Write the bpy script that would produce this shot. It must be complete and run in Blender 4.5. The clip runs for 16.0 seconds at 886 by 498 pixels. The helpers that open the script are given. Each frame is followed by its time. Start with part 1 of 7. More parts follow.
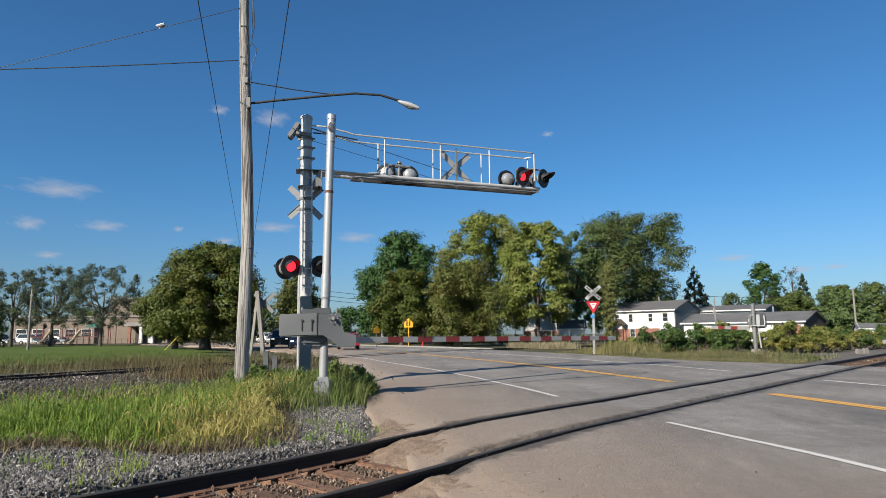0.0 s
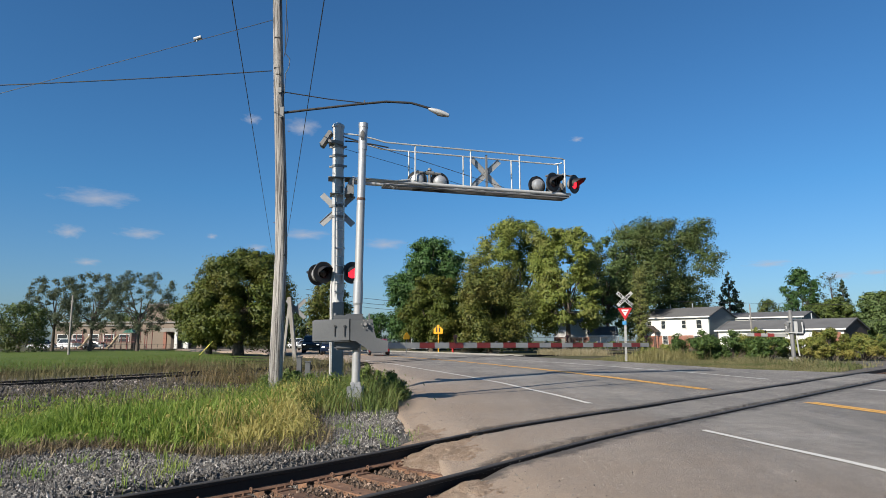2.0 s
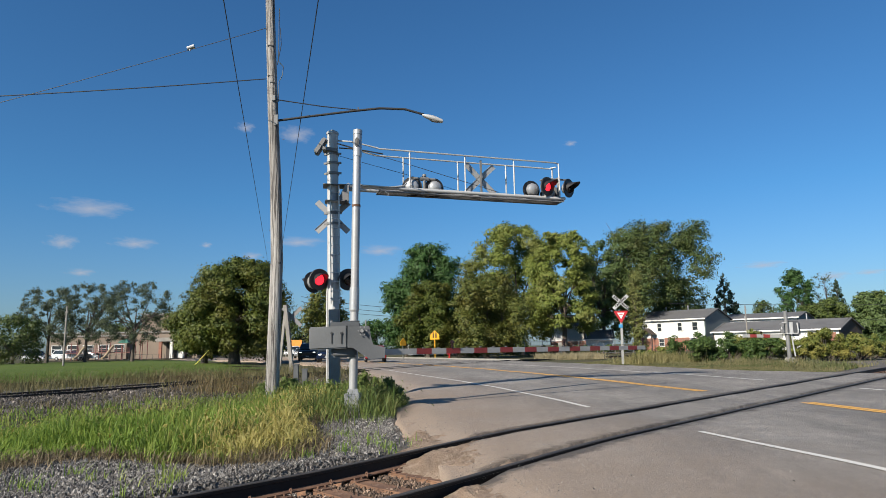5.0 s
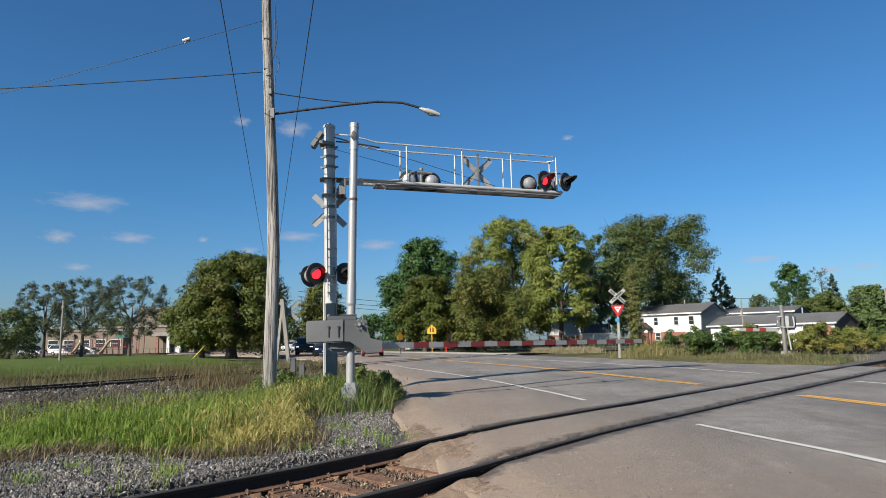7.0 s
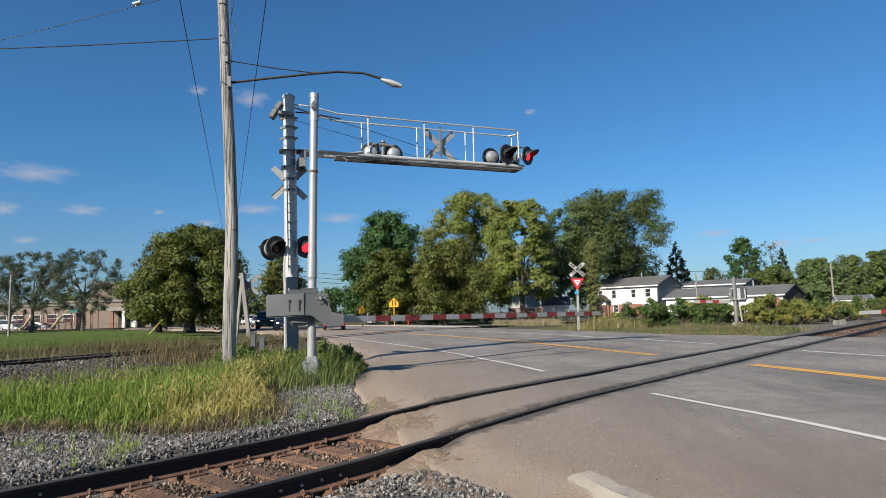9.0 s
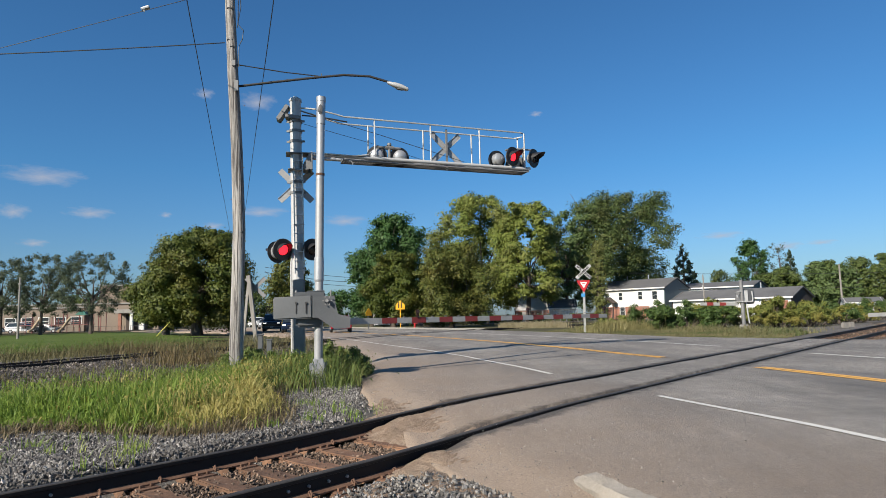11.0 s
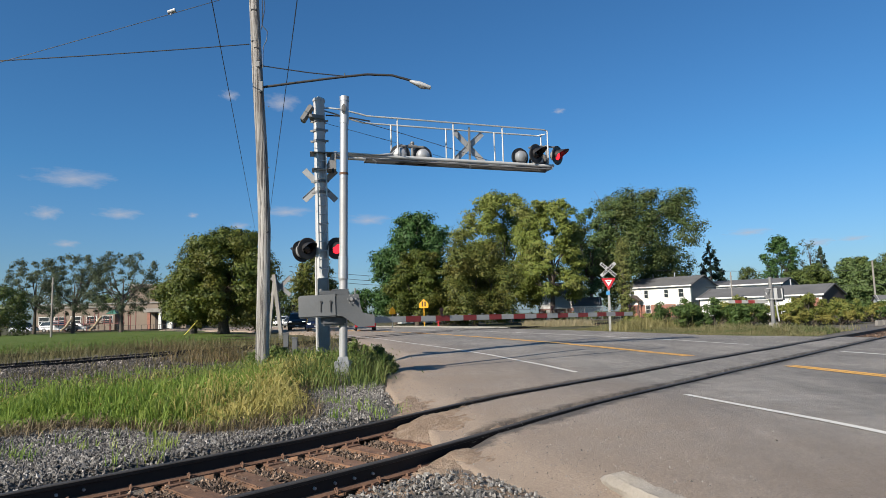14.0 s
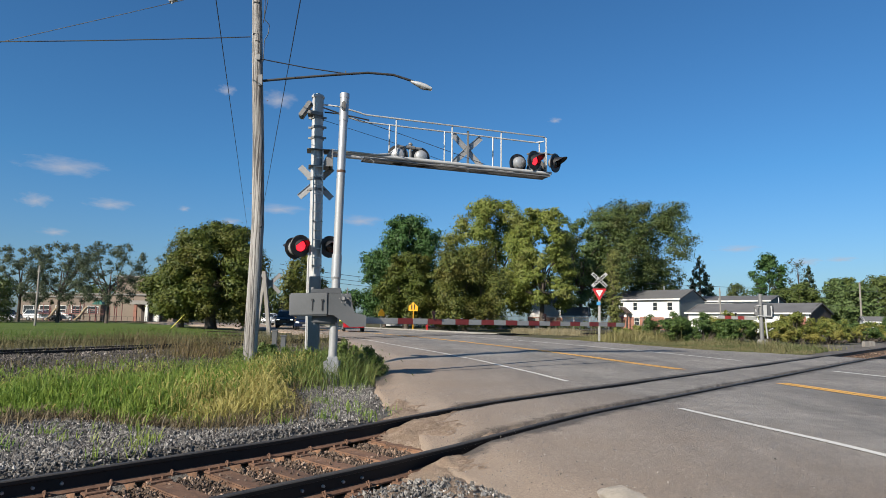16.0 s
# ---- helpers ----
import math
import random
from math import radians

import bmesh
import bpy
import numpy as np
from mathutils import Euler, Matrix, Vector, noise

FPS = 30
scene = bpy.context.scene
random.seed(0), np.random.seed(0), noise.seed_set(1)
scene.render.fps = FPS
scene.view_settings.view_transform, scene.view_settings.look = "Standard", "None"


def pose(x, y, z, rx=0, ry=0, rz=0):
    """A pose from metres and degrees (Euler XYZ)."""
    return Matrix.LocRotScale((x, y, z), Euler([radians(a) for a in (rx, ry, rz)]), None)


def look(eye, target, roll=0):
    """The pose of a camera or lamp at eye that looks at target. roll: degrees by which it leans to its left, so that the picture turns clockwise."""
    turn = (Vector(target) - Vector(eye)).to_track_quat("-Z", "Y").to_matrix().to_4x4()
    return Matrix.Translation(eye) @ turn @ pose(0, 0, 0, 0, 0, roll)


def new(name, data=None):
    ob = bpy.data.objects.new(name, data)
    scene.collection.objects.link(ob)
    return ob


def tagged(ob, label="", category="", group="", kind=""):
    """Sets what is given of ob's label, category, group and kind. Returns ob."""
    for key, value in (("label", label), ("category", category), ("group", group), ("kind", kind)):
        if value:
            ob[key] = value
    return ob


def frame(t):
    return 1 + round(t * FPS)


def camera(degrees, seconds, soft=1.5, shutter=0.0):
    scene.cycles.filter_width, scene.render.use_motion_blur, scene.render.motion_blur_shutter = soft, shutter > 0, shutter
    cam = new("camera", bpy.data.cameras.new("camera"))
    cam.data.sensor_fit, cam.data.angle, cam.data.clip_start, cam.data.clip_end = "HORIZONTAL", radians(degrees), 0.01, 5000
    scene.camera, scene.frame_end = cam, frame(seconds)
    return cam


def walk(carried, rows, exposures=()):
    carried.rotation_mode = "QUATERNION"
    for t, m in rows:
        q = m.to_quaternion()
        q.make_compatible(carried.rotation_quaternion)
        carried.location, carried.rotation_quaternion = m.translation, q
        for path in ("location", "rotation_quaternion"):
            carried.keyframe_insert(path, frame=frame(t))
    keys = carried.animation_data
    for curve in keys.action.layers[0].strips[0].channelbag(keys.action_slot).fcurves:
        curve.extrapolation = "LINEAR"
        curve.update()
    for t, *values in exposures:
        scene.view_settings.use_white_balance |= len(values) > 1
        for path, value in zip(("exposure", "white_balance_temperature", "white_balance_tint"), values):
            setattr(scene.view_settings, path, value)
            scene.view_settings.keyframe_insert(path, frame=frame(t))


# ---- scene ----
cam = camera(69.6, 16.0, 0.8)
PATH = [
    (0, (0.087, -0.123, 1.259), (0.032, 1.859, 1.525), -0.4),
    (0.5, (0.044, -0.194, 1.265), (-0.04, 1.787, 1.531), -1.0),
    (1, (0.042, -0.178, 1.261), (-0.102, 1.795, 1.557), -1.1),
    (1.5, (0.046, -0.179, 1.253), (-0.112, 1.794, 1.541), -0.6),
    (2, (0.051, -0.188, 1.25), (-0.095, 1.786, 1.536), -0.2),
    (2.5, (0.042, -0.201, 1.242), (-0.104, 1.773, 1.527), -0.5),
    (3, (0.045, -0.2, 1.25), (-0.102, 1.773, 1.542), -1.1),
    (3.5, (0.039, -0.204, 1.245), (-0.101, 1.768, 1.548), -0.4),
    (4, (0.043, -0.204, 1.246), (-0.085, 1.769, 1.55), -1.1),
    (6.5, (0.04, -0.197, 1.238), (-0.096, 1.776, 1.532), -0.9),
    (7, (0.039, -0.186, 1.231), (-0.083, 1.79, 1.517), -1.1),
    (7.5, (0.042, -0.218, 1.244), (-0.082, 1.758, 1.523), -1.5),
    (8, (0.044, -0.18, 1.233), (0.017, 1.807, 1.456), -1.1),
    (8.5, (0.039, -0.164, 1.229), (0.027, 1.826, 1.434), -1.2),
    (9, (0.043, -0.157, 1.232), (0.037, 1.833, 1.433), -1.4),
    (11.5, (0.042, -0.195, 1.231), (0.015, 1.793, 1.447), -1.4),
    (12, (0.043, -0.167, 1.233), (0.065, 1.82, 1.456), -1.5),
    (12.5, (0.04, -0.19, 1.231), (-0.004, 1.798, 1.449), -1.3),
    (13, (0.037, -0.164, 1.219), (-0.014, 1.825, 1.418), -1.4),
    (13.5, (0.039, -0.178, 1.226), (-0.034, 1.81, 1.434), -1.4),
    (14, (0.035, -0.18, 1.225), (-0.063, 1.807, 1.431), -1.5),
    (14.5, (0.034, -0.171, 1.219), (-0.038, 1.819, 1.401), -1.2),
    (15, (0.027, -0.168, 1.223), (0.003, 1.826, 1.366), -0.7),
    (15.5, (-0.018, -0.015, 1.226), (0.011, 1.974, 1.428), -0.0),
    (16, (-0.059, -0.041, 1.209), (-0.129, 1.946, 1.428), 0.8),
]
walk(cam, [(t, look(eye, target, roll)) for t, eye, target, roll in PATH])

# ---- light ----
SUN_AZ = 218.0          # compass-like: degrees from +y towards +x, where the sun stands
SUN_EL = 31.0
world = bpy.data.worlds.new("sky")
scene.world = world
world.use_nodes = True
wn = world.node_tree
bg = wn.nodes["Background"]
sky = wn.nodes.new("ShaderNodeTexSky")
sky.sky_type = "NISHITA"
sky.sun_disc = False
sky.sun_elevation = radians(SUN_EL)
sky.sun_rotation = radians(SUN_AZ)
sky.air_density, sky.dust_density, sky.ozone_density = 1.0, 0.7, 0.6
tone = wn.nodes.new("ShaderNodeMix")
tone.data_type, tone.blend_type = "RGBA", "MULTIPLY"
tone.inputs[0].default_value = 1.0
wn.links.new(sky.outputs[0], tone.inputs[6])
# the tint eases off in the haze near the horizon
wtc = wn.nodes.new("ShaderNodeTexCoord")
wsx = wn.nodes.new("ShaderNodeSeparateXYZ")
wn.links.new(wtc.outputs["Generated"], wsx.inputs[0])
haze = wn.nodes.new("ShaderNodeValToRGB")
haze.color_ramp.elements[0].position, haze.color_ramp.elements[0].color = 0.0, (0.58, 0.80, 1.18, 1)
haze.color_ramp.elements[1].position, haze.color_ramp.elements[1].color = 0.22, (0.385, 0.865, 1.31, 1)
wn.links.new(wsx.outputs[2], haze.inputs[0])
wn.links.new(haze.outputs[0], tone.inputs[7])
wn.links.new(tone.outputs[2], bg.inputs[0])
bg.inputs[1].default_value = 0.05
sun = new("sun", bpy.data.lights.new("sun", "SUN"))
sun.data.energy, sun.data.angle, sun.data.color = 5.0, radians(0.55), (1.0, 0.91, 0.78)
sd = Vector((math.sin(radians(SUN_AZ)) * math.cos(radians(SUN_EL)), math.cos(radians(SUN_AZ)) * math.cos(radians(SUN_EL)), math.sin(radians(SUN_EL))))
sun.matrix_world = look(sd * 60, (0, 0, 0))
scene.view_settings.exposure = 0.83


# ---- materials ----
def nodes_of(name):
    m = bpy.data.materials.new(name)
    m.use_nodes = True
    nt = m.node_tree
    return m, nt, nt.nodes["Principled BSDF"], nt.nodes.new("ShaderNodeTexCoord")


def noise_tex(nt, vec, scale, detail=6, rough=0.6):
    n = nt.nodes.new("ShaderNodeTexNoise")
    n.inputs["Scale"].default_value, n.inputs["Detail"].default_value, n.inputs["Roughness"].default_value = scale, detail, rough
    nt.links.new(vec, n.inputs["Vector"])
    return n.outputs["Fac"]


def ramp(nt, fac, a, b, lo=0.35, hi=0.65):
    r = nt.nodes.new("ShaderNodeValToRGB")
    e = r.color_ramp.elements
    e[0].position, e[1].position = lo, hi
    e[0].color, e[1].color = (*a, 1), (*b, 1)
    nt.links.new(fac, r.inputs[0])
    return r.outputs[0]


def mix(nt, fac, a, b, mode="MIX"):
    m = nt.nodes.new("ShaderNodeMix")
    m.data_type, m.blend_type = "RGBA", mode
    for sock, v in ((m.inputs[0], fac), (m.inputs[6], a), (m.inputs[7], b)):
        if isinstance(v, (int, float)):
            sock.default_value = v
        elif isinstance(v, tuple):
            sock.default_value = (*v, 1)
        else:
            nt.links.new(v, sock)
    return m.outputs[2]


def math_node(nt, op, a, b=0.0, clamp=False):
    m = nt.nodes.new("ShaderNodeMath")
    m.operation, m.use_clamp = op, clamp
    for sock, v in ((m.inputs[0], a), (m.inputs[1], b)):
        if isinstance(v, (int, float)):
            sock.default_value = v
        else:
            nt.links.new(v, sock)
    return m.outputs[0]


def bump(nt, bsdf, height, strength, distance=0.01):
    b = nt.nodes.new("ShaderNodeBump")
    b.inputs["Strength"].default_value, b.inputs["Distance"].default_value = strength, distance
    nt.links.new(height, b.inputs["Height"])
    nt.links.new(b.outputs[0], bsdf.inputs["Normal"])


COLOUR_CUT = 0.8          # takes a fifth off every colour below, to deepen shade under the raised exposure


def dimmed(c):
    return tuple(x * COLOUR_CUT for x in c) if c else c


def surface(name, a, b, rough=0.6, metal=0.0, coarse=1.5, fine=25.0, relief=0.3, dist=0.006, stretch=(1, 1, 1), spots=None, vary=0.0, spot_hi=0.7):
    """Two colours mixed by coarse stains and fine grain, with relief from the grain."""
    a, b, spots = dimmed(a), dimmed(b), dimmed(spots)
    m, nt, bs, tc = nodes_of(name)
    mp = nt.nodes.new("ShaderNodeMapping")
    mp.inputs["Scale"].default_value = stretch
    nt.links.new(tc.outputs["Object"], mp.inputs[0])
    v = mp.outputs[0]
    c, f = noise_tex(nt, v, coarse, 5), noise_tex(nt, v, fine, 8, 0.7)
    mixed = math_node(nt, "ADD", math_node(nt, "MULTIPLY", c, 0.6), math_node(nt, "MULTIPLY", f, 0.4))
    col = ramp(nt, mixed, a, b, 0.36, 0.64)
    if spots:
        col = mix(nt, ramp(nt, noise_tex(nt, v, coarse * 3.1, 8, 0.7), (0, 0, 0), (1, 1, 1), spot_hi - 0.08, spot_hi), col, spots)
    if vary:
        oi = nt.nodes.new("ShaderNodeObjectInfo")
        hs = nt.nodes.new("ShaderNodeHueSaturation")
        nt.links.new(math_node(nt, "ADD", math_node(nt, "MULTIPLY", oi.outputs["Random"], vary), 1 - vary / 2), hs.inputs["Value"])
        nt.links.new(col, hs.inputs["Color"])
        col = hs.outputs[0]
    nt.links.new(col, bs.inputs["Base Color"])
    bs.inputs["Metallic"].default_value = metal
    nt.links.new(math_node(nt, "ADD", math_node(nt, "MULTIPLY", c, 0.3), rough - 0.15, True), bs.inputs["Roughness"])
    bump(nt, bs, f, relief, dist)
    return m


def leafy(name, dark, light, tint=None, thin=0.3, scale=0.35, amount=0.5):
    """Leaves: colour varies leaf by leaf and in larger patches; some light passes through."""
    dark, light, tint = dimmed(dark), dimmed(light), dimmed(tint)
    m, nt, bs, tc = nodes_of(name)
    geo = nt.nodes.new("ShaderNodeNewGeometry")
    col = mix(nt, geo.outputs["Random Per Island"], dark, light)
    if tint:
        patch = ramp(nt, noise_tex(nt, tc.outputs["Object"], scale, 4), (0, 0, 0), (1, 1, 1), 0.5, 0.66)
        col = mix(nt, math_node(nt, "MULTIPLY", patch, amount), col, tint)
    nt.links.new(col, bs.inputs["Base Color"])
    bs.inputs["Roughness"].default_value = 0.55
    bs.inputs["Specular IOR Level"].default_value = 0.25
    tr = nt.nodes.new("ShaderNodeBsdfTranslucent")
    nt.links.new(col, tr.inputs["Color"])
    mx = nt.nodes.new("ShaderNodeMixShader")
    mx.inputs[0].default_value = thin
    nt.links.new(bs.outputs[0], mx.inputs[1])
    nt.links.new(tr.outputs[0], mx.inputs[2])
    nt.links.new(mx.outputs[0], nt.nodes["Material Output"].inputs[0])
    return m


def glow(name, color, strength):
    m, nt, bs, tc = nodes_of(name)
    bs.inputs["Base Color"].default_value = (*color, 1)
    bs.inputs["Emission Color"].default_value = (*color, 1)
    bs.inputs["Emission Strength"].default_value = strength
    return m


M = {
    "galv": surface("galvanised_steel", (0.34, 0.35, 0.36), (0.50, 0.51, 0.525), 0.42, 0.45, 0.9, 18, 0.08),
    "alu": surface("silver_paint", (0.38, 0.385, 0.39), (0.54, 0.54, 0.535), 0.5, 0.1, 1.2, 30, 0.1, spots=(0.33, 0.32, 0.30)),
    "sheet_back": surface("bare_sheet_aluminium", (0.32, 0.325, 0.33), (0.44, 0.44, 0.44), 0.5, 0.3, 1.5, 30, 0.08),
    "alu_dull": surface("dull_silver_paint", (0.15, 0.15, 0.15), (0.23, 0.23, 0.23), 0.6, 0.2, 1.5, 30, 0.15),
    "box": surface("grey_cabinet_paint", (0.085, 0.09, 0.095), (0.125, 0.13, 0.138), 0.55, 0.1, 0.8, 30, 0.1),
    "black": surface("black_paint", (0.010, 0.010, 0.012), (0.025, 0.025, 0.028), 0.5, 0, 3, 40, 0.1),
    "cable": surface("black_cable", (0.012, 0.012, 0.014), (0.03, 0.03, 0.03), 0.6, 0, 3, 40, 0.1),
    "wood": surface("weathered_pole_wood", (0.16, 0.15, 0.14), (0.52, 0.495, 0.465), 0.85, 0, 0.9, 7, 1.0, 0.02, (9, 9, 0.22), (0.07, 0.062, 0.058), 0.0, 0.57),
    "post_wood": surface("grey_post_wood", (0.15, 0.14, 0.125), (0.31, 0.29, 0.265), 0.85, 0, 1.5, 10, 0.6, 0.01, (6, 6, 0.4)),
    "tie": surface("creosote_tie_wood", (0.085, 0.045, 0.028), (0.25, 0.135, 0.078), 0.9, 0, 2.2, 14, 0.9, 0.015, (1, 1, 1), (0.24, 0.17, 0.12), 0.5),
    "rail": surface("dark_rail_steel", (0.008, 0.007, 0.007), (0.022, 0.017, 0.015), 0.6, 0.3, 2.0, 30, 0.3, 0.003),
    "rail_top": surface("worn_rail_head", (0.03, 0.027, 0.025), (0.07, 0.062, 0.055), 0.65, 0.2, 2.0, 40, 0.15, 0.001),
    "rust": surface("rusty_iron", (0.09, 0.045, 0.028), (0.20, 0.11, 0.07), 0.85, 0.1, 5, 40, 0.5, 0.004),
    "concrete": surface("grey_concrete", (0.22, 0.21, 0.19), (0.33, 0.315, 0.285), 0.9, 0, 2, 30, 0.5, 0.006, spots=(0.22, 0.21, 0.19)),
    "chunk": surface("pale_broken_concrete", (0.30, 0.265, 0.22), (0.43, 0.385, 0.33), 0.95, 0, 4, 40, 1.0, 0.015),
    "white": surface("white_paint", (0.62, 0.62, 0.60), (0.76, 0.76, 0.74), 0.6, 0, 1.2, 20, 0.1),
    "red": surface("faded_red_sheeting", (0.20, 0.025, 0.022), (0.28, 0.04, 0.035), 0.5, 0, 2, 20, 0.05),
    "red_sign": surface("red_sign_sheeting", (0.42, 0.02, 0.025), (0.52, 0.03, 0.035), 0.4, 0, 2, 20, 0.03),
    "stripe_white": surface("dull_white_sheeting", (0.30, 0.30, 0.29), (0.40, 0.40, 0.385), 0.5, 0, 2, 20, 0.05),
    "yellow": surface("yellow_sign_sheeting", (0.75, 0.36, 0.01), (0.85, 0.42, 0.015), 0.4, 0, 2, 20, 0.03),
    "blue_sign": surface("blue_sign_sheeting", (0.05, 0.25, 0.5), (0.07, 0.3, 0.55), 0.4, 0, 2, 20, 0.03),
    "lens_off": surface("dark_red_lens", (0.012, 0.003, 0.003), (0.018, 0.004, 0.004), 0.25, 0, 8, 60, 0.1),
    "lens_on": glow("lit_red_lens", (1.0, 0.02, 0.035), 1.3),
    "roof": surface("grey_shingles", (0.088, 0.088, 0.092), (0.13, 0.13, 0.135), 0.9, 0, 0.4, 3, 0.4, 0.03, (1, 1, 4)),
    "siding": surface("white_siding", (0.66, 0.67, 0.66), (0.76, 0.76, 0.74), 0.6, 0, 0.4, 6, 0.2, 0.02, (0.3, 0.3, 9)),
    # blue-grey gable siding, its colour darkened for the shade on the gable ends
    "siding_blue_shaded": surface("shaded_blue_grey_siding", (0.085, 0.12, 0.13), (0.125, 0.16, 0.172), 0.6, 0, 0.4, 6, 0.2, 0.02, (0.3, 0.3, 9)),
    "brick": surface("red_brick_wall", (0.24, 0.10, 0.07), (0.36, 0.17, 0.12), 0.85, 0, 0.8, 9, 0.4, 0.01, (1, 1, 3)),
    "brown": surface("dark_brown_siding", (0.045, 0.034, 0.028), (0.07, 0.05, 0.042), 0.8, 0, 0.5, 6, 0.2, 0.02, (3, 3, 0.4)),
    # beige lowered to hold the dimness of tree shade and haze
    "beige": surface("beige_school_wall", (0.19, 0.148, 0.115), (0.25, 0.2, 0.157), 0.85, 0, 0.2, 5, 0.2),
    "pane": surface("dark_window_glass", (0.02, 0.025, 0.03), (0.04, 0.05, 0.055), 0.12, 0, 1, 5, 0.0),
    "bark": surface("grey_brown_bark", (0.05, 0.04, 0.033), (0.13, 0.105, 0.085), 0.95, 0, 1.5, 8, 1.0, 0.03, (3, 3, 0.6)),
    "car_blue": surface("dark_blue_car_paint", (0.012, 0.02, 0.05), (0.016, 0.026, 0.06), 0.2, 0.4, 1, 30, 0.0),
    "car_black": surface("black_car_paint", (0.010, 0.011, 0.013), (0.015, 0.016, 0.018), 0.2, 0.3, 1, 30, 0.0),
    "car_red": surface("red_car_paint", (0.42, 0.012, 0.02), (0.48, 0.016, 0.024), 0.2, 0.2, 1, 30, 0.0),
    "car_white": surface("white_car_paint", (0.62, 0.63, 0.64), (0.7, 0.7, 0.7), 0.25, 0, 1, 30, 0.0),
    "car_grey": surface("silver_car_paint", (0.3, 0.31, 0.33), (0.36, 0.37, 0.38), 0.25, 0.4, 1, 30, 0.0),
    "tyre": surface("tyre_rubber", (0.012, 0.012, 0.012), (0.022, 0.022, 0.022), 0.8, 0, 4, 40, 0.2),
    "headlight": glow("lit_headlight", (1.0, 0.95, 0.85), 0.7),
    "tan": surface("tan_plastic", (0.36, 0.27, 0.16), (0.42, 0.32, 0.2), 0.5, 0, 1, 20, 0.05),
    "maroon": surface("maroon_painted_steel", (0.16, 0.05, 0.045), (0.2, 0.07, 0.06), 0.5, 0, 1, 20, 0.05),
    "green_roof": surface("green_plastic_roof", (0.03, 0.12, 0.09), (0.04, 0.15, 0.11), 0.5, 0, 1, 20, 0.05),
    "guy": surface("yellow_plastic_guard", (0.55, 0.48, 0.05), (0.65, 0.58, 0.08), 0.5, 0, 1, 20, 0.05),
    "stone": None,
}


def stone_material(name="ballast_stone", k=1.0, tint=(1, 1, 1)):
    k *= COLOUR_CUT
    m, nt, bs, tc = nodes_of(name)
    geo = nt.nodes.new("ShaderNodeNewGeometry")
    r = nt.nodes.new("ShaderNodeValToRGB")
    e = r.color_ramp.elements
    e[0].position, e[0].color = 0.0, (0.07 * k, 0.065 * k, 0.06 * k, 1)
    e[1].position, e[1].color = 1.0, (0.42, 0.40, 0.38, 1)
    for pos, c in ((0.5, (0.14 * k, 0.132 * k, 0.126 * k, 1)), (0.90, (0.30 * k, 0.285 * k, 0.265 * k, 1))):
        el = e.new(pos)
        el.color = c
    nt.links.new(geo.outputs["Random Per Island"], r.inputs[0])
    f = noise_tex(nt, tc.outputs["Object"], 45, 5)
    nt.links.new(mix(nt, 0.5, mix(nt, 1.0, r.outputs[0], tint, "MULTIPLY"), ramp(nt, f, (0.25, 0.25, 0.25), (0.9, 0.88, 0.85)), "MULTIPLY"), bs.inputs["Base Color"])
    bs.inputs["Roughness"].default_value = 0.9
    bump(nt, bs, f, 0.5, 0.01)
    return m


M["stone"] = stone_material("ballast_stone", 1.08)
M["stone_brown"] = stone_material("rust_stained_ballast_stone", 0.9, (1.15, 0.85, 0.66))
M["stone_dull"] = stone_material("dull_grey_ballast_stone", 0.75, (1.0, 0.93, 0.88))
M["stone_far"] = stone_material("rusty_brown_ballast_stone", 0.6, (1.0, 0.76, 0.6))
M["stone_pale"] = stone_material("pale_ballast_stone", 1.3)


def grain_ground(name, cols, coarse, fine, relief, dist):
    """Loose ground: three colours in patches over fine grit."""
    cols = [dimmed(c) for c in cols]
    m, nt, bs, tc = nodes_of(name)
    v = tc.outputs["Object"]
    c, f = noise_tex(nt, v, coarse, 6, 0.65), noise_tex(nt, v, fine, 8, 0.75)
    col = ramp(nt, c, cols[0], cols[1], 0.38, 0.62)
    col = mix(nt, ramp(nt, noise_tex(nt, v, coarse * 4, 6), (0, 0, 0), (1, 1, 1), 0.5, 0.7), col, cols[2])
    col = mix(nt, 0.6, col, ramp(nt, f, (0.35, 0.35, 0.35), (1, 1, 1), 0.3, 0.65), "MULTIPLY")
    nt.links.new(col, bs.inputs["Base Color"])
    bs.inputs["Roughness"].default_value = 0.95
    bs.inputs["Specular IOR Level"].default_value = 0.2
    bump(nt, bs, f, relief, dist)
    return m


M["soil"] = grain_ground("weedy_soil", ((0.10, 0.085, 0.055), (0.07, 0.085, 0.03), (0.16, 0.13, 0.085)), 0.35, 14, 0.8, 0.03)
M["grit"] = grain_ground("grey_grit", ((0.14, 0.13, 0.12), (0.21, 0.197, 0.183), (0.17, 0.14, 0.115)), 0.6, 35, 1.0, 0.03)
M["bed"] = grain_ground("rusty_track_soil", ((0.10, 0.066, 0.046), (0.17, 0.115, 0.08), (0.23, 0.175, 0.13)), 1.6, 40, 1.0, 0.04)
M["lawn"] = grain_ground("mown_lawn", ((0.08, 0.13, 0.020), (0.112, 0.16, 0.025), (0.136, 0.16, 0.04)), 0.12, 20, 0.8, 0.03)
M["dirt"] = grain_ground("brown_dirt", ((0.32, 0.23, 0.165), (0.43, 0.32, 0.235), (0.49, 0.385, 0.295)), 2.2, 38, 1.0, 0.04)


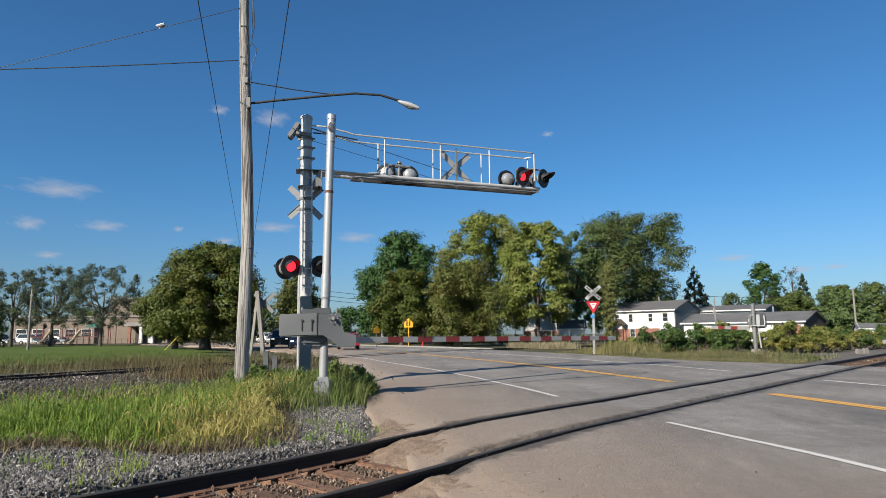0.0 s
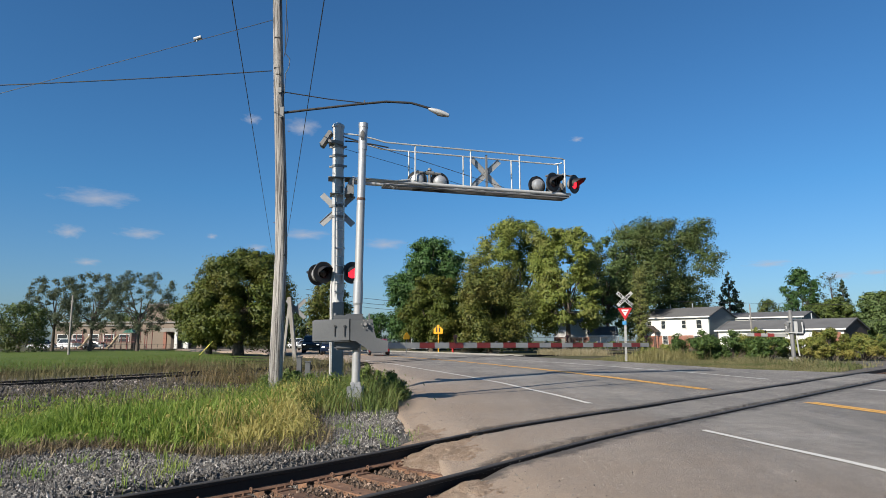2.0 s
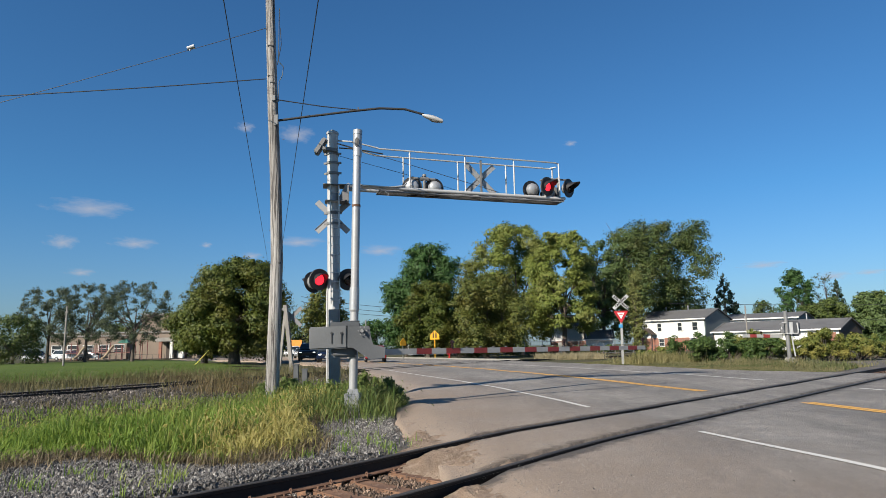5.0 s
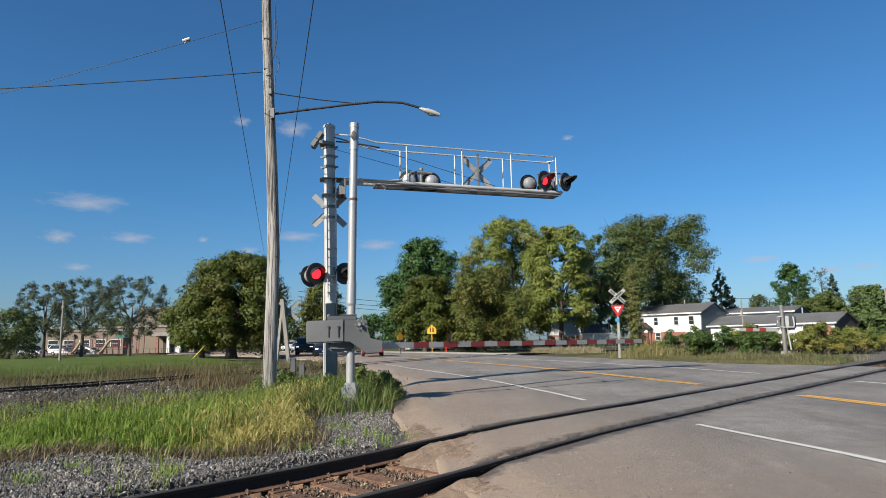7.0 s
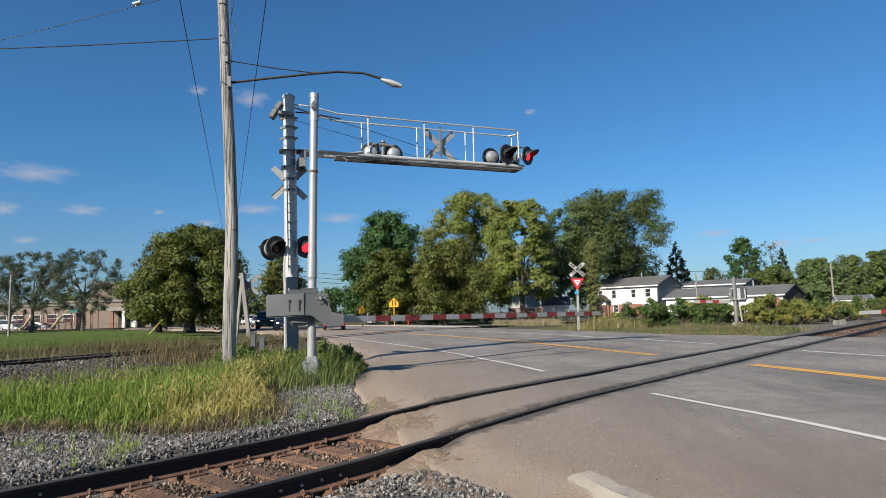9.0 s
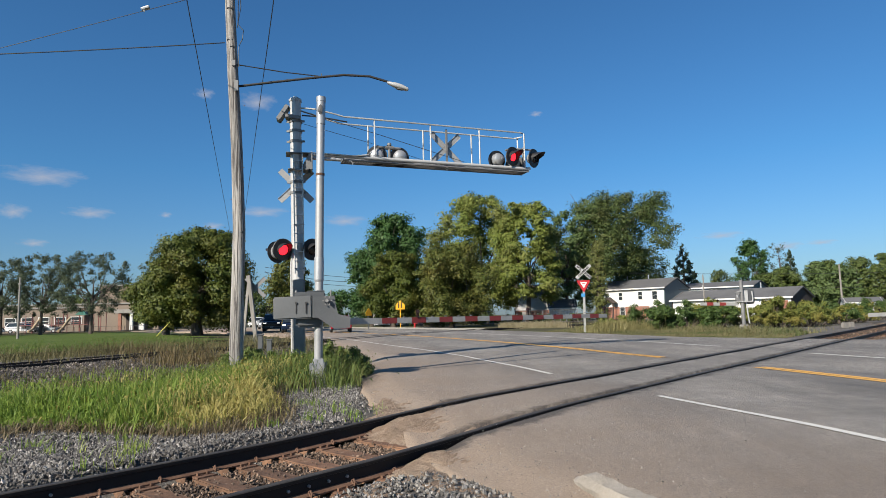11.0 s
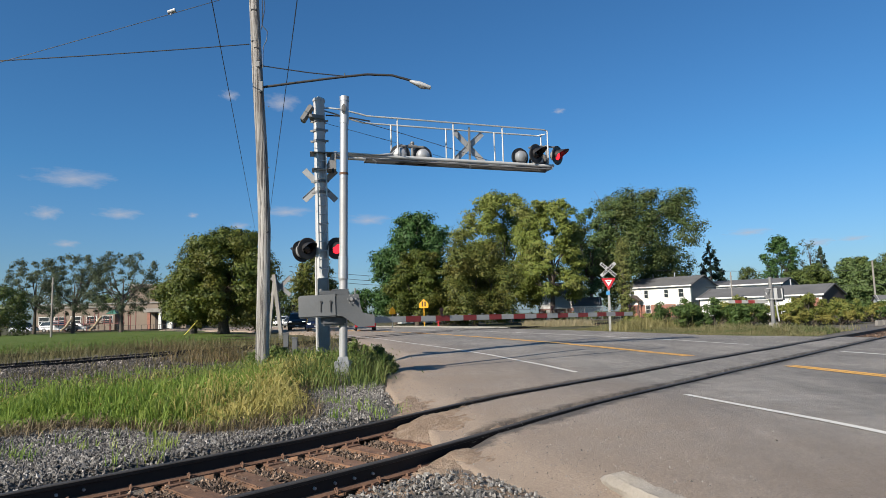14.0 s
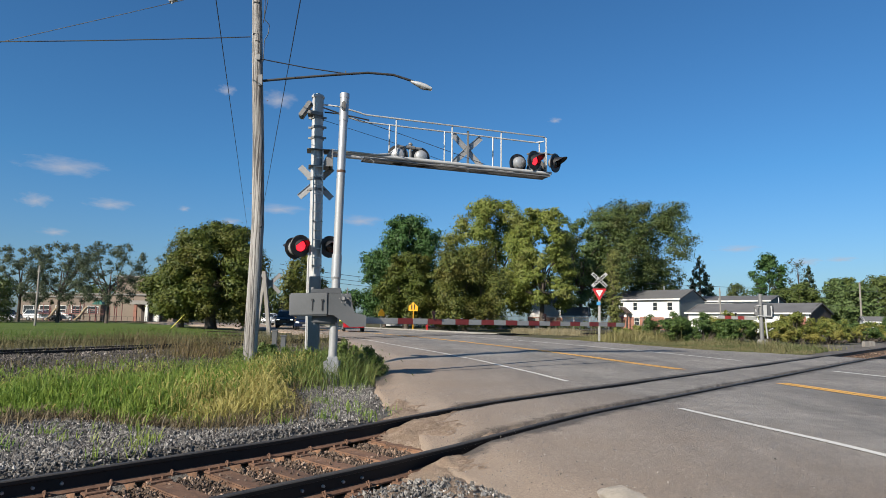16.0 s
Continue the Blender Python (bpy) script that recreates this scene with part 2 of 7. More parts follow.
def asphalt_material():
    m, nt, bs, tc = nodes_of("worn_asphalt")
    v = tc.outputs["Object"]
    f, c = noise_tex(nt, v, 60, 8, 0.8), noise_tex(nt, v, 0.35, 6, 0.65)
    col = ramp(nt, c, (0.196, 0.182, 0.166), (0.31, 0.288, 0.262), 0.35, 0.65)
    col = mix(nt, 0.75, col, ramp(nt, f, (0.35, 0.35, 0.35), (1.12, 1.12, 1.12), 0.32, 0.62), "MULTIPLY")
    col = mix(nt, 0.55, col, ramp(nt, noise_tex(nt, v, 3.2, 7, 0.75), (0.55, 0.55, 0.56), (1.12, 1.11, 1.1), 0.34, 0.66), "MULTIPLY")
    col = mix(nt, 0.85, col, ramp(nt, noise_tex(nt, v, 120, 3, 0.6), (0.42, 0.41, 0.40), (1.38, 1.36, 1.33), 0.38, 0.62), "MULTIPLY")
    # dark holes and pale chips of aggregate
    for scale, size, tone_c, amt in ((3.3, 0.075, (0.05, 0.045, 0.04), 0.8), (5.1, 0.07, (0.55, 0.52, 0.47), 0.7), (11.0, 0.10, (0.10, 0.09, 0.08), 0.6)):
        ch = nt.nodes.new("ShaderNodeTexVoronoi")
        ch.inputs["Scale"].default_value = scale
        nt.links.new(v, ch.inputs["Vector"])
        some = nt.nodes.new("ShaderNodeSeparateColor")
        nt.links.new(ch.outputs["Color"], some.inputs[0])
        spot = math_node(nt, "MULTIPLY", ramp(nt, ch.outputs["Distance"], (1, 1, 1), (0, 0, 0), size * 0.6, size), ramp(nt, some.outputs[0], (0, 0, 0), (1, 1, 1), 0.45, 0.5))
        col = mix(nt, math_node(nt, "MULTIPLY", spot, amt), col, tone_c)
    # dark wheel and oil stains drawn out along the road
    mp = nt.nodes.new("ShaderNodeMapping")
    mp.inputs["Rotation"].default_value = (0, 0, radians(-14.3))
    mp.inputs["Scale"].default_value = (0.55, 0.07, 1)
    nt.links.new(v, mp.inputs[0])
    st = ramp(nt, noise_tex(nt, mp.outputs[0], 1.0, 8, 0.75), (0, 0, 0), (1, 1, 1), 0.46, 0.68)
    col = mix(nt, math_node(nt, "MULTIPLY", st, 0.74), col, (0.07, 0.066, 0.064))
    blot = ramp(nt, noise_tex(nt, v, 1.3, 8, 0.8), (0, 0, 0), (1, 1, 1), 0.60, 0.70)
    col = mix(nt, math_node(nt, "MULTIPLY", blot, 0.5), col, (0.09, 0.083, 0.078))
    # cracks
    vo = nt.nodes.new("ShaderNodeTexVoronoi")
    vo.feature = "DISTANCE_TO_EDGE"
    vo.inputs["Scale"].default_value = 0.55
    wv = nt.nodes.new("ShaderNodeVectorMath")
    wv.operation = "ADD"
    ns = nt.nodes.new("ShaderNodeTexNoise")
    ns.inputs["Scale"].default_value = 1.6
    nt.links.new(v, ns.inputs["Vector"])
    nt.links.new(v, wv.inputs[0])
    nt.links.new(ns.outputs["Color"], wv.inputs[1])
    nt.links.new(wv.outputs[0], vo.inputs["Vector"])
    crack = ramp(nt, vo.outputs["Distance"], (1, 1, 1), (0, 0, 0), 0.003, 0.012)
    keep = ramp(nt, noise_tex(nt, v, 0.25, 3), (0, 0, 0), (1, 1, 1), 0.46, 0.56)
    col = mix(nt, math_node(nt, "MULTIPLY", math_node(nt, "MULTIPLY", crack, keep), 0.32), col, (0.05, 0.047, 0.044))
    # tan silt washed over the shoulder beside the tracks: a strip along the track, at its left end
    sx = nt.nodes.new("ShaderNodeSeparateXYZ")
    nt.links.new(v, sx.inputs[0])
    p = math_node(nt, "ADD", math_node(nt, "MULTIPLY", sx.outputs[0], 0.969), math_node(nt, "MULTIPLY", sx.outputs[1], 0.247))
    big = noise_tex(nt, v, 0.7, 6, 0.7)
    edge = math_node(nt, "ADD", p, math_node(nt, "MULTIPLY", math_node(nt, "SUBTRACT", big, 0.5), 3.5))
    silt = ramp(nt, math_node(nt, "MULTIPLY", edge, 0.1), (1, 1, 1), (0, 0, 0), 0.12, 0.60)
    col = mix(nt, math_node(nt, "MULTIPLY", silt, 0.9), col, ramp(nt, f, (0.155, 0.112, 0.08), (0.33, 0.252, 0.187), 0.3, 0.65))
    # dark grease and broken filling along the rails
    across = math_node(nt, "SUBTRACT", math_node(nt, "MULTIPLY", sx.outputs[0], math.cos(radians(40.6))), math_node(nt, "MULTIPLY", sx.outputs[1], math.sin(radians(40.6))))
    for centre, half, amt in ((-4.42, 0.5, 0.85), (-6.03, 0.4, 0.7)):
        off = math_node(nt, "ABSOLUTE", math_node(nt, "SUBTRACT", across, centre))
        band = math_node(nt, "SUBTRACT", 1.0, math_node(nt, "DIVIDE", off, half), True)
        rag = ramp(nt, math_node(nt, "ADD", math_node(nt, "MULTIPLY", band, 0.5), noise_tex(nt, v, 2.6, 8, 0.75)), (0, 0, 0), (1, 1, 1), 0.66, 0.86)
        col = mix(nt, math_node(nt, "MULTIPLY", rag, amt), col, (0.045, 0.038, 0.034))
    nt.links.new(col, bs.inputs["Base Color"])
    bs.inputs["Roughness"].default_value = 0.85
    bump(nt, bs, f, 0.9, 0.012)
    return m


M["asphalt"] = asphalt_material()


def worn_paint(name, color, under):
    color, under = dimmed(color), dimmed(under)
    m, nt, bs, tc = nodes_of(name)
    n = noise_tex(nt, tc.outputs["Object"], 9, 9, 0.8)
    col = mix(nt, ramp(nt, n, (0, 0, 0), (1, 1, 1), 0.58, 0.68), color, under)
    nt.links.new(col, bs.inputs["Base Color"])
    bs.inputs["Roughness"].default_value = 0.7
    return m


M["line_white"] = worn_paint("worn_white_line", (0.62, 0.60, 0.56), (0.2, 0.19, 0.18))
M["line_yellow"] = worn_paint("worn_yellow_line", (0.74, 0.40, 0.09), (0.30, 0.23, 0.15))
LEAF = {
    "maple": leafy("maple_leaves", (0.042, 0.070, 0.012), (0.115, 0.135, 0.022), (0.19, 0.125, 0.028), 0.2, 0.3, 0.32),
    "maple_red": leafy("turning_maple_leaves", (0.052, 0.080, 0.016), (0.145, 0.150, 0.030), (0.22, 0.135, 0.035), 0.2, 0.3, 0.28),
    "green": leafy("deep_green_leaves", (0.028, 0.075, 0.02), (0.072, 0.14, 0.035), None, 0.2),
    "olive": leafy("olive_leaves", (0.115, 0.16, 0.03), (0.25, 0.285, 0.062), (0.25, 0.24, 0.08), 0.3, 0.2, 0.6),
    "dark": leafy("dark_leaves", (0.042, 0.075, 0.024), (0.11, 0.145, 0.04), (0.123, 0.092, 0.031), 0.2, 0.25, 0.4),
    "locust": leafy("locust_leaves", (0.060, 0.082, 0.050), (0.125, 0.150, 0.088), None, 0.3),
    "needle": leafy("spruce_needles", (0.021, 0.042, 0.025), (0.044, 0.074, 0.038), None, 0.1),
    "bush": leafy("shrub_leaves", (0.035, 0.075, 0.020), (0.10, 0.155, 0.038), (0.150, 0.175, 0.045), 0.25, 0.5, 0.4),
    "bush_yellow": leafy("yellowing_shrub_leaves", (0.10, 0.135, 0.03), (0.25, 0.26, 0.06), (0.30, 0.25, 0.07), 0.3, 0.5, 0.8),
    "ivy": leafy("ivy_leaves", (0.070, 0.096, 0.028), (0.210, 0.210, 0.061), None, 0.2),
    "wood_far": leafy("far_wood_leaves", (0.052, 0.084, 0.025), (0.131, 0.166, 0.042), (0.210, 0.193, 0.052), 0.2, 0.08, 0.7),
    "wood_green": leafy("far_green_leaves", (0.065, 0.105, 0.035), (0.135, 0.19, 0.062), None, 0.2),
    "grass": leafy("tall_green_grass", (0.12, 0.21, 0.032), (0.32, 0.43, 0.085), (0.55, 0.51, 0.18), 0.42, 0.5, 0.55),
    "grass_dry": leafy("dry_yellow_grass", (0.38, 0.35, 0.10), (0.66, 0.57, 0.22), None, 0.42),
    "grass_far": leafy("brown_weeds", (0.09, 0.095, 0.035), (0.22, 0.19, 0.09), (0.15, 0.08, 0.05), 0.3, 0.3, 0.6),
    "dock": leafy("dock_leaves", (0.12, 0.10, 0.05), (0.30, 0.22, 0.11), (0.17, 0.20, 0.06), 0.25, 1.1, 0.6),
    "weed": leafy("mixed_weeds", (0.08, 0.13, 0.03), (0.20, 0.25, 0.07), (0.26, 0.21, 0.09), 0.3, 1.2, 0.6),
}


# ---- building helpers ----
def part(name, bm, material, parent=None, label="", kind="", smooth=True):
    me = bpy.data.meshes.new(name)
    bmesh.ops.recalc_face_normals(bm, faces=bm.faces[:])
    bm.to_mesh(me)
    bm.free()
    if smooth:
        for f in me.polygons:
            f.use_smooth = True
        me.set_sharp_from_angle(angle=radians(35))
    me.materials.append(material)
    ob = new(name, me)
    if parent:
        ob.parent = parent
    return tagged(ob, label, "", "", kind)


def thing(name, label, category, group="", m=None):
    e = new(name)
    if m is not None:
        e.matrix_basis = m
    return tagged(e, label, category, group)


def raw(name, verts, faces, material, parent=None, label="", kind=""):
    me = bpy.data.meshes.new(name)
    me.from_pydata(verts, [], faces)
    me.materials.append(material)
    ob = new(name, me)
    if parent:
        ob.parent = parent
    return tagged(ob, label, "", "", kind)


def tube(bm, p0, p1, r0, r1=None, n=12, cap=True):
    p0, p1 = Vector(p0), Vector(p1)
    r1 = r0 if r1 is None else r1
    q = (p1 - p0).to_track_quat("Z", "Y").to_matrix()
    rings = []
    for c, r in ((p0, r0), (p1, r1)):
        rings.append([bm.verts.new(c + q @ Vector((r * math.cos(2 * math.pi * k / n), r * math.sin(2 * math.pi * k / n), 0))) for k in range(n)])
    for k in range(n):
        bm.faces.new((rings[0][k], rings[0][(k + 1) % n], rings[1][(k + 1) % n], rings[1][k]))
    if cap:
        bm.faces.new(rings[0][::-1])
        bm.faces.new(rings[1])
    return bm


def pipe(bm, pts, r, n=8):
    """A round bar bent along points."""
    pts = [Vector(p) for p in pts]
    rings = []
    for i, p in enumerate(pts):
        t = (pts[min(i + 1, len(pts) - 1)] - pts[max(i - 1, 0)]).normalized()
        q = t.to_track_quat("Z", "Y").to_matrix()
        rr = r[i] if isinstance(r, (list, tuple)) else r
        rings.append([bm.verts.new(p + q @ Vector((rr * math.cos(2 * math.pi * k / n), rr * math.sin(2 * math.pi * k / n), 0))) for k in range(n)])
    for a, b in zip(rings, rings[1:]):
        # rings are matched by the nearest corner so that the bar does not twist
        s = min(range(n), key=lambda j: (b[j].co - pts[rings.index(b)] - (a[0].co - pts[rings.index(a)])).length)
        for k in range(n):
            bm.faces.new((a[k], a[(k + 1) % n], b[(k + 1 + s) % n], b[(k + s) % n]))
    bm.faces.new(rings[0][::-1])
    bm.faces.new(rings[-1])
    return bm


def block(bm, c, size, rot=(0, 0, 0), bevel=0.0, taper=1.0):
    m = Matrix.Translation(c) @ Euler([radians(a) for a in rot]).to_matrix().to_4x4()
    out = bmesh.ops.create_cube(bm, size=1.0)["verts"]
    for v in out:
        k = taper if v.co.z > 0 else 1.0
        v.co = Vector((v.co.x * size[0] * k, v.co.y * size[1] * k, v.co.z * size[2]))
    if bevel:
        edges = list({e for v in out for e in v.link_edges})
        out = bmesh.ops.bevel(bm, geom=edges, offset=bevel, segments=2, affect="EDGES")["verts"]
        out = list({v for f in {f for v in out for f in v.link_faces} for v in f.verts})
    bmesh.ops.transform(bm, matrix=m, verts=out)
    return bm


def prism(bm, pts, y0, y1, m=None):
    """An outline in x, z drawn out along y."""
    m = m or Matrix()
    a = [bm.verts.new(m @ Vector((x, y0, z))) for x, z in pts]
    b = [bm.verts.new(m @ Vector((x, y1, z))) for x, z in pts]
    n = len(pts)
    for k in range(n):
        bm.faces.new((a[k], a[(k + 1) % n], b[(k + 1) % n], b[k]))
    bm.faces.new(a[::-1])
    bm.faces.new(b)
    return bm


def lathe(bm, profile, n=24, m=None):
    """Turns (radius, height) pairs round the z axis."""
    m = m or Matrix()
    rings = [[bm.verts.new(m @ Vector((r * math.cos(2 * math.pi * k / n), r * math.sin(2 * math.pi * k / n), z))) for k in range(n)] for r, z in profile]
    for a, b in zip(rings, rings[1:]):
        for k in range(n):
            bm.faces.new((a[k], a[(k + 1) % n], b[(k + 1) % n], b[k]))
    return bm


B = bmesh.new

# ---- plan: the track runs along TD, the road along RD ----
TA = radians(40.6)
TD, TN = Vector((math.sin(TA), math.cos(TA), 0)), Vector((math.cos(TA), -math.sin(TA), 0))
RD, RP = Vector((-0.247, 0.969, 0)), Vector((0.969, 0.247, 0))
RAIL_FAR, RAIL_NEAR = -6.03, -4.46      # distance of the two rails from the origin across the track
TRACK_MID = (RAIL_FAR + RAIL_NEAR) / 2
YAW_P = math.degrees(math.atan2(RP.y, RP.x))


def smooth(a, b, x):
    t = min(1.0, max(0.0, (x - a) / (b - a)))
    return t * t * (3 - 2 * t)


def rail_z(u):
    return -0.10 + 0.10 * smooth(3.5, 8.0, u)


def at_track(u, v, z=0.0):
    return TD * u + TN * v + Vector((0, 0, z))


def bend(s):
    """How far the road has swung to its left at s metres along it."""
    return 0.0032 * max(0.0, s - 17.0) ** 2


def at_road(s, p, z=0.0):
    return RD * s + RP * (p - bend(s)) + Vector((0, 0, z))


def road_left(s):
    return 1.55 + 0.25 * math.sin(s * 0.7) + 0.9 * smooth(14, 24, s) + 0.5 * smooth(6, 2, s) - 0.5 * smooth(8.5, 10.5, s) * smooth(14, 11.5, s) + 0.035 * max(0, s - 20)


def road_right(s):
    return 18.6 + 3.5 * smooth(27, 16, s) + 0.03 * max(0, s - 27)


def ground_z(x, y):
    s, p = x * RD.x + y * RD.y, x * RP.x + y * RP.y
    v, u = x * TN.x + y * TN.y, x * TD.x + y * TD.y
    z = -0.13 + 0.05 * noise.noise((x * 0.25, y * 0.25, 0)) + 0.03 * noise.noise((x * 1.1, y * 1.1, 5))
    z -= 0.30 * smooth(1.36, 1.0, abs(v - TRACK_MID))            # between the rails the ballast lies low
    z -= 0.16 * smooth(-9.0, -14.0, v) * smooth(-24.0, -18.0, v) * smooth(1, -3, p)
    z -= 0.05 * smooth(-4.6, -4.1, v) * smooth(2.5, 1.2, p) * smooth(9, 6, u)
    pb = p + bend(s)
    inside = smooth(road_left(s) - 0.2, road_left(s) + 0.6, pb) * smooth(road_right(s) + 0.2, road_right(s) - 0.6, pb)
    if -12 < s < 130:
        z -= 0.25 * inside
    return z


# ---- ground, road ----
def build_ground():
    # one sheet: fine near the crossing, ever coarser towards the horizon
    def axis(lo, hi):
        near = [lo + k * 0.33 for k in range(int((hi - lo) / 0.33) + 1)]
        out, d, a, b = [], 0.45, near[0], near[-1]
        left, right = [], []
        while b < 2600:
            d *= 1.16
            a, b = a - d, b + d
            left.append(a)
            right.append(b)
        return left[::-1] + near + right
    xs, ys = axis(-14, 12), axis(-4, 30)
    verts = [(x, y, ground_z(x, y)) for y in ys for x in xs]
    nx = len(xs)
    faces = [(j * nx + i, j * nx + i + 1, (j + 1) * nx + i + 1, (j + 1) * nx + i) for j in range(len(ys) - 1) for i in range(nx - 1)]
    g = raw("ground", verts, faces, M["soil"])
    tagged(g, "weedy soil and grey grit beside the railway track", "ground", "", "structure")
    g.data.materials.append(M["grit"])
    for f in g.data.polygons:
        x, y, _ = f.center
        v = x * TN.x + y * TN.y
        near = -8.6 + 0.5 * noise.noise((x * 0.6, y * 0.6, 3)) - 0.9 * smooth(3.0, 6.0, x * TD.x + y * TD.y)
        f.material_index = 1 if near - 0.6 * smooth(-2, -6, x) < v < 4.0 or -30 < v + 0.0 < -18.5 + 2 * noise.noise((x * 0.3, y * 0.3, 1)) and x < 0 else 0
        f.use_smooth = True


def strip(name, s0, s1, p_lo, p_hi, z, material, step=0.5, label="", n=1, kind="structure", category=""):
    """A sheet on the road between two curves, from s0 to s1 along it."""
    k = max(1, int((s1 - s0) / step))
    verts, faces = [], []
    for i in range(k + 1):
        s = s0 + (s1 - s0) * i / k
        a, b = p_lo(s) if callable(p_lo) else p_lo, p_hi(s) if callable(p_hi) else p_hi
        for j in range(n + 1):
            p = a + (b - a) * j / n
            q = at_road(s, p)
            verts.append((q.x, q.y, z(s, p) if callable(z) else z))
    for i in range(k):
        for j in range(n):
            a = i * (n + 1) + j
            faces.append((a, a + 1, a + n + 2, a + n + 1))
    ob = raw(name, verts, faces, material)
    for f in ob.data.polygons:
        f.use_smooth = True
    return tagged(ob, label, category, "", kind)


def road_z(s, p):
    q = at_road(s, p)
    u, v = q.dot(TD), q.dot(TN)
    z = (rail_z(u) - 0.004) * smooth(-9.5, -7.2, v)
    z += 0.012 * noise.noise((q.x * 0.5, q.y * 0.5, 2))
    edge = min(p - road_left(s), road_right(s) - p)
    z -= 0.10 * smooth(0.7, 0.0, edge) + 0.02 * smooth(1.2, 0.3, edge) * noise.noise((q.x * 3, q.y * 3, 1))
    return z


def along(v, p):
    """How far along the road the point lies that is p across it and v across the track."""
    a, b = RD.dot(TN), RP.dot(TN)
    s = (v - b * p) / a
    for _ in range(8):
        f = a * s + b * (p - bend(s)) - v
        s -= f / (a - b * 0.0064 * max(0.0, s - 17.0))
    return s


def build_road():
    # rows run along the track, so that the grooves beside the rails are true edges
    verts, faces = [], []
    cols = 90
    rows = [(v * 0.3, 0) for v in range(-30, 51)] + [(-9.0 - 0.6 * k, 0) for k in range(1, 40)] + [(-32.4 - 2.0 * k, 0) for k in range(1, 40)]
    for r, gauge in ((RAIL_FAR, 1), (RAIL_NEAR, -1)):
        rows = [q for q in rows if q[1] or abs(q[0] - r) > 0.22]
        rows += [(r - gauge * 0.135, 0), (r - gauge * 0.12, 1), (r, 1), (r + gauge * 0.17, 1), (r + gauge * 0.185, 0)]
    rows.sort(key=lambda q: -q[0])
    for v, low in rows:
        p, s = 1.6, 0.0
        for _ in range(6):
            s = along(v, p)
            p = road_left(s) + 0.07 * noise.noise((s * 2.3, 0, 0))
        hi = road_right(along(v, 19.0))
        hi = road_right(along(v, hi))
        for j in range(cols + 1):
            q = p + (hi - p) * (j / cols) ** 1.2
            sq = along(v, q)
            w = at_road(sq, q)
            verts.append((w.x, w.y, road_z(sq, q) - (0.10 if low else 0.0)))
    w = cols + 1
    for i in range(len(rows) - 1):
        for j in range(cols):
            a = i * w + j
            faces.append((a, a + 1, a + w + 1, a + w))
    # the skirt of the broken edge
    n0 = len(verts)
    for i, s in enumerate(rows):
        x, y, z = verts[i * w]
        q = Vector((x, y, 0)) - RP * 0.12
        verts.append((q.x, q.y, z - 0.22))
    for i in range(len(rows) - 1):
        faces.append((n0 + i, i * w, (i + 1) * w, n0 + i + 1))
    ob = raw("road", verts, faces, M["asphalt"])
    for f in ob.data.polygons:
        f.use_smooth = True
    tagged(ob, "worn grey asphalt road with tan silt along its edge", "road", "", "structure")
    def line(name, s0, s1, p, wd, mat, lab):
        at = p if callable(p) else lambda s: p
        strip(name, s0, s1, lambda s: at(s) - wd / 2, lambda s: at(s) + wd / 2, lambda s, q: road_z(s, q) + 0.008, mat, 0.4, lab, 1, "structure", "road marking")
    line("lane_line", -12, 8.25, lambda s: 5.2 + 0.04 * (8.25 - s), 0.105, M["line_white"], "worn solid white edge line on the asphalt")
    line("lane_line", 12.2, 60, lambda s: 5.2 - 0.6 * smooth(15, 32, s), 0.12, M["line_white"], "worn solid white edge line beyond the track")
    for o in (-0.09, 0.09):
        line("centre_line", -12, 11.5, lambda s: 9.43 + o + 0.05 * (s - 8), 0.145, M["line_yellow"], "worn yellow centre line on the asphalt")
        line("centre_line", 15.0, 70, 9.55 + o, 0.145, M["line_yellow"], "worn yellow centre line beyond the track")
    line("lane_line", -12, 14.3, 13.5, 0.16, M["line_white"], "worn white lane line on the asphalt")
    line("lane_line", 18.6, 75, 14.0, 0.16, M["line_white"], "worn white lane line beyond the track")


# ---- railway ----
def rail_profile(top=0.0, h=0.17):
    return [(-0.07, top - h), (0.07, top - h), (0.07, top - h + 0.012), (0.012, top - h + 0.035), (0.009, top - 0.045), (0.036, top - 0.035), (0.036, top - 0.008),
            (0.028, top), (-0.028, top), (-0.036, top - 0.008), (-0.036, top - 0.035), (-0.009, top - 0.045), (-0.012, top - h + 0.035), (-0.07, top - h + 0.012)]


def sweep_rail(name, path, parent, label=""):
    """A rail of the usual section along points that mark the middle of its head."""
    bm = B()
    prof = rail_profile()
    rings = []
    for i, q in enumerate(path):
        t = (path[min(i + 1, len(path) - 1)] - path[max(i - 1, 0)])
        nrm = Vector((t.y, -t.x, 0)).normalized()
        rings.append([bm.verts.new(q + nrm * x + Vector((0, 0, z))) for x, z in prof])
    n = len(prof)
    tops = []
    for a, b in zip(rings, rings[1:]):
        for k in range(n):
            f = bm.faces.new((a[k], a[(k + 1) % n], b[(k + 1) % n], b[k]))
            if k in (6, 7, 8):
                f.material_index = 1
            elif k in (0, 1, 2, 12, 13):
                f.material_index = 2
    ob = part(name, bm, M["rail"], parent, label)
    ob.data.materials.append(M["rail"] if "rusty" in label else M["rail_top"])
    ob.data.materials.append(M["rust"])
    return ob


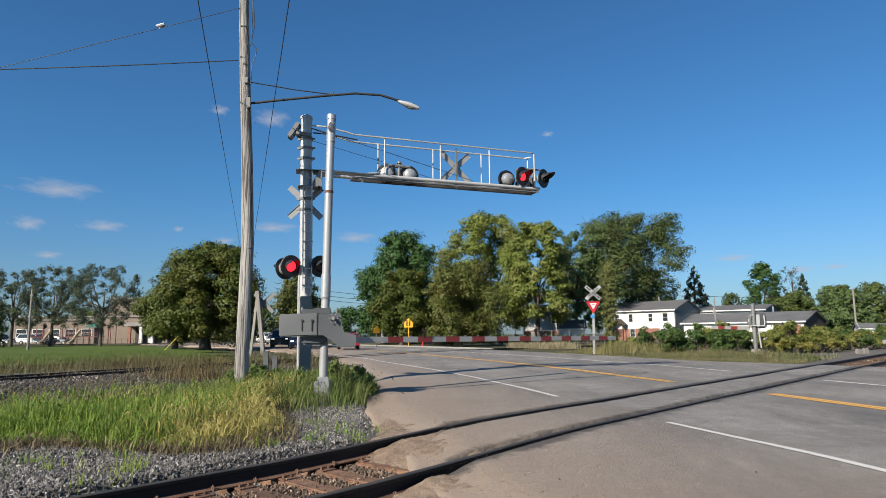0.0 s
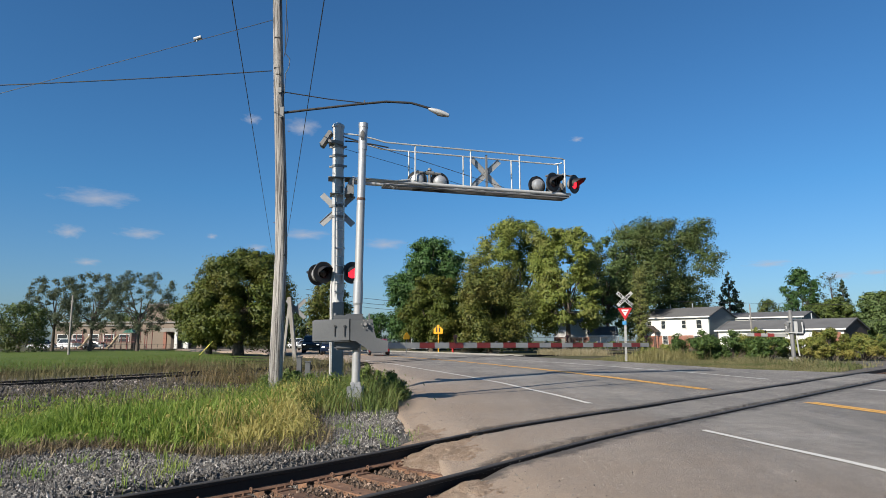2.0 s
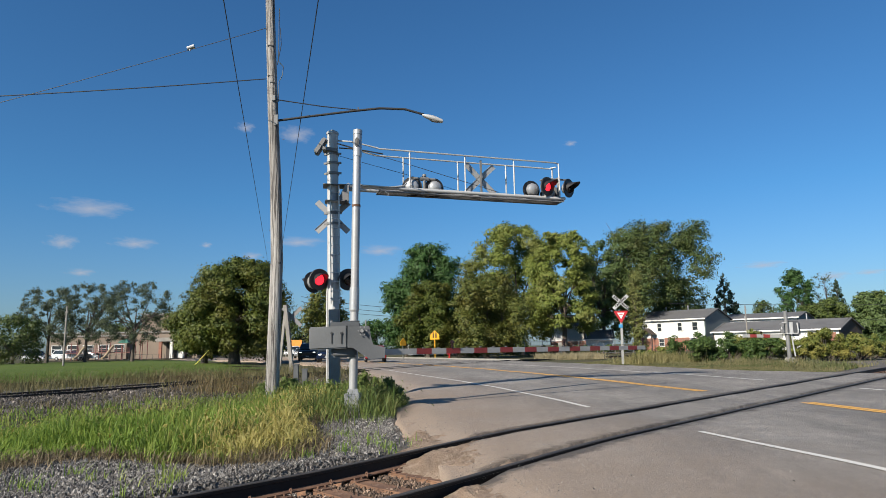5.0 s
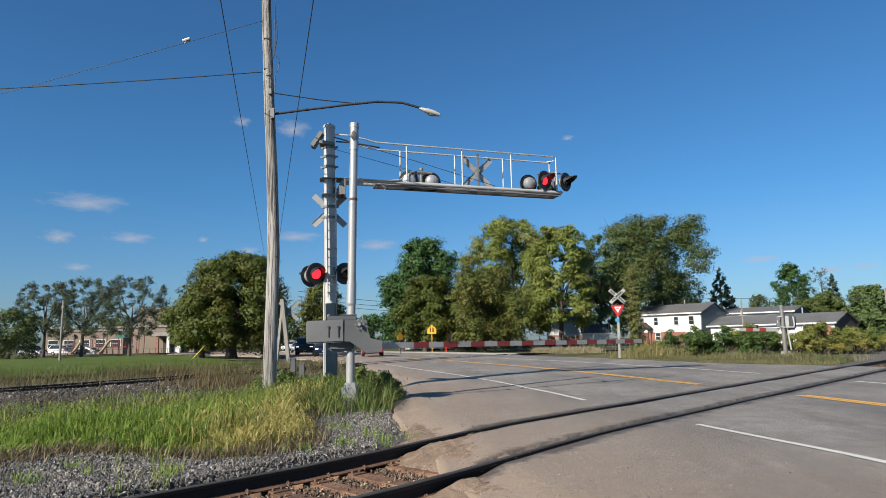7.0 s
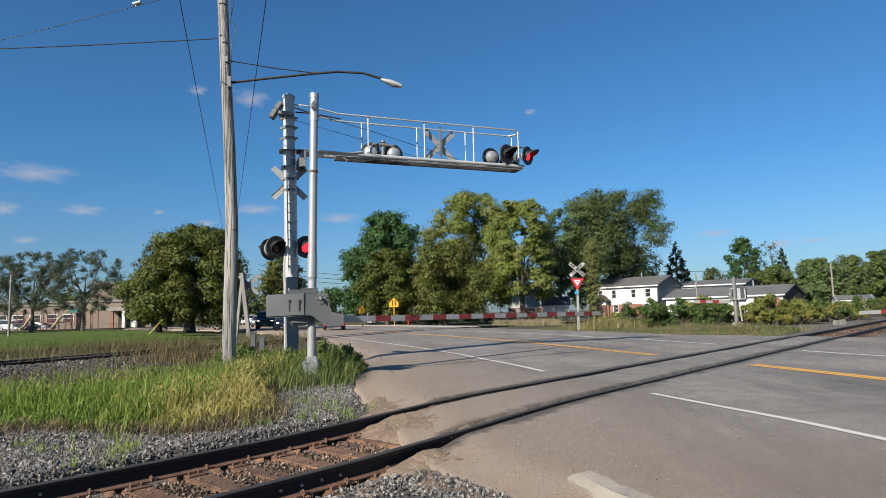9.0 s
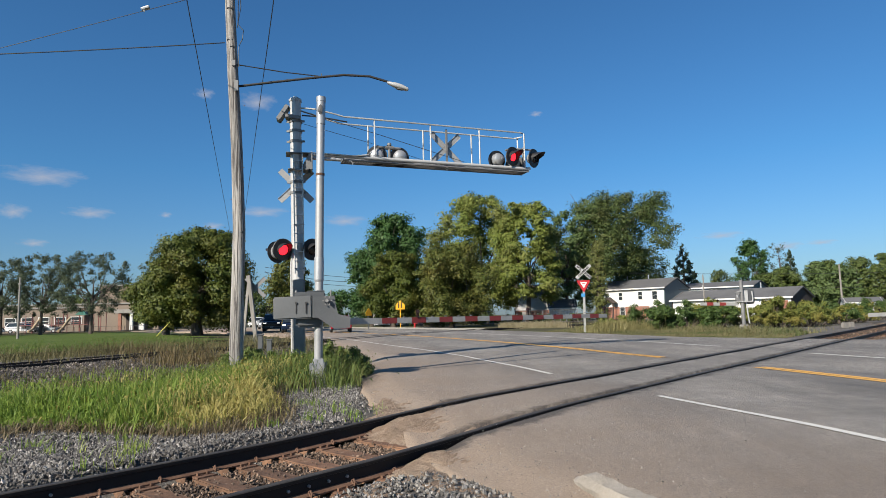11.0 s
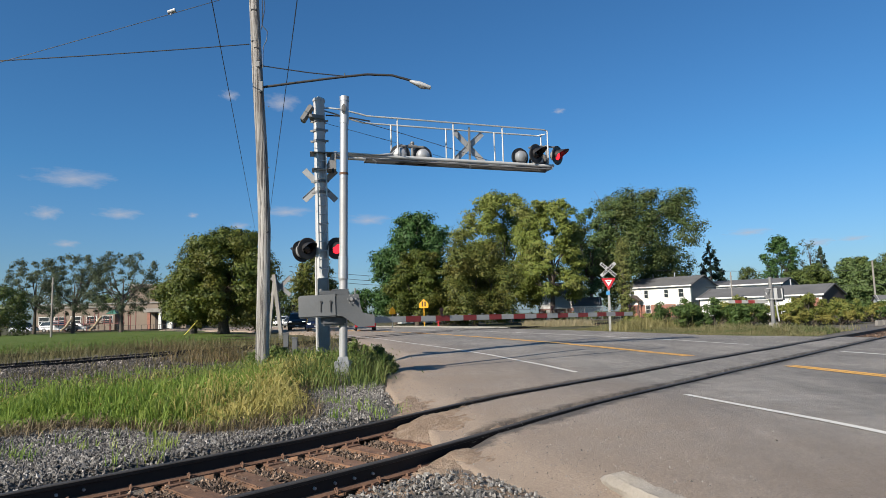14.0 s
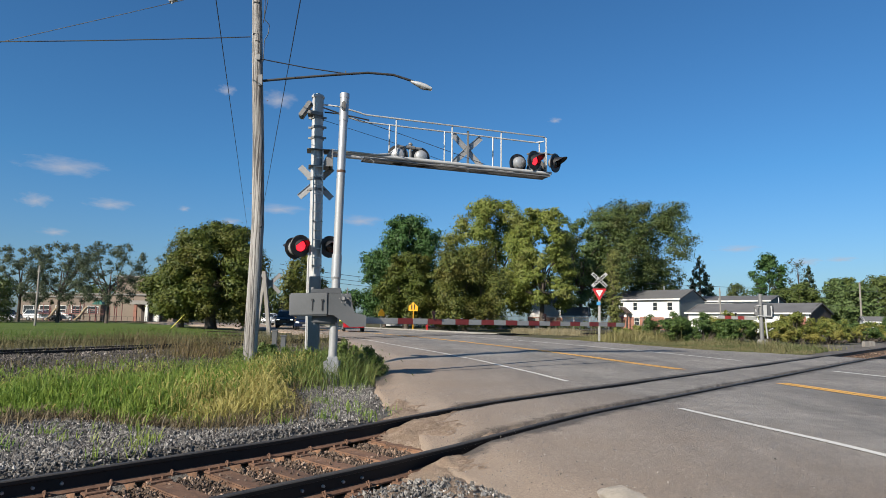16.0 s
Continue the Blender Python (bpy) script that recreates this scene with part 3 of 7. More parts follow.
def build_main_track():
    tr = thing("railway_track", "rusty steel rails on brown creosoted wooden ties", "railway track")
    us = [-30 + 1.0 * k for k in range(36)] + [6 + 0.5 * k for k in range(40)] + [26 + 4 * k for k in range(60)]
    for v in (RAIL_FAR, RAIL_NEAR):
        sweep_rail("rail", [at_track(u, v, rail_z(u) + 0.004) for u in us], tr, "dark steel rail with a worn shiny head")
    tie = B()
    block(tie, (0, 0, 0), (2.6, 0.23, 0.17), (0, 0, 0), 0.012)
    tie_ob = part("tie", tie, M["tie"])
    plate = B()
    block(plate, (0, 0, 0), (0.36, 0.20, 0.02), (0, 0, 0), 0.004)
    for sx in (-0.1, 0.1):
        for sy in (-0.05, 0.05):
            block(plate, (sx, sy, 0.022), (0.03, 0.03, 0.03), (0, 0, 0))
    plate_me = part("tie_plate", plate, M["rust"])
    anchor = B()
    pipe(anchor, [(0.08, 0, -0.01), (0.09, 0, 0.02), (0.07, 0, 0.045), (0.045, 0, 0.035), (0.07, 0, 0.0)], 0.010, 6)
    anchor_me = part("rail_anchor", anchor, M["rust"])
    rng = random.Random(4)
    yaw = -40.6
    first = [True]
    for k in range(-36, 108):
        u = k * 0.52 + rng.uniform(-0.04, 0.04)
        if 5.6 < u < 31:
            continue
        o = tie_ob if first[0] else new("tie", tie_ob.data)
        o.parent = tr
        z = rail_z(u) - 0.19 - 0.085 + 0.008
        o.matrix_basis = Matrix.Translation(at_track(u, TRACK_MID + rng.uniform(-0.05, 0.05), z)) @ pose(0, 0, 0, 0, 0, yaw + rng.uniform(-1.5, 1.5))
        for v in (RAIL_FAR, RAIL_NEAR):
            if u < 9:
                p = plate_me if first[0] else new("tie_plate", plate_me.data)
                p.parent = tr
                p.matrix_basis = Matrix.Translation(at_track(u, v, rail_z(u) - 0.178)) @ pose(0, 0, 0, 0, 0, yaw)
                a = anchor_me if first[0] else new("rail_anchor", anchor_me.data)
                a.parent = tr
                a.matrix_basis = Matrix.Translation(at_track(u + 0.14, v, rail_z(u) - 0.155)) @ pose(0, 0, 0, 0, 0, yaw)
                first[0] = False
    # bolted rail joint bars and bolts
    for v, u0 in ((RAIL_FAR, 1.2), (RAIL_NEAR, 3.1)):
        for k in range(4):
            bm = B()
            q = at_track(u0 + k * 0.21, v + 0.009, rail_z(u0) - 0.085)
            tube(bm, q, q + TN * 0.022, 0.015, 0.012, 8)
            part("joint_bolt", bm, M["galv"], tr, "bright bolt head")


T2 = [Vector(p) for p in ((-30, -4, -0.1), (-22.5, 9, -0.1), (-18.0, 16.5, -0.08), (-14.9, 21.2, -0.05), (-12.6, 25.2, -0.02), (-7.3, 37.0, 0.0), (-1.0, 50.5, 0), (12.3, 66.0, 0), (34, 84, 0), (70, 110, 0))]


def spline(pts, k=6):
    out = []
    for i in range(len(pts) - 1):
        p0, p1, p2, p3 = pts[max(i - 1, 0)], pts[i], pts[i + 1], pts[min(i + 2, len(pts) - 1)]
        for j in range(k):
            t = j / k
            out.append(0.5 * ((2 * p1) + (p2 - p0) * t + (2 * p0 - 5 * p1 + 4 * p2 - p3) * t * t + (3 * p1 - p0 - 3 * p2 + p3) * t ** 3))
    return out + [pts[-1]]


def build_second_track():
    tr = thing("railway_track", "second weed-grown railway track with dark rusty rails", "railway track")
    mid = spline(T2, 8)
    for off in (-0.75, 0.75):
        path = []
        for i, q in enumerate(mid):
            t = mid[min(i + 1, len(mid) - 1)] - mid[max(i - 1, 0)]
            path.append(q + Vector((t.y, -t.x, 0)).normalized() * off + Vector((0, 0, 0.02)))
        sweep_rail("rail", path, tr, "dark rusty rail")
        # dark flangeway filling where the rail crosses the road
        verts, faces = [], []
        for i, q in enumerate(path):
            s, p = q.dot(RD), q.dot(RP)
            if not (road_left(s) + 0.2 < p + bend(s) < road_right(s) - 0.2):
                continue
            t = (path[min(i + 1, len(path) - 1)] - path[max(i - 1, 0)])
            n = Vector((t.y, -t.x, 0)).normalized() * 0.17
            verts += [(q.x - n.x, q.y - n.y, 0.012), (q.x + n.x, q.y + n.y, 0.012)]
        faces = [(2 * i, 2 * i + 1, 2 * i + 3, 2 * i + 2) for i in range(len(verts) // 2 - 1)]
        if faces:
            raw("flangeway", verts, faces, M["tyre"], tr, "dark rubber filling beside the rail")
    rng = random.Random(9)
    bm = B()
    block(bm, (0, 0, 0), (2.5, 0.23, 0.16), (0, 0, 0), 0.01)
    tie_ob = part("tie", bm, M["tie"], tr)
    first = True
    for i in range(len(mid) - 1):
        t = mid[i + 1] - mid[i]
        n = max(1, int(t.length / 0.55))
        for k in range(n):
            q = mid[i] + t * (k / n)
            if q.y > 28 or q.y < 12:
                continue
            o = tie_ob if first else new("tie", tie_ob.data)
            first = False
            o.parent = tr
            o.matrix_basis = Matrix.Translation(q + Vector((0, 0, -0.23))) @ pose(0, 0, 0, 0, 0, math.degrees(math.atan2(t.y, t.x)) - 90 + rng.uniform(-2, 2))


def stones(name, places, size, label, material, seed):
    """Loose stones: each a small bent block of eight faces."""
    rng = random.Random(seed)
    verts, faces = [], []
    base = [(1, 0, 0), (-1, 0, 0), (0, 1, 0), (0, -1, 0), (0, 0, 1), (0, 0, -1)]
    tri = [(0, 2, 4), (2, 1, 4), (1, 3, 4), (3, 0, 4), (2, 0, 5), (1, 2, 5), (3, 1, 5), (0, 3, 5)]
    for x, y, z in places:
        r = size * rng.uniform(0.55, 1.35) * (1.5 if rng.random() < 0.06 else 1)
        q = Euler((rng.uniform(0, 6), rng.uniform(0, 6), rng.uniform(0, 6))).to_matrix()
        sc = Vector((rng.uniform(0.7, 1.4), rng.uniform(0.6, 1.1), rng.uniform(0.45, 0.9)))
        k = len(verts)
        for b in base:
            w = q @ Vector([b[i] * sc[i] * r * rng.uniform(0.75, 1.2) + rng.uniform(-0.25, 0.25) * r for i in range(3)])
            verts.append((x + w.x, y + w.y, z + w.z))
        faces += [(k + a, k + b, k + c) for a, b, c in tri]
    ob = raw(name, verts, faces, material)
    return tagged(ob, label, "gravel", "", "stuff")


def grass_front(u):
    """Where the tall grass ends towards the track, u metres along it."""
    return -9.45 + 2.05 * smooth(2.5, 4.0, u) - 3.4 * smooth(4.6, 7.4, u)


def build_ballast():
    rng = random.Random(21)
    pts, bed = [], []
    def ok_road(x, y):
        s, p = x * RD.x + y * RD.y, x * RP.x + y * RP.y
        return p + bend(s) < road_left(s) - 0.02
    # shoulder beyond the far rail, between the rails, and this side of the near rail
    for _ in range(100000):
        u, v = rng.uniform(-3.5, 9.5), rng.uniform(-10.9, -6.15)
        q = at_track(u, v)
        lim = grass_front(u) - 0.35 + 0.5 * noise.noise((q.x * 0.8, q.y * 0.8, 7))
        if v < lim + rng.gauss(0, 0.25) or not ok_road(q.x, q.y) or u + v + 6.0 > 4.85 + rng.gauss(0, 0.3):
            continue
        pts.append((q.x, q.y, ground_z(q.x, q.y) + 0.012))
    for _ in range(14000):
        u, v = rng.uniform(-3.0, 5.2), rng.uniform(RAIL_FAR + 0.08, RAIL_NEAR - 0.08)
        q = at_track(u, v)
        k = (u / 0.52) % 1.0
        if 0.24 < k < 0.76 or rng.random() < 0.10:
            bed.append((q.x, q.y, rail_z(u) - (0.205 if 0.24 < k < 0.76 else 0.178) + rng.uniform(-0.02, 0.015)))
    near = []
    for _ in range(8000):
        u, v = 5.8 - abs(rng.gauss(0, 3.2)), -4.35 + abs(rng.gauss(0, 1.5))
        q = at_track(u, v)
        if ok_road(q.x, q.y) and not (u - 0.3 * (v - RAIL_NEAR) > 3.75 + rng.gauss(0, 0.15) and v < -3.3 + rng.gauss(0, 0.15)):
            near.append((q.x, q.y, ground_z(q.x, q.y) + 0.014))
    stones("ballast", near, 0.018, "pale grey crushed stone at the end of the ties", M["stone_pale"], 25)
    stones("ballast", bed, 0.0165, "rust-stained crushed stone packed between the ties", M["stone_brown"], 26)
    stones("ballast", pts, 0.0175, "grey crushed stone ballast with pale stones", M["stone"], 5)
    far, beyond = [], []
    for _ in range(17000):
        i = rng.randrange(2, 5)
        t = rng.random()
        a, b = T2[i], T2[i + 1]
        q = a + (b - a) * t
        d = (b - a)
        q = q + Vector((d.y, -d.x, 0)).normalized() * rng.uniform(-1.6, 7.0)
        far.append((q.x, q.y, ground_z(q.x, q.y) + 0.03))
    for _ in range(9000):
        u, v = rng.uniform(29, 62), rng.uniform(-8.2, -2.6)
        q = at_track(u, v)
        s, p = q.dot(RD), q.dot(RP)
        if p + bend(s) < road_right(s) + 0.1:
            continue
        beyond.append((q.x, q.y, rail_z(u) - 0.16 - 0.05 * (abs(v - TRACK_MID) > 1.4) + rng.uniform(-0.05, 0.02)))
    stones("ballast", far, 0.034, "brown-grey ballast under the second track", M["stone_dull"], 6)
    stones("ballast", beyond, 0.034, "brown ballast under the track beyond the road", M["stone_far"], 16)
    # crumbs of silt and asphalt on the road's edge
    crumbs = []
    for _ in range(1500):
        s = rng.uniform(2.5, 13)
        p = road_left(s) + abs(rng.gauss(0, 0.9)) * (1 if rng.random() < 0.9 else 3)
        q = at_road(s, p)
        crumbs.append((q.x, q.y, road_z(s, p) + 0.004))
    stones("grit_crumbs", crumbs, 0.0065, "crumbs of stone scattered on the asphalt", M["stone"], 7)


def build_dirt():
    """The heaps of brown dirt packed between and beside the rails at the road's ragged end."""
    def heap(name, u0, u1, v0, v1, h, label, seed, mat="dirt"):
        nu, nv = 80, 40
        verts, faces = [], []
        for i in range(nu + 1):
            for j in range(nv + 1):
                u, v = u0 + (u1 - u0) * i / nu, v0 + (v1 - v0) * j / nv
                q = at_track(u, v)
                e = h(u, v) + 0.035 * noise.noise((q.x * 4, q.y * 4, seed)) + 0.03 * noise.noise((q.x * 11, q.y * 11, seed)) - 0.012
                verts.append((q.x, q.y, e))
        w = nv + 1
        for i in range(nu):
            for j in range(nv):
                a = i * w + j
                faces.append((a, a + 1, a + w + 1, a + w))
        ob = raw(name, verts, faces, M[mat])
        for f in ob.data.polygons:
            f.use_smooth = True
        tagged(ob, label, "dirt", "", "stuff")
    heap("dirt_heap", 3.6, 8.2, RAIL_FAR + 0.06, RAIL_NEAR - 0.12, lambda u, v: -0.40 + (0.37 + rail_z(u)) * smooth(4.6, 5.8, u) - 0.05 * smooth(6.5, 8.2, u), "brown dirt packed between the rails at the crossing's end", 1)
    heap("dirt_heap", 3.2, 5.5, RAIL_NEAR + 0.09, RAIL_NEAR + 1.5, lambda u, v: -0.36 + (0.30 + rail_z(u)) * smooth(3.4, 4.7, u - 0.3 * (v - RAIL_NEAR)) - 0.05 * smooth(4.9, 5.5, u), "tan dirt at the broken edge of the asphalt", 2)
    heap("dirt_heap", 4.2, 10.2, -10.4, RAIL_FAR - 0.06, lambda u, v: -0.34 + (0.28 + rail_z(u)) * smooth(4.45, 5.5, u + v + 6.0 + 0.5 * noise.noise((u * 1.1, v * 1.1, 8))) - 0.12 * smooth(7.0, 10.2, u), "brown silt spread over the shoulder beyond the rail", 3)
    heap("dirt_apron", 0.5, 5.2, RAIL_NEAR + 0.08, RAIL_NEAR + 2.2, lambda u, v: ground_z(*at_track(u, v).xy) + 0.008 - 0.06 * smooth(1.5, 2.2, v - RAIL_NEAR), "sandy dirt and grit beside the near rail", 5)
    heap("track_bed", -4.0, 5.4, RAIL_FAR + 0.05, RAIL_NEAR - 0.05, lambda u, v: rail_z(u) - 0.222, "rusty brown soil and grit between the ties", 4, "bed")
    bm = B()
    # a pale broken kerb end lying in the gravel
    prof = [(-0.11, 0.0), (-0.12, 0.05), (-0.07, 0.10), (0.06, 0.11), (0.12, 0.06), (0.12, 0.0)]
    rings = []
    rng = random.Random(2)
    for k in range(36):
        s = 4.75 - 0.07 * k
        sc = (0.3, 0.6, 0.8)[k] if k < 3 else 1.0 + 0.12 * noise.noise((s * 3, 0, 0))
        rings.append([bm.verts.new(at_road(s, 2.26 + 0.005 * k) + RP * (x * sc + rng.uniform(-0.014, 0.014)) + Vector((0, 0, -0.13 + z * sc + rng.uniform(-0.008, 0.008)))) for x, z in prof])
    for a, b in zip(rings, rings[1:]):
        for k in range(len(prof)):
            bm.faces.new((a[k], a[(k + 1) % 6], b[(k + 1) % 6], b[k]))
    bm.faces.new(rings[0])
    bm.faces.new(rings[-1][::-1])
    ob = part("kerb_stone", bm, M["chunk"])
    tagged(ob, "pale broken concrete kerb lying in the gravel", "kerb")


# ---- grass ----
def blades(name, places, height, width, label, material, seed, lean=0.35, heads=0.0, category="grass", head_mat=None):
    """Blades of grass, each a bent tapering ribbon; some carry drooping seed heads."""
    rng = random.Random(seed)
    verts, faces = [], []
    for x, y, z, k in places:
        h = height * k * rng.uniform(0.55, 1.25)
        a, b = 5.0 * noise.noise((x * 0.9, y * 0.9, seed)) + rng.gauss(0, 2.2), abs(rng.gauss(0.1, lean))
        w = width * rng.uniform(0.6, 1.3)
        dx, dy = math.cos(a), math.sin(a)
        bx, by = math.cos(a + 1.2) * h * b, math.sin(a + 1.2) * h * b
        n = len(verts)
        for t, ww in ((0, 1.0), (0.45, 0.85), (0.8, 0.5)):
            c = t * t
            verts.append((x + bx * c - dx * w * ww, y + by * c - dy * w * ww, z + h * t * (1 - 0.15 * abs(b) * t)))
            verts.append((x + bx * c + dx * w * ww, y + by * c + dy * w * ww, z + h * t * (1 - 0.15 * abs(b) * t)))
        verts.append((x + bx * 1.15, y + by * 1.15, z + h * (1 - 0.3 * abs(b))))
        faces += [(n, n + 1, n + 3, n + 2), (n + 2, n + 3, n + 5, n + 4), (n + 4, n + 5, n + 6)]
        if rng.random() < heads:
            tx, ty, tz = x + bx * 1.15, y + by * 1.15, z + h * (1 - 0.3 * abs(b))
            m = len(verts)
            ux, uy = rng.uniform(-1, 1), rng.uniform(-1, 1)
            for t, rr in ((0, 0.005), (0.5, 0.014), (1.0, 0.004)):
                for e in range(3):
                    an = e * 2.094
                    verts.append((tx + ux * 0.09 * t + rr * math.cos(an), ty + uy * 0.09 * t + rr * math.sin(an), tz + 0.08 * t - 0.13 * t * t))
            for r0 in (0, 3):
                for e in range(3):
                    faces.append((m + r0 + e, m + r0 + (e + 1) % 3, m + r0 + 3 + (e + 1) % 3, m + r0 + 3 + e))
    ob = raw(name, verts, faces, material)
    return tagged(ob, label, category, "", "stuff")


def build_grass():
    rng = random.Random(33)
    green, dry, short = [], [], []

    tries = 0
    while len(green) + len(dry) < 62000 and tries < 400000:
        tries += 1
        u, v = rng.uniform(-6, 13), rng.uniform(-19.5, -6.4)
        q = at_track(u, v)
        s, p = q.dot(RD), q.dot(RP)
        if p + bend(s) > road_left(s) - 0.02:
            continue
        f = grass_front(u) + 0.28 * noise.noise((q.x * 1.3, q.y * 1.3, 4))
        if v > f + rng.gauss(0, 0.12):
            continue
        if rng.random() > 1.0 - 0.92 * smooth(-11.5, -16.0, v):
            continue
        d = f - v
        # tallest in the band by the mast, short towards the hollow on the left
        tall = 0.30 + 0.62 * smooth(1.2, 4.0, u)
        tall *= 0.85 + 0.7 * noise.noise((q.x * 0.9, q.y * 0.9, 9)) + 0.5 * noise.noise((q.x * 3.1, q.y * 3.1, 2))
        tall *= 0.55 + 0.45 * smooth(0.0, 0.8, d)
        tall *= 1.0 - 0.5 * smooth(2.0, 5.0, d)
        n = noise.noise((q.x * 0.55, q.y * 0.55, 11)) + 0.9 * smooth(2.6, 0.4, d) * smooth(3.0, 4.2, u) - 0.35
        z = ground_z(q.x, q.y)
        if n + rng.gauss(0, 0.25) > 0.15:
            dry.append((q.x, q.y, z, max(0.3, tall)))
        else:
            green.append((q.x, q.y, z, max(0.25, tall)))
    blades("grass", green, 0.54, 0.0085, "tall green grass with drooping seed heads beside the track", LEAF["grass"], 1, 0.55, 0.16)
    blades("grass", dry, 0.54, 0.0065, "dry yellow grass at the edge of the ballast", LEAF["grass_dry"], 2, 0.6, 0.3)
    # flattened dead blades along the foot of the grass
    thatch = []
    for _ in range(6500):
        u = rng.uniform(0.5, 8.0)
        q = at_track(u, grass_front(u) + rng.gauss(0.05, 0.22))
        thatch.append((q.x, q.y, ground_z(q.x, q.y) + 0.01, rng.uniform(0.3, 1.0)))
    blades("thatch", thatch, 0.20, 0.006, "brown dead grass matted at the edge of the ballast", leafy("dead_grass", (0.10, 0.075, 0.045), (0.30, 0.24, 0.14), None, 0.2), 9, 1.3)
    # stray tufts in the ballast
    stray = []
    for _ in range(70):
        u, v = rng.uniform(-1.5, 7), rng.uniform(-8.6, -6.5)
        c = at_track(u, v)
        if c.dot(RP) > road_left(c.dot(RD)) - 0.2:
            continue
        for _ in range(rng.randrange(6, 26)):
            x, y = c.x + rng.gauss(0, 0.07), c.y + rng.gauss(0, 0.07)
            stray.append((x, y, ground_z(x, y), rng.uniform(0.25, 0.6)))
    blades("grass_tuft", stray, 0.35, 0.005, "small tufts of weed in the ballast", LEAF["grass"], 3, 0.6)
    # brown weeds along the second track and the verge of the lawn
    far = []
    for _ in range(40000):
        x, y = rng.uniform(-36, -2.5), rng.uniform(13, 44)
        q = Vector((x, y, 0))
        s, p = q.dot(RD), q.dot(RP)
        v = q.dot(TN)
        if p + bend(s) > road_left(s) - 0.3:
            continue
        # keep the ballast bed itself open on the near side of the rails
        dist = min((q - (a + (b - a) * t)).length for a, b in zip(T2[1:7], T2[2:8]) for t in (0, 0.33, 0.66))
        if v > -25.0 and dist < 3.8 and x < -7 and rng.random() < 0.90:
            continue
        if dist < 1.7 and rng.random() < 0.7:
            continue
        if v < -34 - 3 * noise.noise((x * 0.2, y * 0.2, 0)):
            continue
        far.append((x, y, ground_z(x, y), rng.uniform(0.5, 1.1) * (0.55 if -25 < v < -16 else 1.45 if v < -25 else 1.0) * (1 + 0.5 * noise.noise((x * 0.4, y * 0.4, 2)))))
    blades("weeds", far, 0.42, 0.009, "brown and reddish weeds along the second track", LEAF["grass_far"], 4, 0.7, 0.1, "weeds")
    dock = []
    for _ in range(1300):
        x, y = rng.gauss(-8.9, 1.1), rng.gauss(22.3, 0.5)
        dock.append((x, y, ground_z(x, y), rng.uniform(0.4, 1.1) * (1.2 - 0.25 * abs(x + 9.3))))
    blades("weeds", [q for q in dock if q[3] > 0.1], 0.7, 0.007, "reddish-brown dock weeds beside the second track", LEAF["dock"], 18, 0.5, 0.5, "weeds")
    # verge on the far side of the road
    verge = []
    for _ in range(46000):
        s, d = rng.uniform(19, 46), abs(rng.gauss(0, 4.0))
        p = road_right(s) + 0.15 + d
        q = at_road(s, p)
        if q.dot(TN) > -7.3:
            continue
        h = 0.05 + 0.30 * smooth(1.2, 5.5, d) * max(0.15, 1 + 1.5 * noise.noise((q.x * 0.35, q.y * 0.35, 6)))
        verge.append((q.x, q.y, ground_z(q.x, q.y), h))
    blades("verge_grass", verge, 0.8, 0.012, "straw-coloured weeds along the road's far verge", leafy("straw_weeds", (0.12, 0.13, 0.05), (0.31, 0.27, 0.14), (0.09, 0.13, 0.04), 0.3, 0.4, 0.8), 5, 0.7, 0.15)
    bank = []
    for _ in range(7000):
        x, y = rng.uniform(4.6, 10.6), rng.gauss(61.5, 1.6)
        bank.append((x, y, -0.1, rng.uniform(0.6, 1.1)))
    blades("dry_grass", bank, 0.6, 0.014, "pale dry grass on the bank of the second track", leafy("pale_dry_grass", (0.26, 0.22, 0.12), (0.44, 0.38, 0.24), None, 0.3), 15, 0.6, 0.1)
    tuft = []
    for _ in range(5000):
        x, y = rng.gauss(11.4, 1.0), rng.gauss(43.6, 0.8)
        tuft.append((x, y, -0.1, rng.uniform(0.5, 1.2)))
    blades("dry_grass", tuft, 0.75, 0.011, "tall straw-coloured grass beside the crossbuck", leafy("straw_grass", (0.20, 0.19, 0.07), (0.40, 0.35, 0.17), (0.14, 0.16, 0.05), 0.3, 0.5, 0.6), 16, 0.55, 0.2)
    dark = []
    for _ in range(13000):
        c = Vector((-3.2, 14.6, 0)) + Vector((rng.gauss(0, 1.2), rng.gauss(0, 1.1), 0))
        s = c.dot(RD)
        if c.dot(RP) + bend(s) > road_left(s) - 0.05:
            continue
        dark.append((c.x, c.y, ground_z(c.x, c.y), rng.uniform(0.6, 1.15)))
    blades("weeds", dark, 0.55, 0.007, "dark green leafy weeds round the signal mast", LEAF["weed"], 8, 0.8, 0.15, "weeds")


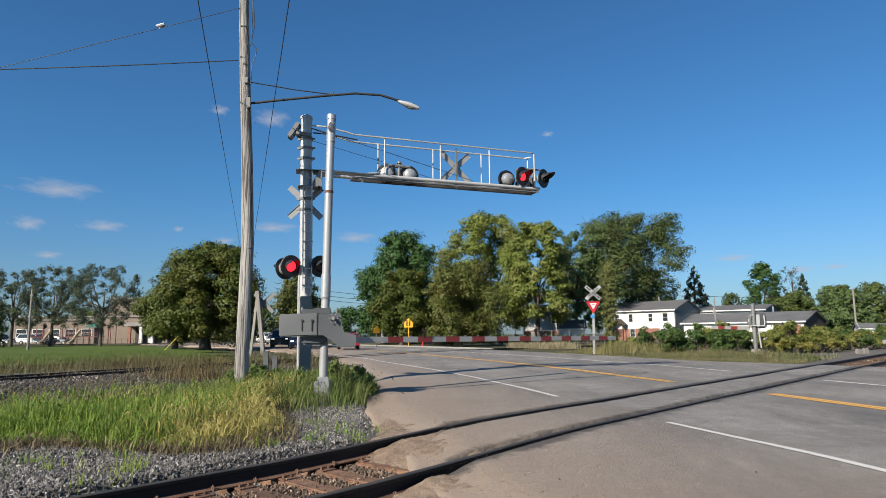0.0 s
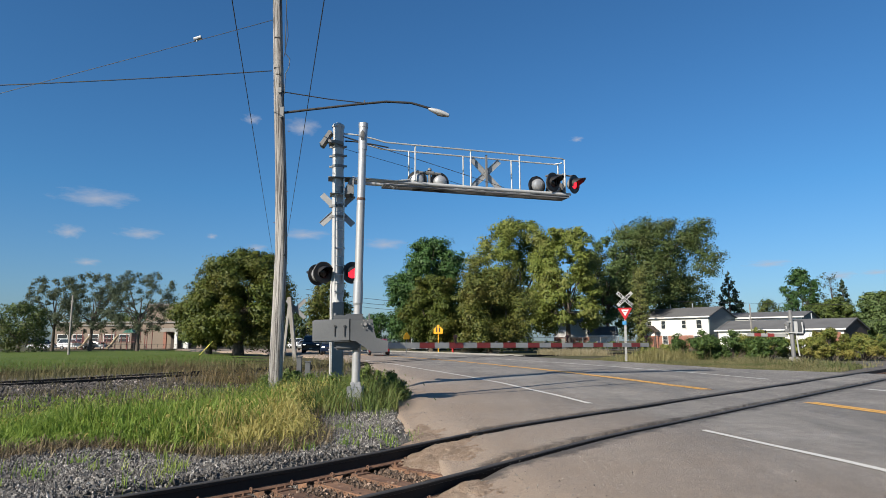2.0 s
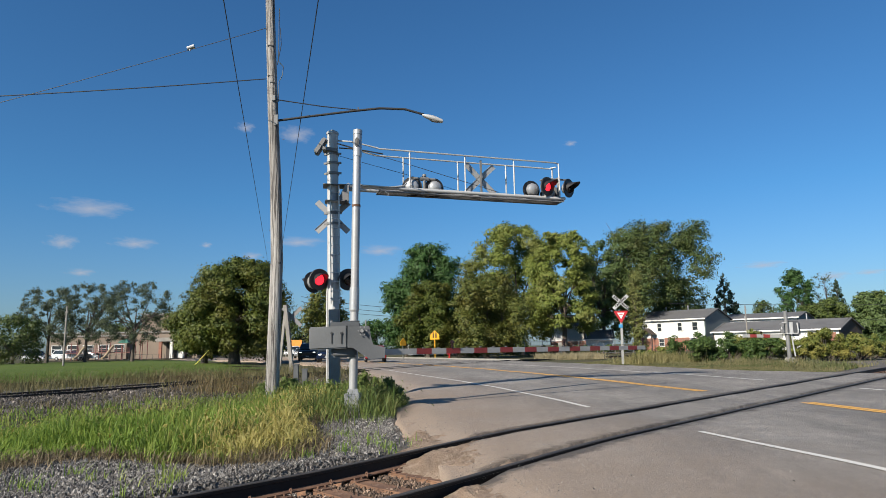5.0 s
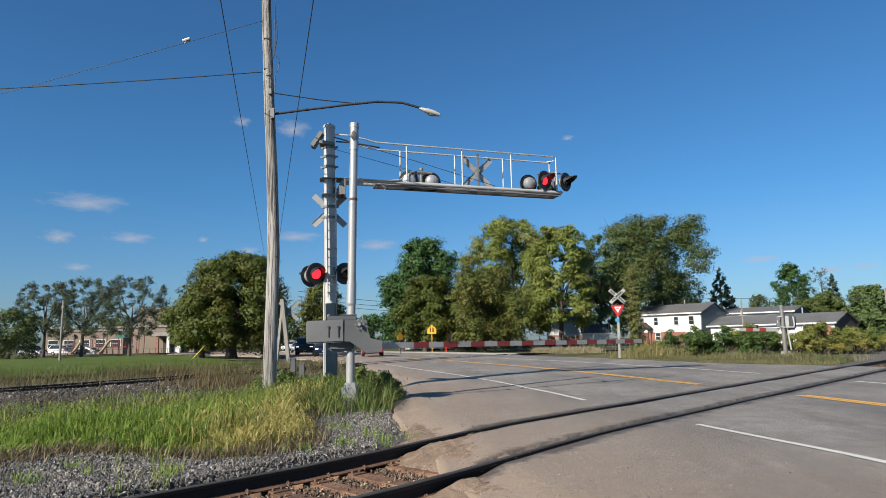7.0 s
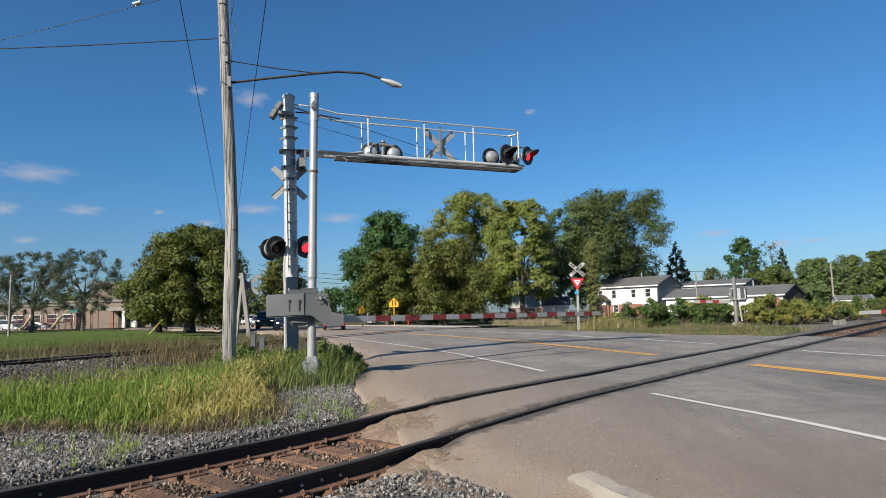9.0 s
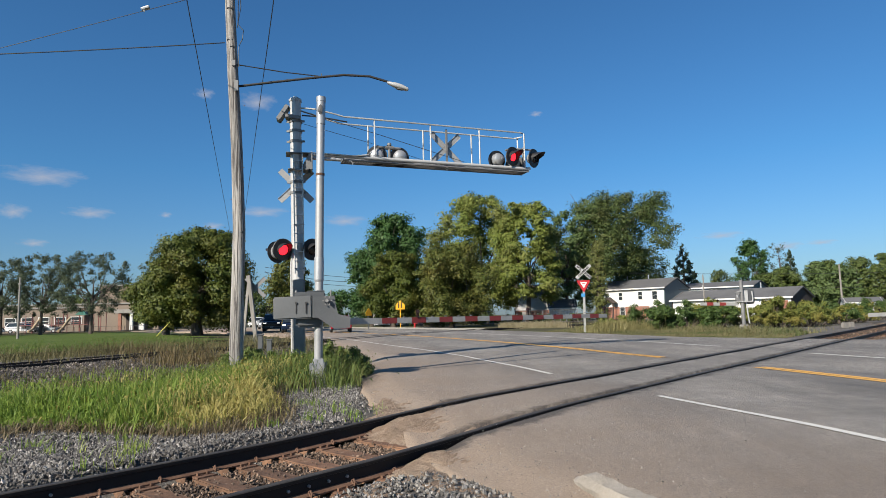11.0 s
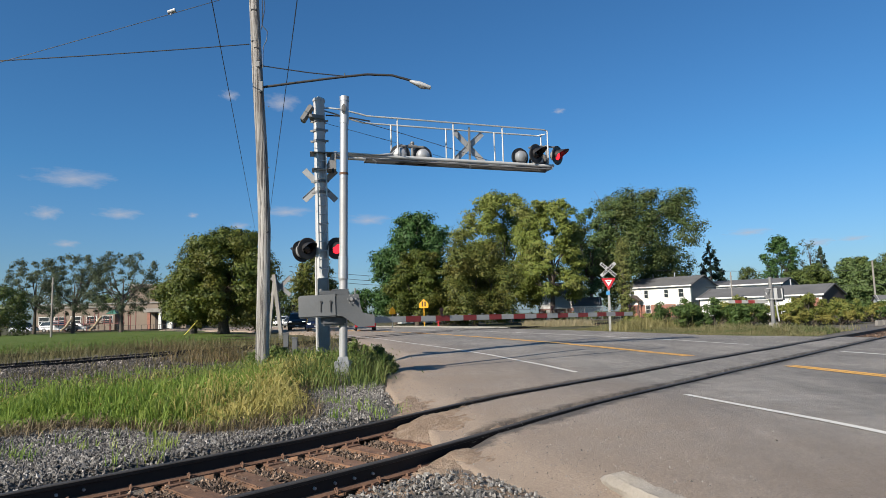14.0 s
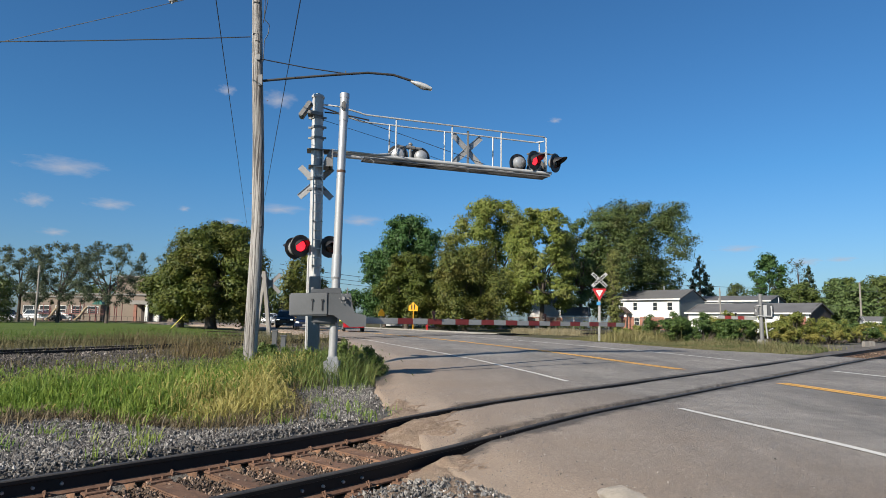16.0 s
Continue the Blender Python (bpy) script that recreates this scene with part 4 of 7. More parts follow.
def build_lawn():
    verts, faces = [], []
    us = [-60 + 4 * k for k in range(34)]
    vs = [-33 - 3.2 * k for k in range(24)]
    for u in us:
        for v in vs:
            q = at_track(u, v)
            verts.append((q.x, q.y, 0.02 + 0.05 * noise.noise((q.x * 0.1, q.y * 0.1, 1))))
    n = len(vs)
    for i in range(len(us) - 1):
        for j in range(n - 1):
            q = at_track(us[i] + 2, vs[j] - 1.6)
            s, p = q.dot(RD), q.dot(RP)
            if p + bend(s) > road_left(s) - 6:
                continue
            a = i * n + j
            faces.append((a, a + 1, a + n + 1, a + n))
    ob = raw("lawn", verts, faces, M["lawn"])
    for f in ob.data.polygons:
        f.use_smooth = True
    tagged(ob, "mown green lawn of the school grounds", "lawn", "", "structure")
    rng = random.Random(12)
    pts = []
    for _ in range(24000):
        u, v = rng.uniform(-5, 30), -33.2 - abs(rng.gauss(0, 13))
        q = at_track(u, v)
        s, p = q.dot(RD), q.dot(RP)
        if p + bend(s) > road_left(s) - 6.5:
            continue
        pts.append((q.x, q.y, 0.0, rng.uniform(0.5, 1.2)))
    blades("lawn_grass", pts, 0.09, 0.014, "short green grass of the lawn", leafy("lawn_blades", (0.08, 0.13, 0.018), (0.13, 0.18, 0.033), None, 0.3), 6, 0.5)
    # grass island and kerb on the far side of the road bend
    q0 = [at_road(s, road_right(s) + 0.6) for s in range(52, 120, 4)]
    bm = B()
    prof = [(0, -0.1), (0, 0.07), (0.03, 0.09), (0.16, 0.09), (0.16, -0.1)]
    rings = [[bm.verts.new(q + RP * x + Vector((0, 0, z))) for x, z in prof] for q in q0]
    for a, b in zip(rings, rings[1:]):
        for k in range(4):
            bm.faces.new((a[k], a[k + 1], b[k + 1], b[k]))
    tagged(part("kerb", bm, M["concrete"]), "pale concrete kerb of the road's far bend", "kerb", "", "structure")


# ---- trees ----
def crown_mesh(name, blobs, leaf, count, material, parent, seed, droop=0.0, label=""):
    """Leaves on the shells of overlapping clumps."""
    rng = np.random.default_rng(seed)
    r = np.array([b[3] for b in blobs])
    cen = np.array([b[:3] for b in blobs])
    # small sprays of leaves on every clump, flat below
    per = 24
    own = np.repeat(np.arange(len(blobs)), per)
    d = rng.normal(size=(len(own), 3)) + np.array([0, 0, 0.25])
    d /= np.linalg.norm(d, axis=1)[:, None]
    sc = cen[own] + d * (r[own] * rng.uniform(0.35, 0.90, len(own)))[:, None] * np.array([1, 1, 0.85])
    sr = r[own] * rng.uniform(0.24, 0.46, len(own))
    pick = rng.choice(len(own), size=count, p=sr ** 2 / (sr ** 2).sum())
    e = rng.normal(size=(count, 3))
    e /= np.linalg.norm(e, axis=1)[:, None]
    pos = sc[pick] + e * (sr[pick] * rng.random(count) ** 0.45 * (1 + 0.12 * rng.normal(size=count) ** 2))[:, None] * np.array([1.15, 1.15, 0.7])
    # some leaves fill the inside
    core = rng.random(count) < 0.2
    pos[core] = (cen[own[pick]] + e * (r[own[pick]] * 0.62 * rng.random(count))[:, None])[core]
    pos[:, 2] -= droop * rng.random(count)
    out = pos - cen[own[pick]]
    out /= np.linalg.norm(out, axis=1)[:, None] + 1e-6
    nrm = out * 0.65 + e * 0.55 + rng.normal(size=(count, 3)) * 0.26 + np.array([0, 0, 0.3])
    nrm /= np.linalg.norm(nrm, axis=1)[:, None]
    t = np.cross(nrm, rng.normal(size=(count, 3)))
    t /= np.linalg.norm(t, axis=1)[:, None]
    b = np.cross(nrm, t)
    size = leaf * (0.6 + 0.8 * rng.random(count))[:, None]
    v = np.empty((count, 4, 3))
    v[:, 0] = pos - t * size
    v[:, 1] = pos + b * size * 0.55 + nrm * size * 0.15
    v[:, 2] = pos + t * size
    v[:, 3] = pos - b * size * 0.55 + nrm * size * 0.15
    me = bpy.data.meshes.new(name)
    me.vertices.add(count * 4)
    me.vertices.foreach_set("co", v.reshape(-1))
    me.loops.add(count * 4)
    me.loops.foreach_set("vertex_index", np.arange(count * 4))
    me.polygons.add(count)
    me.polygons.foreach_set("loop_start", np.arange(count) * 4)
    me.polygons.foreach_set("loop_total", np.full(count, 4))
    me.update(calc_edges=True)
    me.materials.append(material)
    ob = new(name, me)
    ob.parent = parent
    return tagged(ob, label)


def tree(x, y, height, width, mat, label, seed, leaf=0.3, count=7000, trunk=0.35, bare=0.2, n_blobs=26, blob=0.20, category="tree", shape="round", name="tree", z=0.0, squash=1.0, shift=(0, 0)):
    """A tree with a tapered trunk, limbs that reach into the clumps of its crown, and leaves."""
    rng = random.Random(seed)
    t = thing(name, label, category, "", pose(x, y, z))
    base = height * bare
    blobs = []
    ch, rw = height - base, width / 2
    for k in range(n_blobs):
        f = (k + 0.5) / n_blobs
        if shape == "round":
            prof = math.sqrt(max(0.03, 1 - ((f - 0.36) / 0.66) ** 2))
        elif shape == "vase":
            prof = 0.35 + 0.65 * math.sin(math.pi * min(1, 0.15 + 0.65 * f)) if f < 0.9 else 0.6
        elif shape == "spread":
            prof = 0.55 + 0.45 * math.sin(math.pi * min(1.0, 0.2 + 0.75 * f))
        else:
            prof = 0.75
        a = k * 2.399 + rng.uniform(-0.5, 0.5)
        rr = rw * prof * (math.sqrt(rng.uniform(0.25, 1.0)))
        b = width * blob * rng.uniform(0.7, 1.25) * (0.55 + 0.45 * prof)
        rr = max(0.0, rr - b * 0.55)
        zc = base + ch * f * 0.97
        zc = min(zc, height - b * 0.75)
        blobs.append((rr * math.cos(a) + shift[0] * f, rr * math.sin(a) * squash + shift[1] * f, zc, b))
    bm = B()
    lean = (rng.uniform(-0.3, 0.3), rng.uniform(-0.3, 0.3))
    top = base + ch * 0.55
    fork = Vector((lean[0] * 0.5, lean[1] * 0.5, base * 1.1))
    pipe(bm, [(0, 0, -0.3), (0, 0, 0.0), (lean[0] * 0.2, lean[1] * 0.2, base * 0.5), fork, (lean[0], lean[1], top)], [trunk * 1.35, trunk * 1.1, trunk * 0.9, trunk * 0.75, trunk * 0.15], 10)
    part("trunk", bm, M["bark"], t)
    limbs = sorted(blobs, key=lambda b: -b[3])[:11]
    bm = B()
    for b in limbs:
        e = Vector(b[:3])
        k = rng.uniform(0.0, 0.5)
        st = fork + (Vector((lean[0], lean[1], top)) - fork) * k
        mid = st.lerp(e, 0.5) + Vector((rng.uniform(-0.4, 0.4), rng.uniform(-0.4, 0.4), rng.uniform(0, 0.6)))
        pipe(bm, [st, mid, e], [trunk * 0.42, trunk * 0.26, trunk * 0.06], 7)
        for _ in range(2):
            e2 = e + Vector((rng.uniform(-1, 1), rng.uniform(-1, 1), rng.uniform(-0.2, 1))) * b[3]
            pipe(bm, [mid, mid.lerp(e2, 0.55) + Vector((0, 0, 0.2)), e2], [trunk * 0.16, trunk * 0.1, trunk * 0.03], 5)
    part("limb", bm, M["bark"], t)
    crown_mesh("crown", blobs, leaf, count, LEAF[mat], t, seed)
    return t


def spruce(x, y, h, w, seed, label):
    t = thing("spruce", label, "tree", "", pose(x, y, 0))
    bm = B()
    pipe(bm, [(0, 0, -0.3), (0, 0, h * 0.5), (0, 0, h)], [0.3, 0.2, 0.03], 8)
    part("trunk", bm, M["bark"], t)
    rng = random.Random(seed)
    blobs = []
    for k in range(46):
        f = k / 46
        r = w / 2 * (1 - f) ** 0.9
        a = k * 2.4
        blobs.append((r * 0.7 * math.cos(a), r * 0.7 * math.sin(a), h * (0.08 + 0.92 * f) - 0.2 * r, 0.28 * r + 0.25))
    crown_mesh("crown", blobs, 0.24, 8000, LEAF["needle"], t, seed, 0.5)
    return t


def bush(x, y, w, h, mat, label, seed, count=2600, leaf=0.11, depth=1.0):
    rng = random.Random(seed)
    t = thing("bush", label, "bush", "", pose(x, y, -0.1))
    blobs = []
    for k in range(34):
        a, f = rng.uniform(0, 6.28), rng.random()
        rr = w * 0.42 * math.sqrt(rng.random())
        zt = h * (0.25 + 0.6 * f) * (1 - 0.45 * rr / (w * 0.42))
        blobs.append((rr * math.cos(a), rr * math.sin(a) * depth, zt, h * rng.uniform(0.08, 0.20)))
    bm = B()
    for b in blobs:
        pipe(bm, [(b[0] * 0.3, b[1] * 0.3, -0.1), (b[0] * 0.7, b[1] * 0.7, b[2] * 0.6), b[:3]], [0.03, 0.02, 0.006], 5)
    part("stem", bm, M["bark"], t)
    crown_mesh("foliage", blobs, leaf, count, LEAF[mat], t, seed, 0.1)
    return t


# ---- crossing signals ----
FLASHERS = []      # (lens object, lit side is the first to glow)


def flasher(parent, m, first, lit=True, name="flasher"):
    """One round signal: black backboard with its hood, a grey cup behind it, and the turning lens, which is lit on one side. It looks along -y."""
    bm = B()
    lathe(bm, [(0.149, -0.02), (0.16, -0.03), (0.285, -0.03), (0.30, -0.015), (0.30, 0.0), (0.165, 0.0), (0.1485, 0.0), (0.149, -0.02)], 32, m @ pose(0, 0, 0, -90))
    board = part("backboard", bm, M["black"], parent, "round black backboard")
    bm = B()
    g = 1.0 if lit else 1.22
    lathe(bm, [(0.16 * g, 0.0), (0.165 * g, 0.09), (0.14 * g, 0.17), (0.085 * g, 0.215), (0.0001, 0.225)], 24, m @ pose(0, 0, 0, -90))
    part("cup", bm, M["galv"], parent, "grey metal lamp housing")
    # hood: a part-tube that is longest at its top
    bm = B()
    n = 22
    outer0, outer1, inner0, inner1 = [], [], [], []
    for k in range(n + 1):
        a = radians(-35 + 250 * k / n)
        l = 0.06 + 0.25 * max(0.0, math.sin(a)) ** 0.8 + 0.05 * (1 + math.sin(a))
        for lst, r, y in ((outer0, 0.172, -0.02), (outer1, 0.172, -l), (inner0, 0.164, -0.02), (inner1, 0.164, -l)):
            lst.append(bm.verts.new(m @ Vector((r * math.cos(a), y, r * math.sin(a)))))
    for k in range(n):
        bm.faces.new((outer0[k], outer0[k + 1], outer1[k + 1], outer1[k]))
        bm.faces.new((inner0[k + 1], inner0[k], inner1[k], inner1[k + 1]))
        bm.faces.new((outer1[k], outer1[k + 1], inner1[k + 1], inner1[k]))
    part("hood", bm, M["black"], parent, "black hood over the lens")
    bm = B()
    prof = [(0.0001, 0.055), (0.06, 0.048), (0.11, 0.032), (0.145, 0.008), (0.148, 0.0)]
    lathe(bm, prof, 28, pose(0, 0, 0, 90))
    lens = part("lens", bm, M["lens_on"], parent, "red lens that flashes in turn with its twin")
    bm = bmesh.new()
    bm.from_mesh(lens.data)
    k = len(bm.faces)
    lathe(bm, [(0.148, 0.0), (0.145, 0.008), (0.11, 0.032), (0.06, 0.048), (0.0001, 0.055)], 28, pose(0, 0, 0, -90))
    bm.faces.ensure_lookup_table()
    for f in bm.faces[k:]:
        f.material_index = 1
    bm.to_mesh(lens.data)
    bm.free()
    lens.data.materials.append(M["lens_off"])
    lens.matrix_basis = m
    if lit:
        FLASHERS.append((lens, m, first))
    else:
        lens.matrix_basis = m @ pose(0, 0, 0, 0, 0, 180)
    return board


def crossbuck_blades(m, parent, front, back, half=0.61, wide=0.23):
    """Two crossed boards, each a thin plate with folded edges."""
    for a, y in ((44, 0.0), (-44, 0.012)):
        bm = B()
        block(bm, (0, 0, 0), (2 * half, 0.006, wide), (0, 0, 0), 0.002)
        for e in (-1, 1):
            block(bm, (0, 0.012, e * (wide / 2 - 0.02)), (2 * half - 0.02, 0.02, 0.006))
            block(bm, (0, -0.012, e * (wide / 2 - 0.005)), (2 * half - 0.02, 0.022, 0.008))
        for v in bm.verts:
            v.co = m @ pose(0, y, 0, 0, a, 0) @ v.co
        part("board", bm, back, parent, "crossed sign board")


def build_mast():
    base = Vector((-4.12, 17.1, -0.1))
    top_lean = Vector((-0.10, 0, 7.54))
    e = thing("signal_mast", "silver cantilever signal mast with ladder, crossbuck and flashing red lights", "railway signal", "", Matrix.Translation(base))
    up = lambda z, x=0.0, y=0.0: Vector((top_lean.x * z / 7.54 + x, y, z))
    bm = B()
    tube(bm, up(0), up(7.42), 0.165, 0.155, 28)
    part("column", bm, M["alu"], e, "round silver steel column")
    bm = B()
    lathe(bm, [(0.175, 0), (0.178, 0.05), (0.15, 0.09), (0.06, 0.11), (0.06, 0.14), (0.0001, 0.145)], 28, Matrix.Translation(up(7.40)))
    part("cap", bm, M["alu"], e)
    bm = B()
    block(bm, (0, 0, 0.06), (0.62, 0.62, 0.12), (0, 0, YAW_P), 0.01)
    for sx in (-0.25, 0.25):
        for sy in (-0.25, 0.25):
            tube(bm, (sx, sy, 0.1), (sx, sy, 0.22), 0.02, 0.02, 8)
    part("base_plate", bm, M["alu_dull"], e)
    # clamp bands with small brackets
    for z in (6.55, 6.25, 6.82, 5.10, 4.80):
        bm = B()
        lathe(bm, [(0.165, -0.035), (0.18, -0.035), (0.18, 0.035), (0.165, 0.035)], 24, Matrix.Translation(up(z)))
        block(bm, up(z, 0.20, -0.05), (0.12, 0.05, 0.05), (0, 0, 20))
        block(bm, up(z, -0.2, -0.03), (0.09, 0.04, 0.05))
        part("clamp_band", bm, M["alu_dull"], e)
    for z, s in ((5.88, 0.25), (5.42, 0.2)):
        bm = B()
        prism(bm, [(-s - 0.02, 0), (s + 0.12, 0), (s + 0.12, 0.02), (-s - 0.02, 0.02)], -0.26, 0.26, Matrix.Translation(up(z)) @ pose(0, 0, 0, 0, 0, YAW_P))
        part("bracket_plate", bm, M["alu_dull"], e)
    bm = B()
    prism(bm, [(0.12, 0.02), (0.40, 0.02), (0.40, 0.46), (0.34, 0.46)], -0.24, -0.22, Matrix.Translation(up(5.42)) @ pose(0, 0, 0, 0, 0, YAW_P))
    prism(bm, [(0.12, 0.02), (0.40, 0.02), (0.40, 0.46), (0.34, 0.46)], 0.22, 0.24, Matrix.Translation(up(5.42)) @ pose(0, 0, 0, 0, 0, YAW_P))
    block(bm, up(5.65, 0.40, 0.10), (0.06, 0.5, 0.46), (0, 0, YAW_P), 0.008)
    part("arm_bracket", bm, M["alu_dull"], e)
    # small flat lamp hung at the top
    bm = B()
    block(bm, up(7.06, -0.34, -0.02), (0.13, 0.34, 0.50), (0, 32, 10), 0.02)
    block(bm, up(6.92, -0.05, -0.05), (0.42, 0.36, 0.10), (0, 8, 10), 0.01)
    part("junction_box", bm, M["alu_dull"], e, "tilted grey box below the cap")
    # ladder
    for dx in (-0.01, 0.23):
        bm = B()
        block(bm, up(4.2, dx + 0.0, -0.24), (0.035, 0.012, 3.3), (0, -0.8, 0))
        part("ladder_rail", bm, M["alu"], e)
    for k in range(13):
        bm = B()
        z = 2.65 + 0.25 * k
        tube(bm, up(z, -0.01, -0.24), up(z, 0.235, -0.24), 0.012, 0.014, 8)
        part("ladder_rung", bm, M["alu"], e)
    for z in (2.7, 3.9, 5.1):
        for dx in (0.0, 0.22):
            bm = B()
            block(bm, up(z, dx, -0.19), (0.03, 0.14, 0.03))
            part("ladder_bracket", bm, M["alu_dull"], e)
    # conduits and the lower cover
    bm = B()
    pipe(bm, [up(0.2, -0.155, -0.09), up(2.8, -0.15, -0.09), up(3.05, -0.12, -0.12)], 0.03, 10)
    part("conduit", bm, M["alu"], e)
    bm = B()
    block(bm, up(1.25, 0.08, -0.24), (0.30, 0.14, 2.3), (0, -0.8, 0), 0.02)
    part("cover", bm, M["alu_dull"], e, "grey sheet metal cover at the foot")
    # crossbuck that faces away: its back is seen
    crossbuck_blades(Matrix.Translation(up(5.06, -0.07, 0.26)) @ pose(0, 0, 0, 0, 0, 12), e, M["white"], M["sheet_back"], 0.62, 0.17)
    # flashing lights: a crossarm with two pairs
    bm = B()
    z = 3.22
    pipe(bm, [up(z + 0.14, -0.62, 0.05), up(z + 0.20, -0.5, -0.02), up(z + 0.20, 0.45, 0.05), up(z + 0.14, 0.60, 0.12)], 0.03, 8)
    part("crossarm", bm, M["black"], e)
    yaw = 40
    flasher(e, Matrix.Translation(up(z, -0.34, -0.22)) @ pose(0, 0, 0, 6, 0, yaw), True)
    flasher(e, Matrix.Translation(up(z, 0.42, -0.05)) @ pose(0, 0, 0, 6, 0, yaw), False)
    flasher(e, Matrix.Translation(up(z - 0.03, -0.60, 0.12)) @ pose(0, 0, 0, 4, 0, 232), True, False)

    # ---- the arm over the road ----
    ARM_YAW = 22.0
    yaw_m = pose(0, 0, 0, 0, 0, ARM_YAW)
    A = lambda x, y, zz: Matrix.Translation(up(5.86)) @ yaw_m @ Vector((x, y, zz))
    L = 7.2
    for y in (-0.20, 0.20):
        bm = B()
        tube(bm, A(0.36, y, 0.02), A(L, y, 0.02), 0.055, 0.055, 14)
        part("arm_tube", bm, M["alu"], e, "long horizontal silver tube")
    bm = B()
    tube(bm, A(L, -0.25, 0.02), A(L + 0.02, 0.25, 0.02), 0.055, 0.055, 12)
    part("arm_end", bm, M["alu"], e)
    bm = B()
    tube(bm, A(0.4, -0.22, 0.02), A(0.4, 0.22, 0.02), 0.07, 0.07, 12)
    part("arm_root", bm, M["alu"], e)
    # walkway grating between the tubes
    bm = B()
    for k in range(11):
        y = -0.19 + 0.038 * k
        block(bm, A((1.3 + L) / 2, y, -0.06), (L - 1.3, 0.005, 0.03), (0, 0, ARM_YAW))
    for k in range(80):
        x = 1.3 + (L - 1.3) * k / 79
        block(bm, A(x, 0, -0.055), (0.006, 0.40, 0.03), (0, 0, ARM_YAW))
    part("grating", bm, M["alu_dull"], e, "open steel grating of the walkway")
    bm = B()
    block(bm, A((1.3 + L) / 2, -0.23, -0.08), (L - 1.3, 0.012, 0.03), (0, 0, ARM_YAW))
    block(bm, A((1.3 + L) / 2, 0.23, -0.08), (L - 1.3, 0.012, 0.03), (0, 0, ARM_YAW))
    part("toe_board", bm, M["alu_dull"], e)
    # handrails: two rails each side and posts
    for y, h in ((-0.24, 1.16), (0.24, 1.10)):
        bm = B()
        pipe(bm, [A(0.12, y * 0.5, 1.34), A(0.5, y, 1.30), A(1.0, y, h + 0.06), A(1.3, y, h), A(L - 0.25, y, h), A(L - 0.05, y * 0.3, h + 0.02)], 0.024, 8)
        part("handrail", bm, M["alu"], e)
    for x in (2.0, 3.72, 5.32, L - 0.25):
        for y in (-0.22, 0.22):
            bm = B()
            tube(bm, A(x + (0.12 if y > 0 or x > 6 else 0.2), y, 0.02), A(x + (0.12 if y > 0 or x > 6 else 0.2), y, 1.14 if y < 0 else 1.10), 0.023, 0.023, 8)
            part("post", bm, M["alu"], e)
    # support cables from the mast's top
    bm = B()
    pipe(bm, [A(0.1, -0.1, 1.26), A(2.4, -0.12, 0.75), A(5.0, -0.2, 0.10)], 0.009, 5)
    pipe(bm, [A(0.1, 0.1, 0.98), A(2.2, 0.12, 0.55), A(4.3, 0.2, 0.06)], 0.007, 5)
    pipe(bm, [A(0.16, -0.05, 1.15), A(0.5, -0.1, 1.14), A(0.9, -0.2, 1.08), A(1.4, -0.22, 1.02)], 0.02, 6)
    part("cable", bm, M["cable"], e, "thin black cable")
    bm = B()
    pipe(bm, [A(0.55, -0.22, 0.08), A(0.75, -0.28, 0.04), A(1.6, -0.28, 0.03), A(2.0, -0.26, 0.1), A(2.1, -0.2, 0.2)], 0.022, 7)
    pipe(bm, [A(1.45, -0.25, -0.1), A(1.55, -0.27, -0.16), A(1.53, -0.25, -0.22)], 0.012, 6)
    part("conduit", bm, M["alu"], e)
    # pair of lights in the middle that face away: their cups are seen
    bm = B()
    tube(bm, A(2.70, 0, 0.0), A(2.70, 0, 0.52), 0.045, 0.045, 12)
    tube(bm, A(2.70, 0, 0.50), A(2.70, 0, 0.56), 0.07, 0.05, 12)
    tube(bm, A(2.38, 0, 0.42), A(3.04, 0, 0.42), 0.035, 0.035, 10)
    tube(bm, A(2.58, 0, 0.42), A(2.82, 0, 0.42), 0.06, 0.06, 10)
    part("light_stand", bm, M["alu_dull"], e)
    for x, k in ((2.34, False), (3.02, True)):
        flasher(e, Matrix.Translation(A(x, 0.05, 0.17)) @ pose(0, 0, 0, -3, 0, 190 + (12 if k else -6)), k, False)
    # crossbuck in the middle, back seen, on its own post
    bm = B()
    block(bm, A(4.45, -0.16, 0.45), (0.06, 0.05, 1.25), (0, 0, ARM_YAW), 0.006)
    part("sign_post", bm, M["alu_dull"], e)
    crossbuck_blades(Matrix.Translation(A(4.45, -0.08, 0.50)) @ pose(0, 0, 0, 0, 0, ARM_YAW), e, M["white"], M["sheet_back"], 0.64, 0.17)
    # lights at the end: two that face the road on this side, two that face away
    bm = B()
    tube(bm, A(L - 0.12, -0.1, 0.0), A(L - 0.12, -0.1, 0.72), 0.035, 0.035, 10)
    pipe(bm, [A(L - 0.75, -0.12, 0.58), A(L - 0.55, -0.12, 0.66), A(L + 0.2, -0.12, 0.66), A(L + 0.3, -0.12, 0.58)], 0.028, 8)
    part("light_stand", bm, M["alu_dull"], e)
    flasher(e, Matrix.Translation(A(L - 0.60, -0.30, 0.36)) @ pose(0, 0, 0, 5, 0, 42), True)
    flasher(e, Matrix.Translation(A(L + 0.16, -0.26, 0.36)) @ pose(0, 0, 0, 5, 0, 50), False)
    flasher(e, Matrix.Translation(A(L - 0.95, 0.10, 0.32)) @ pose(0, 0, 0, -3, 0, 205), True, False)
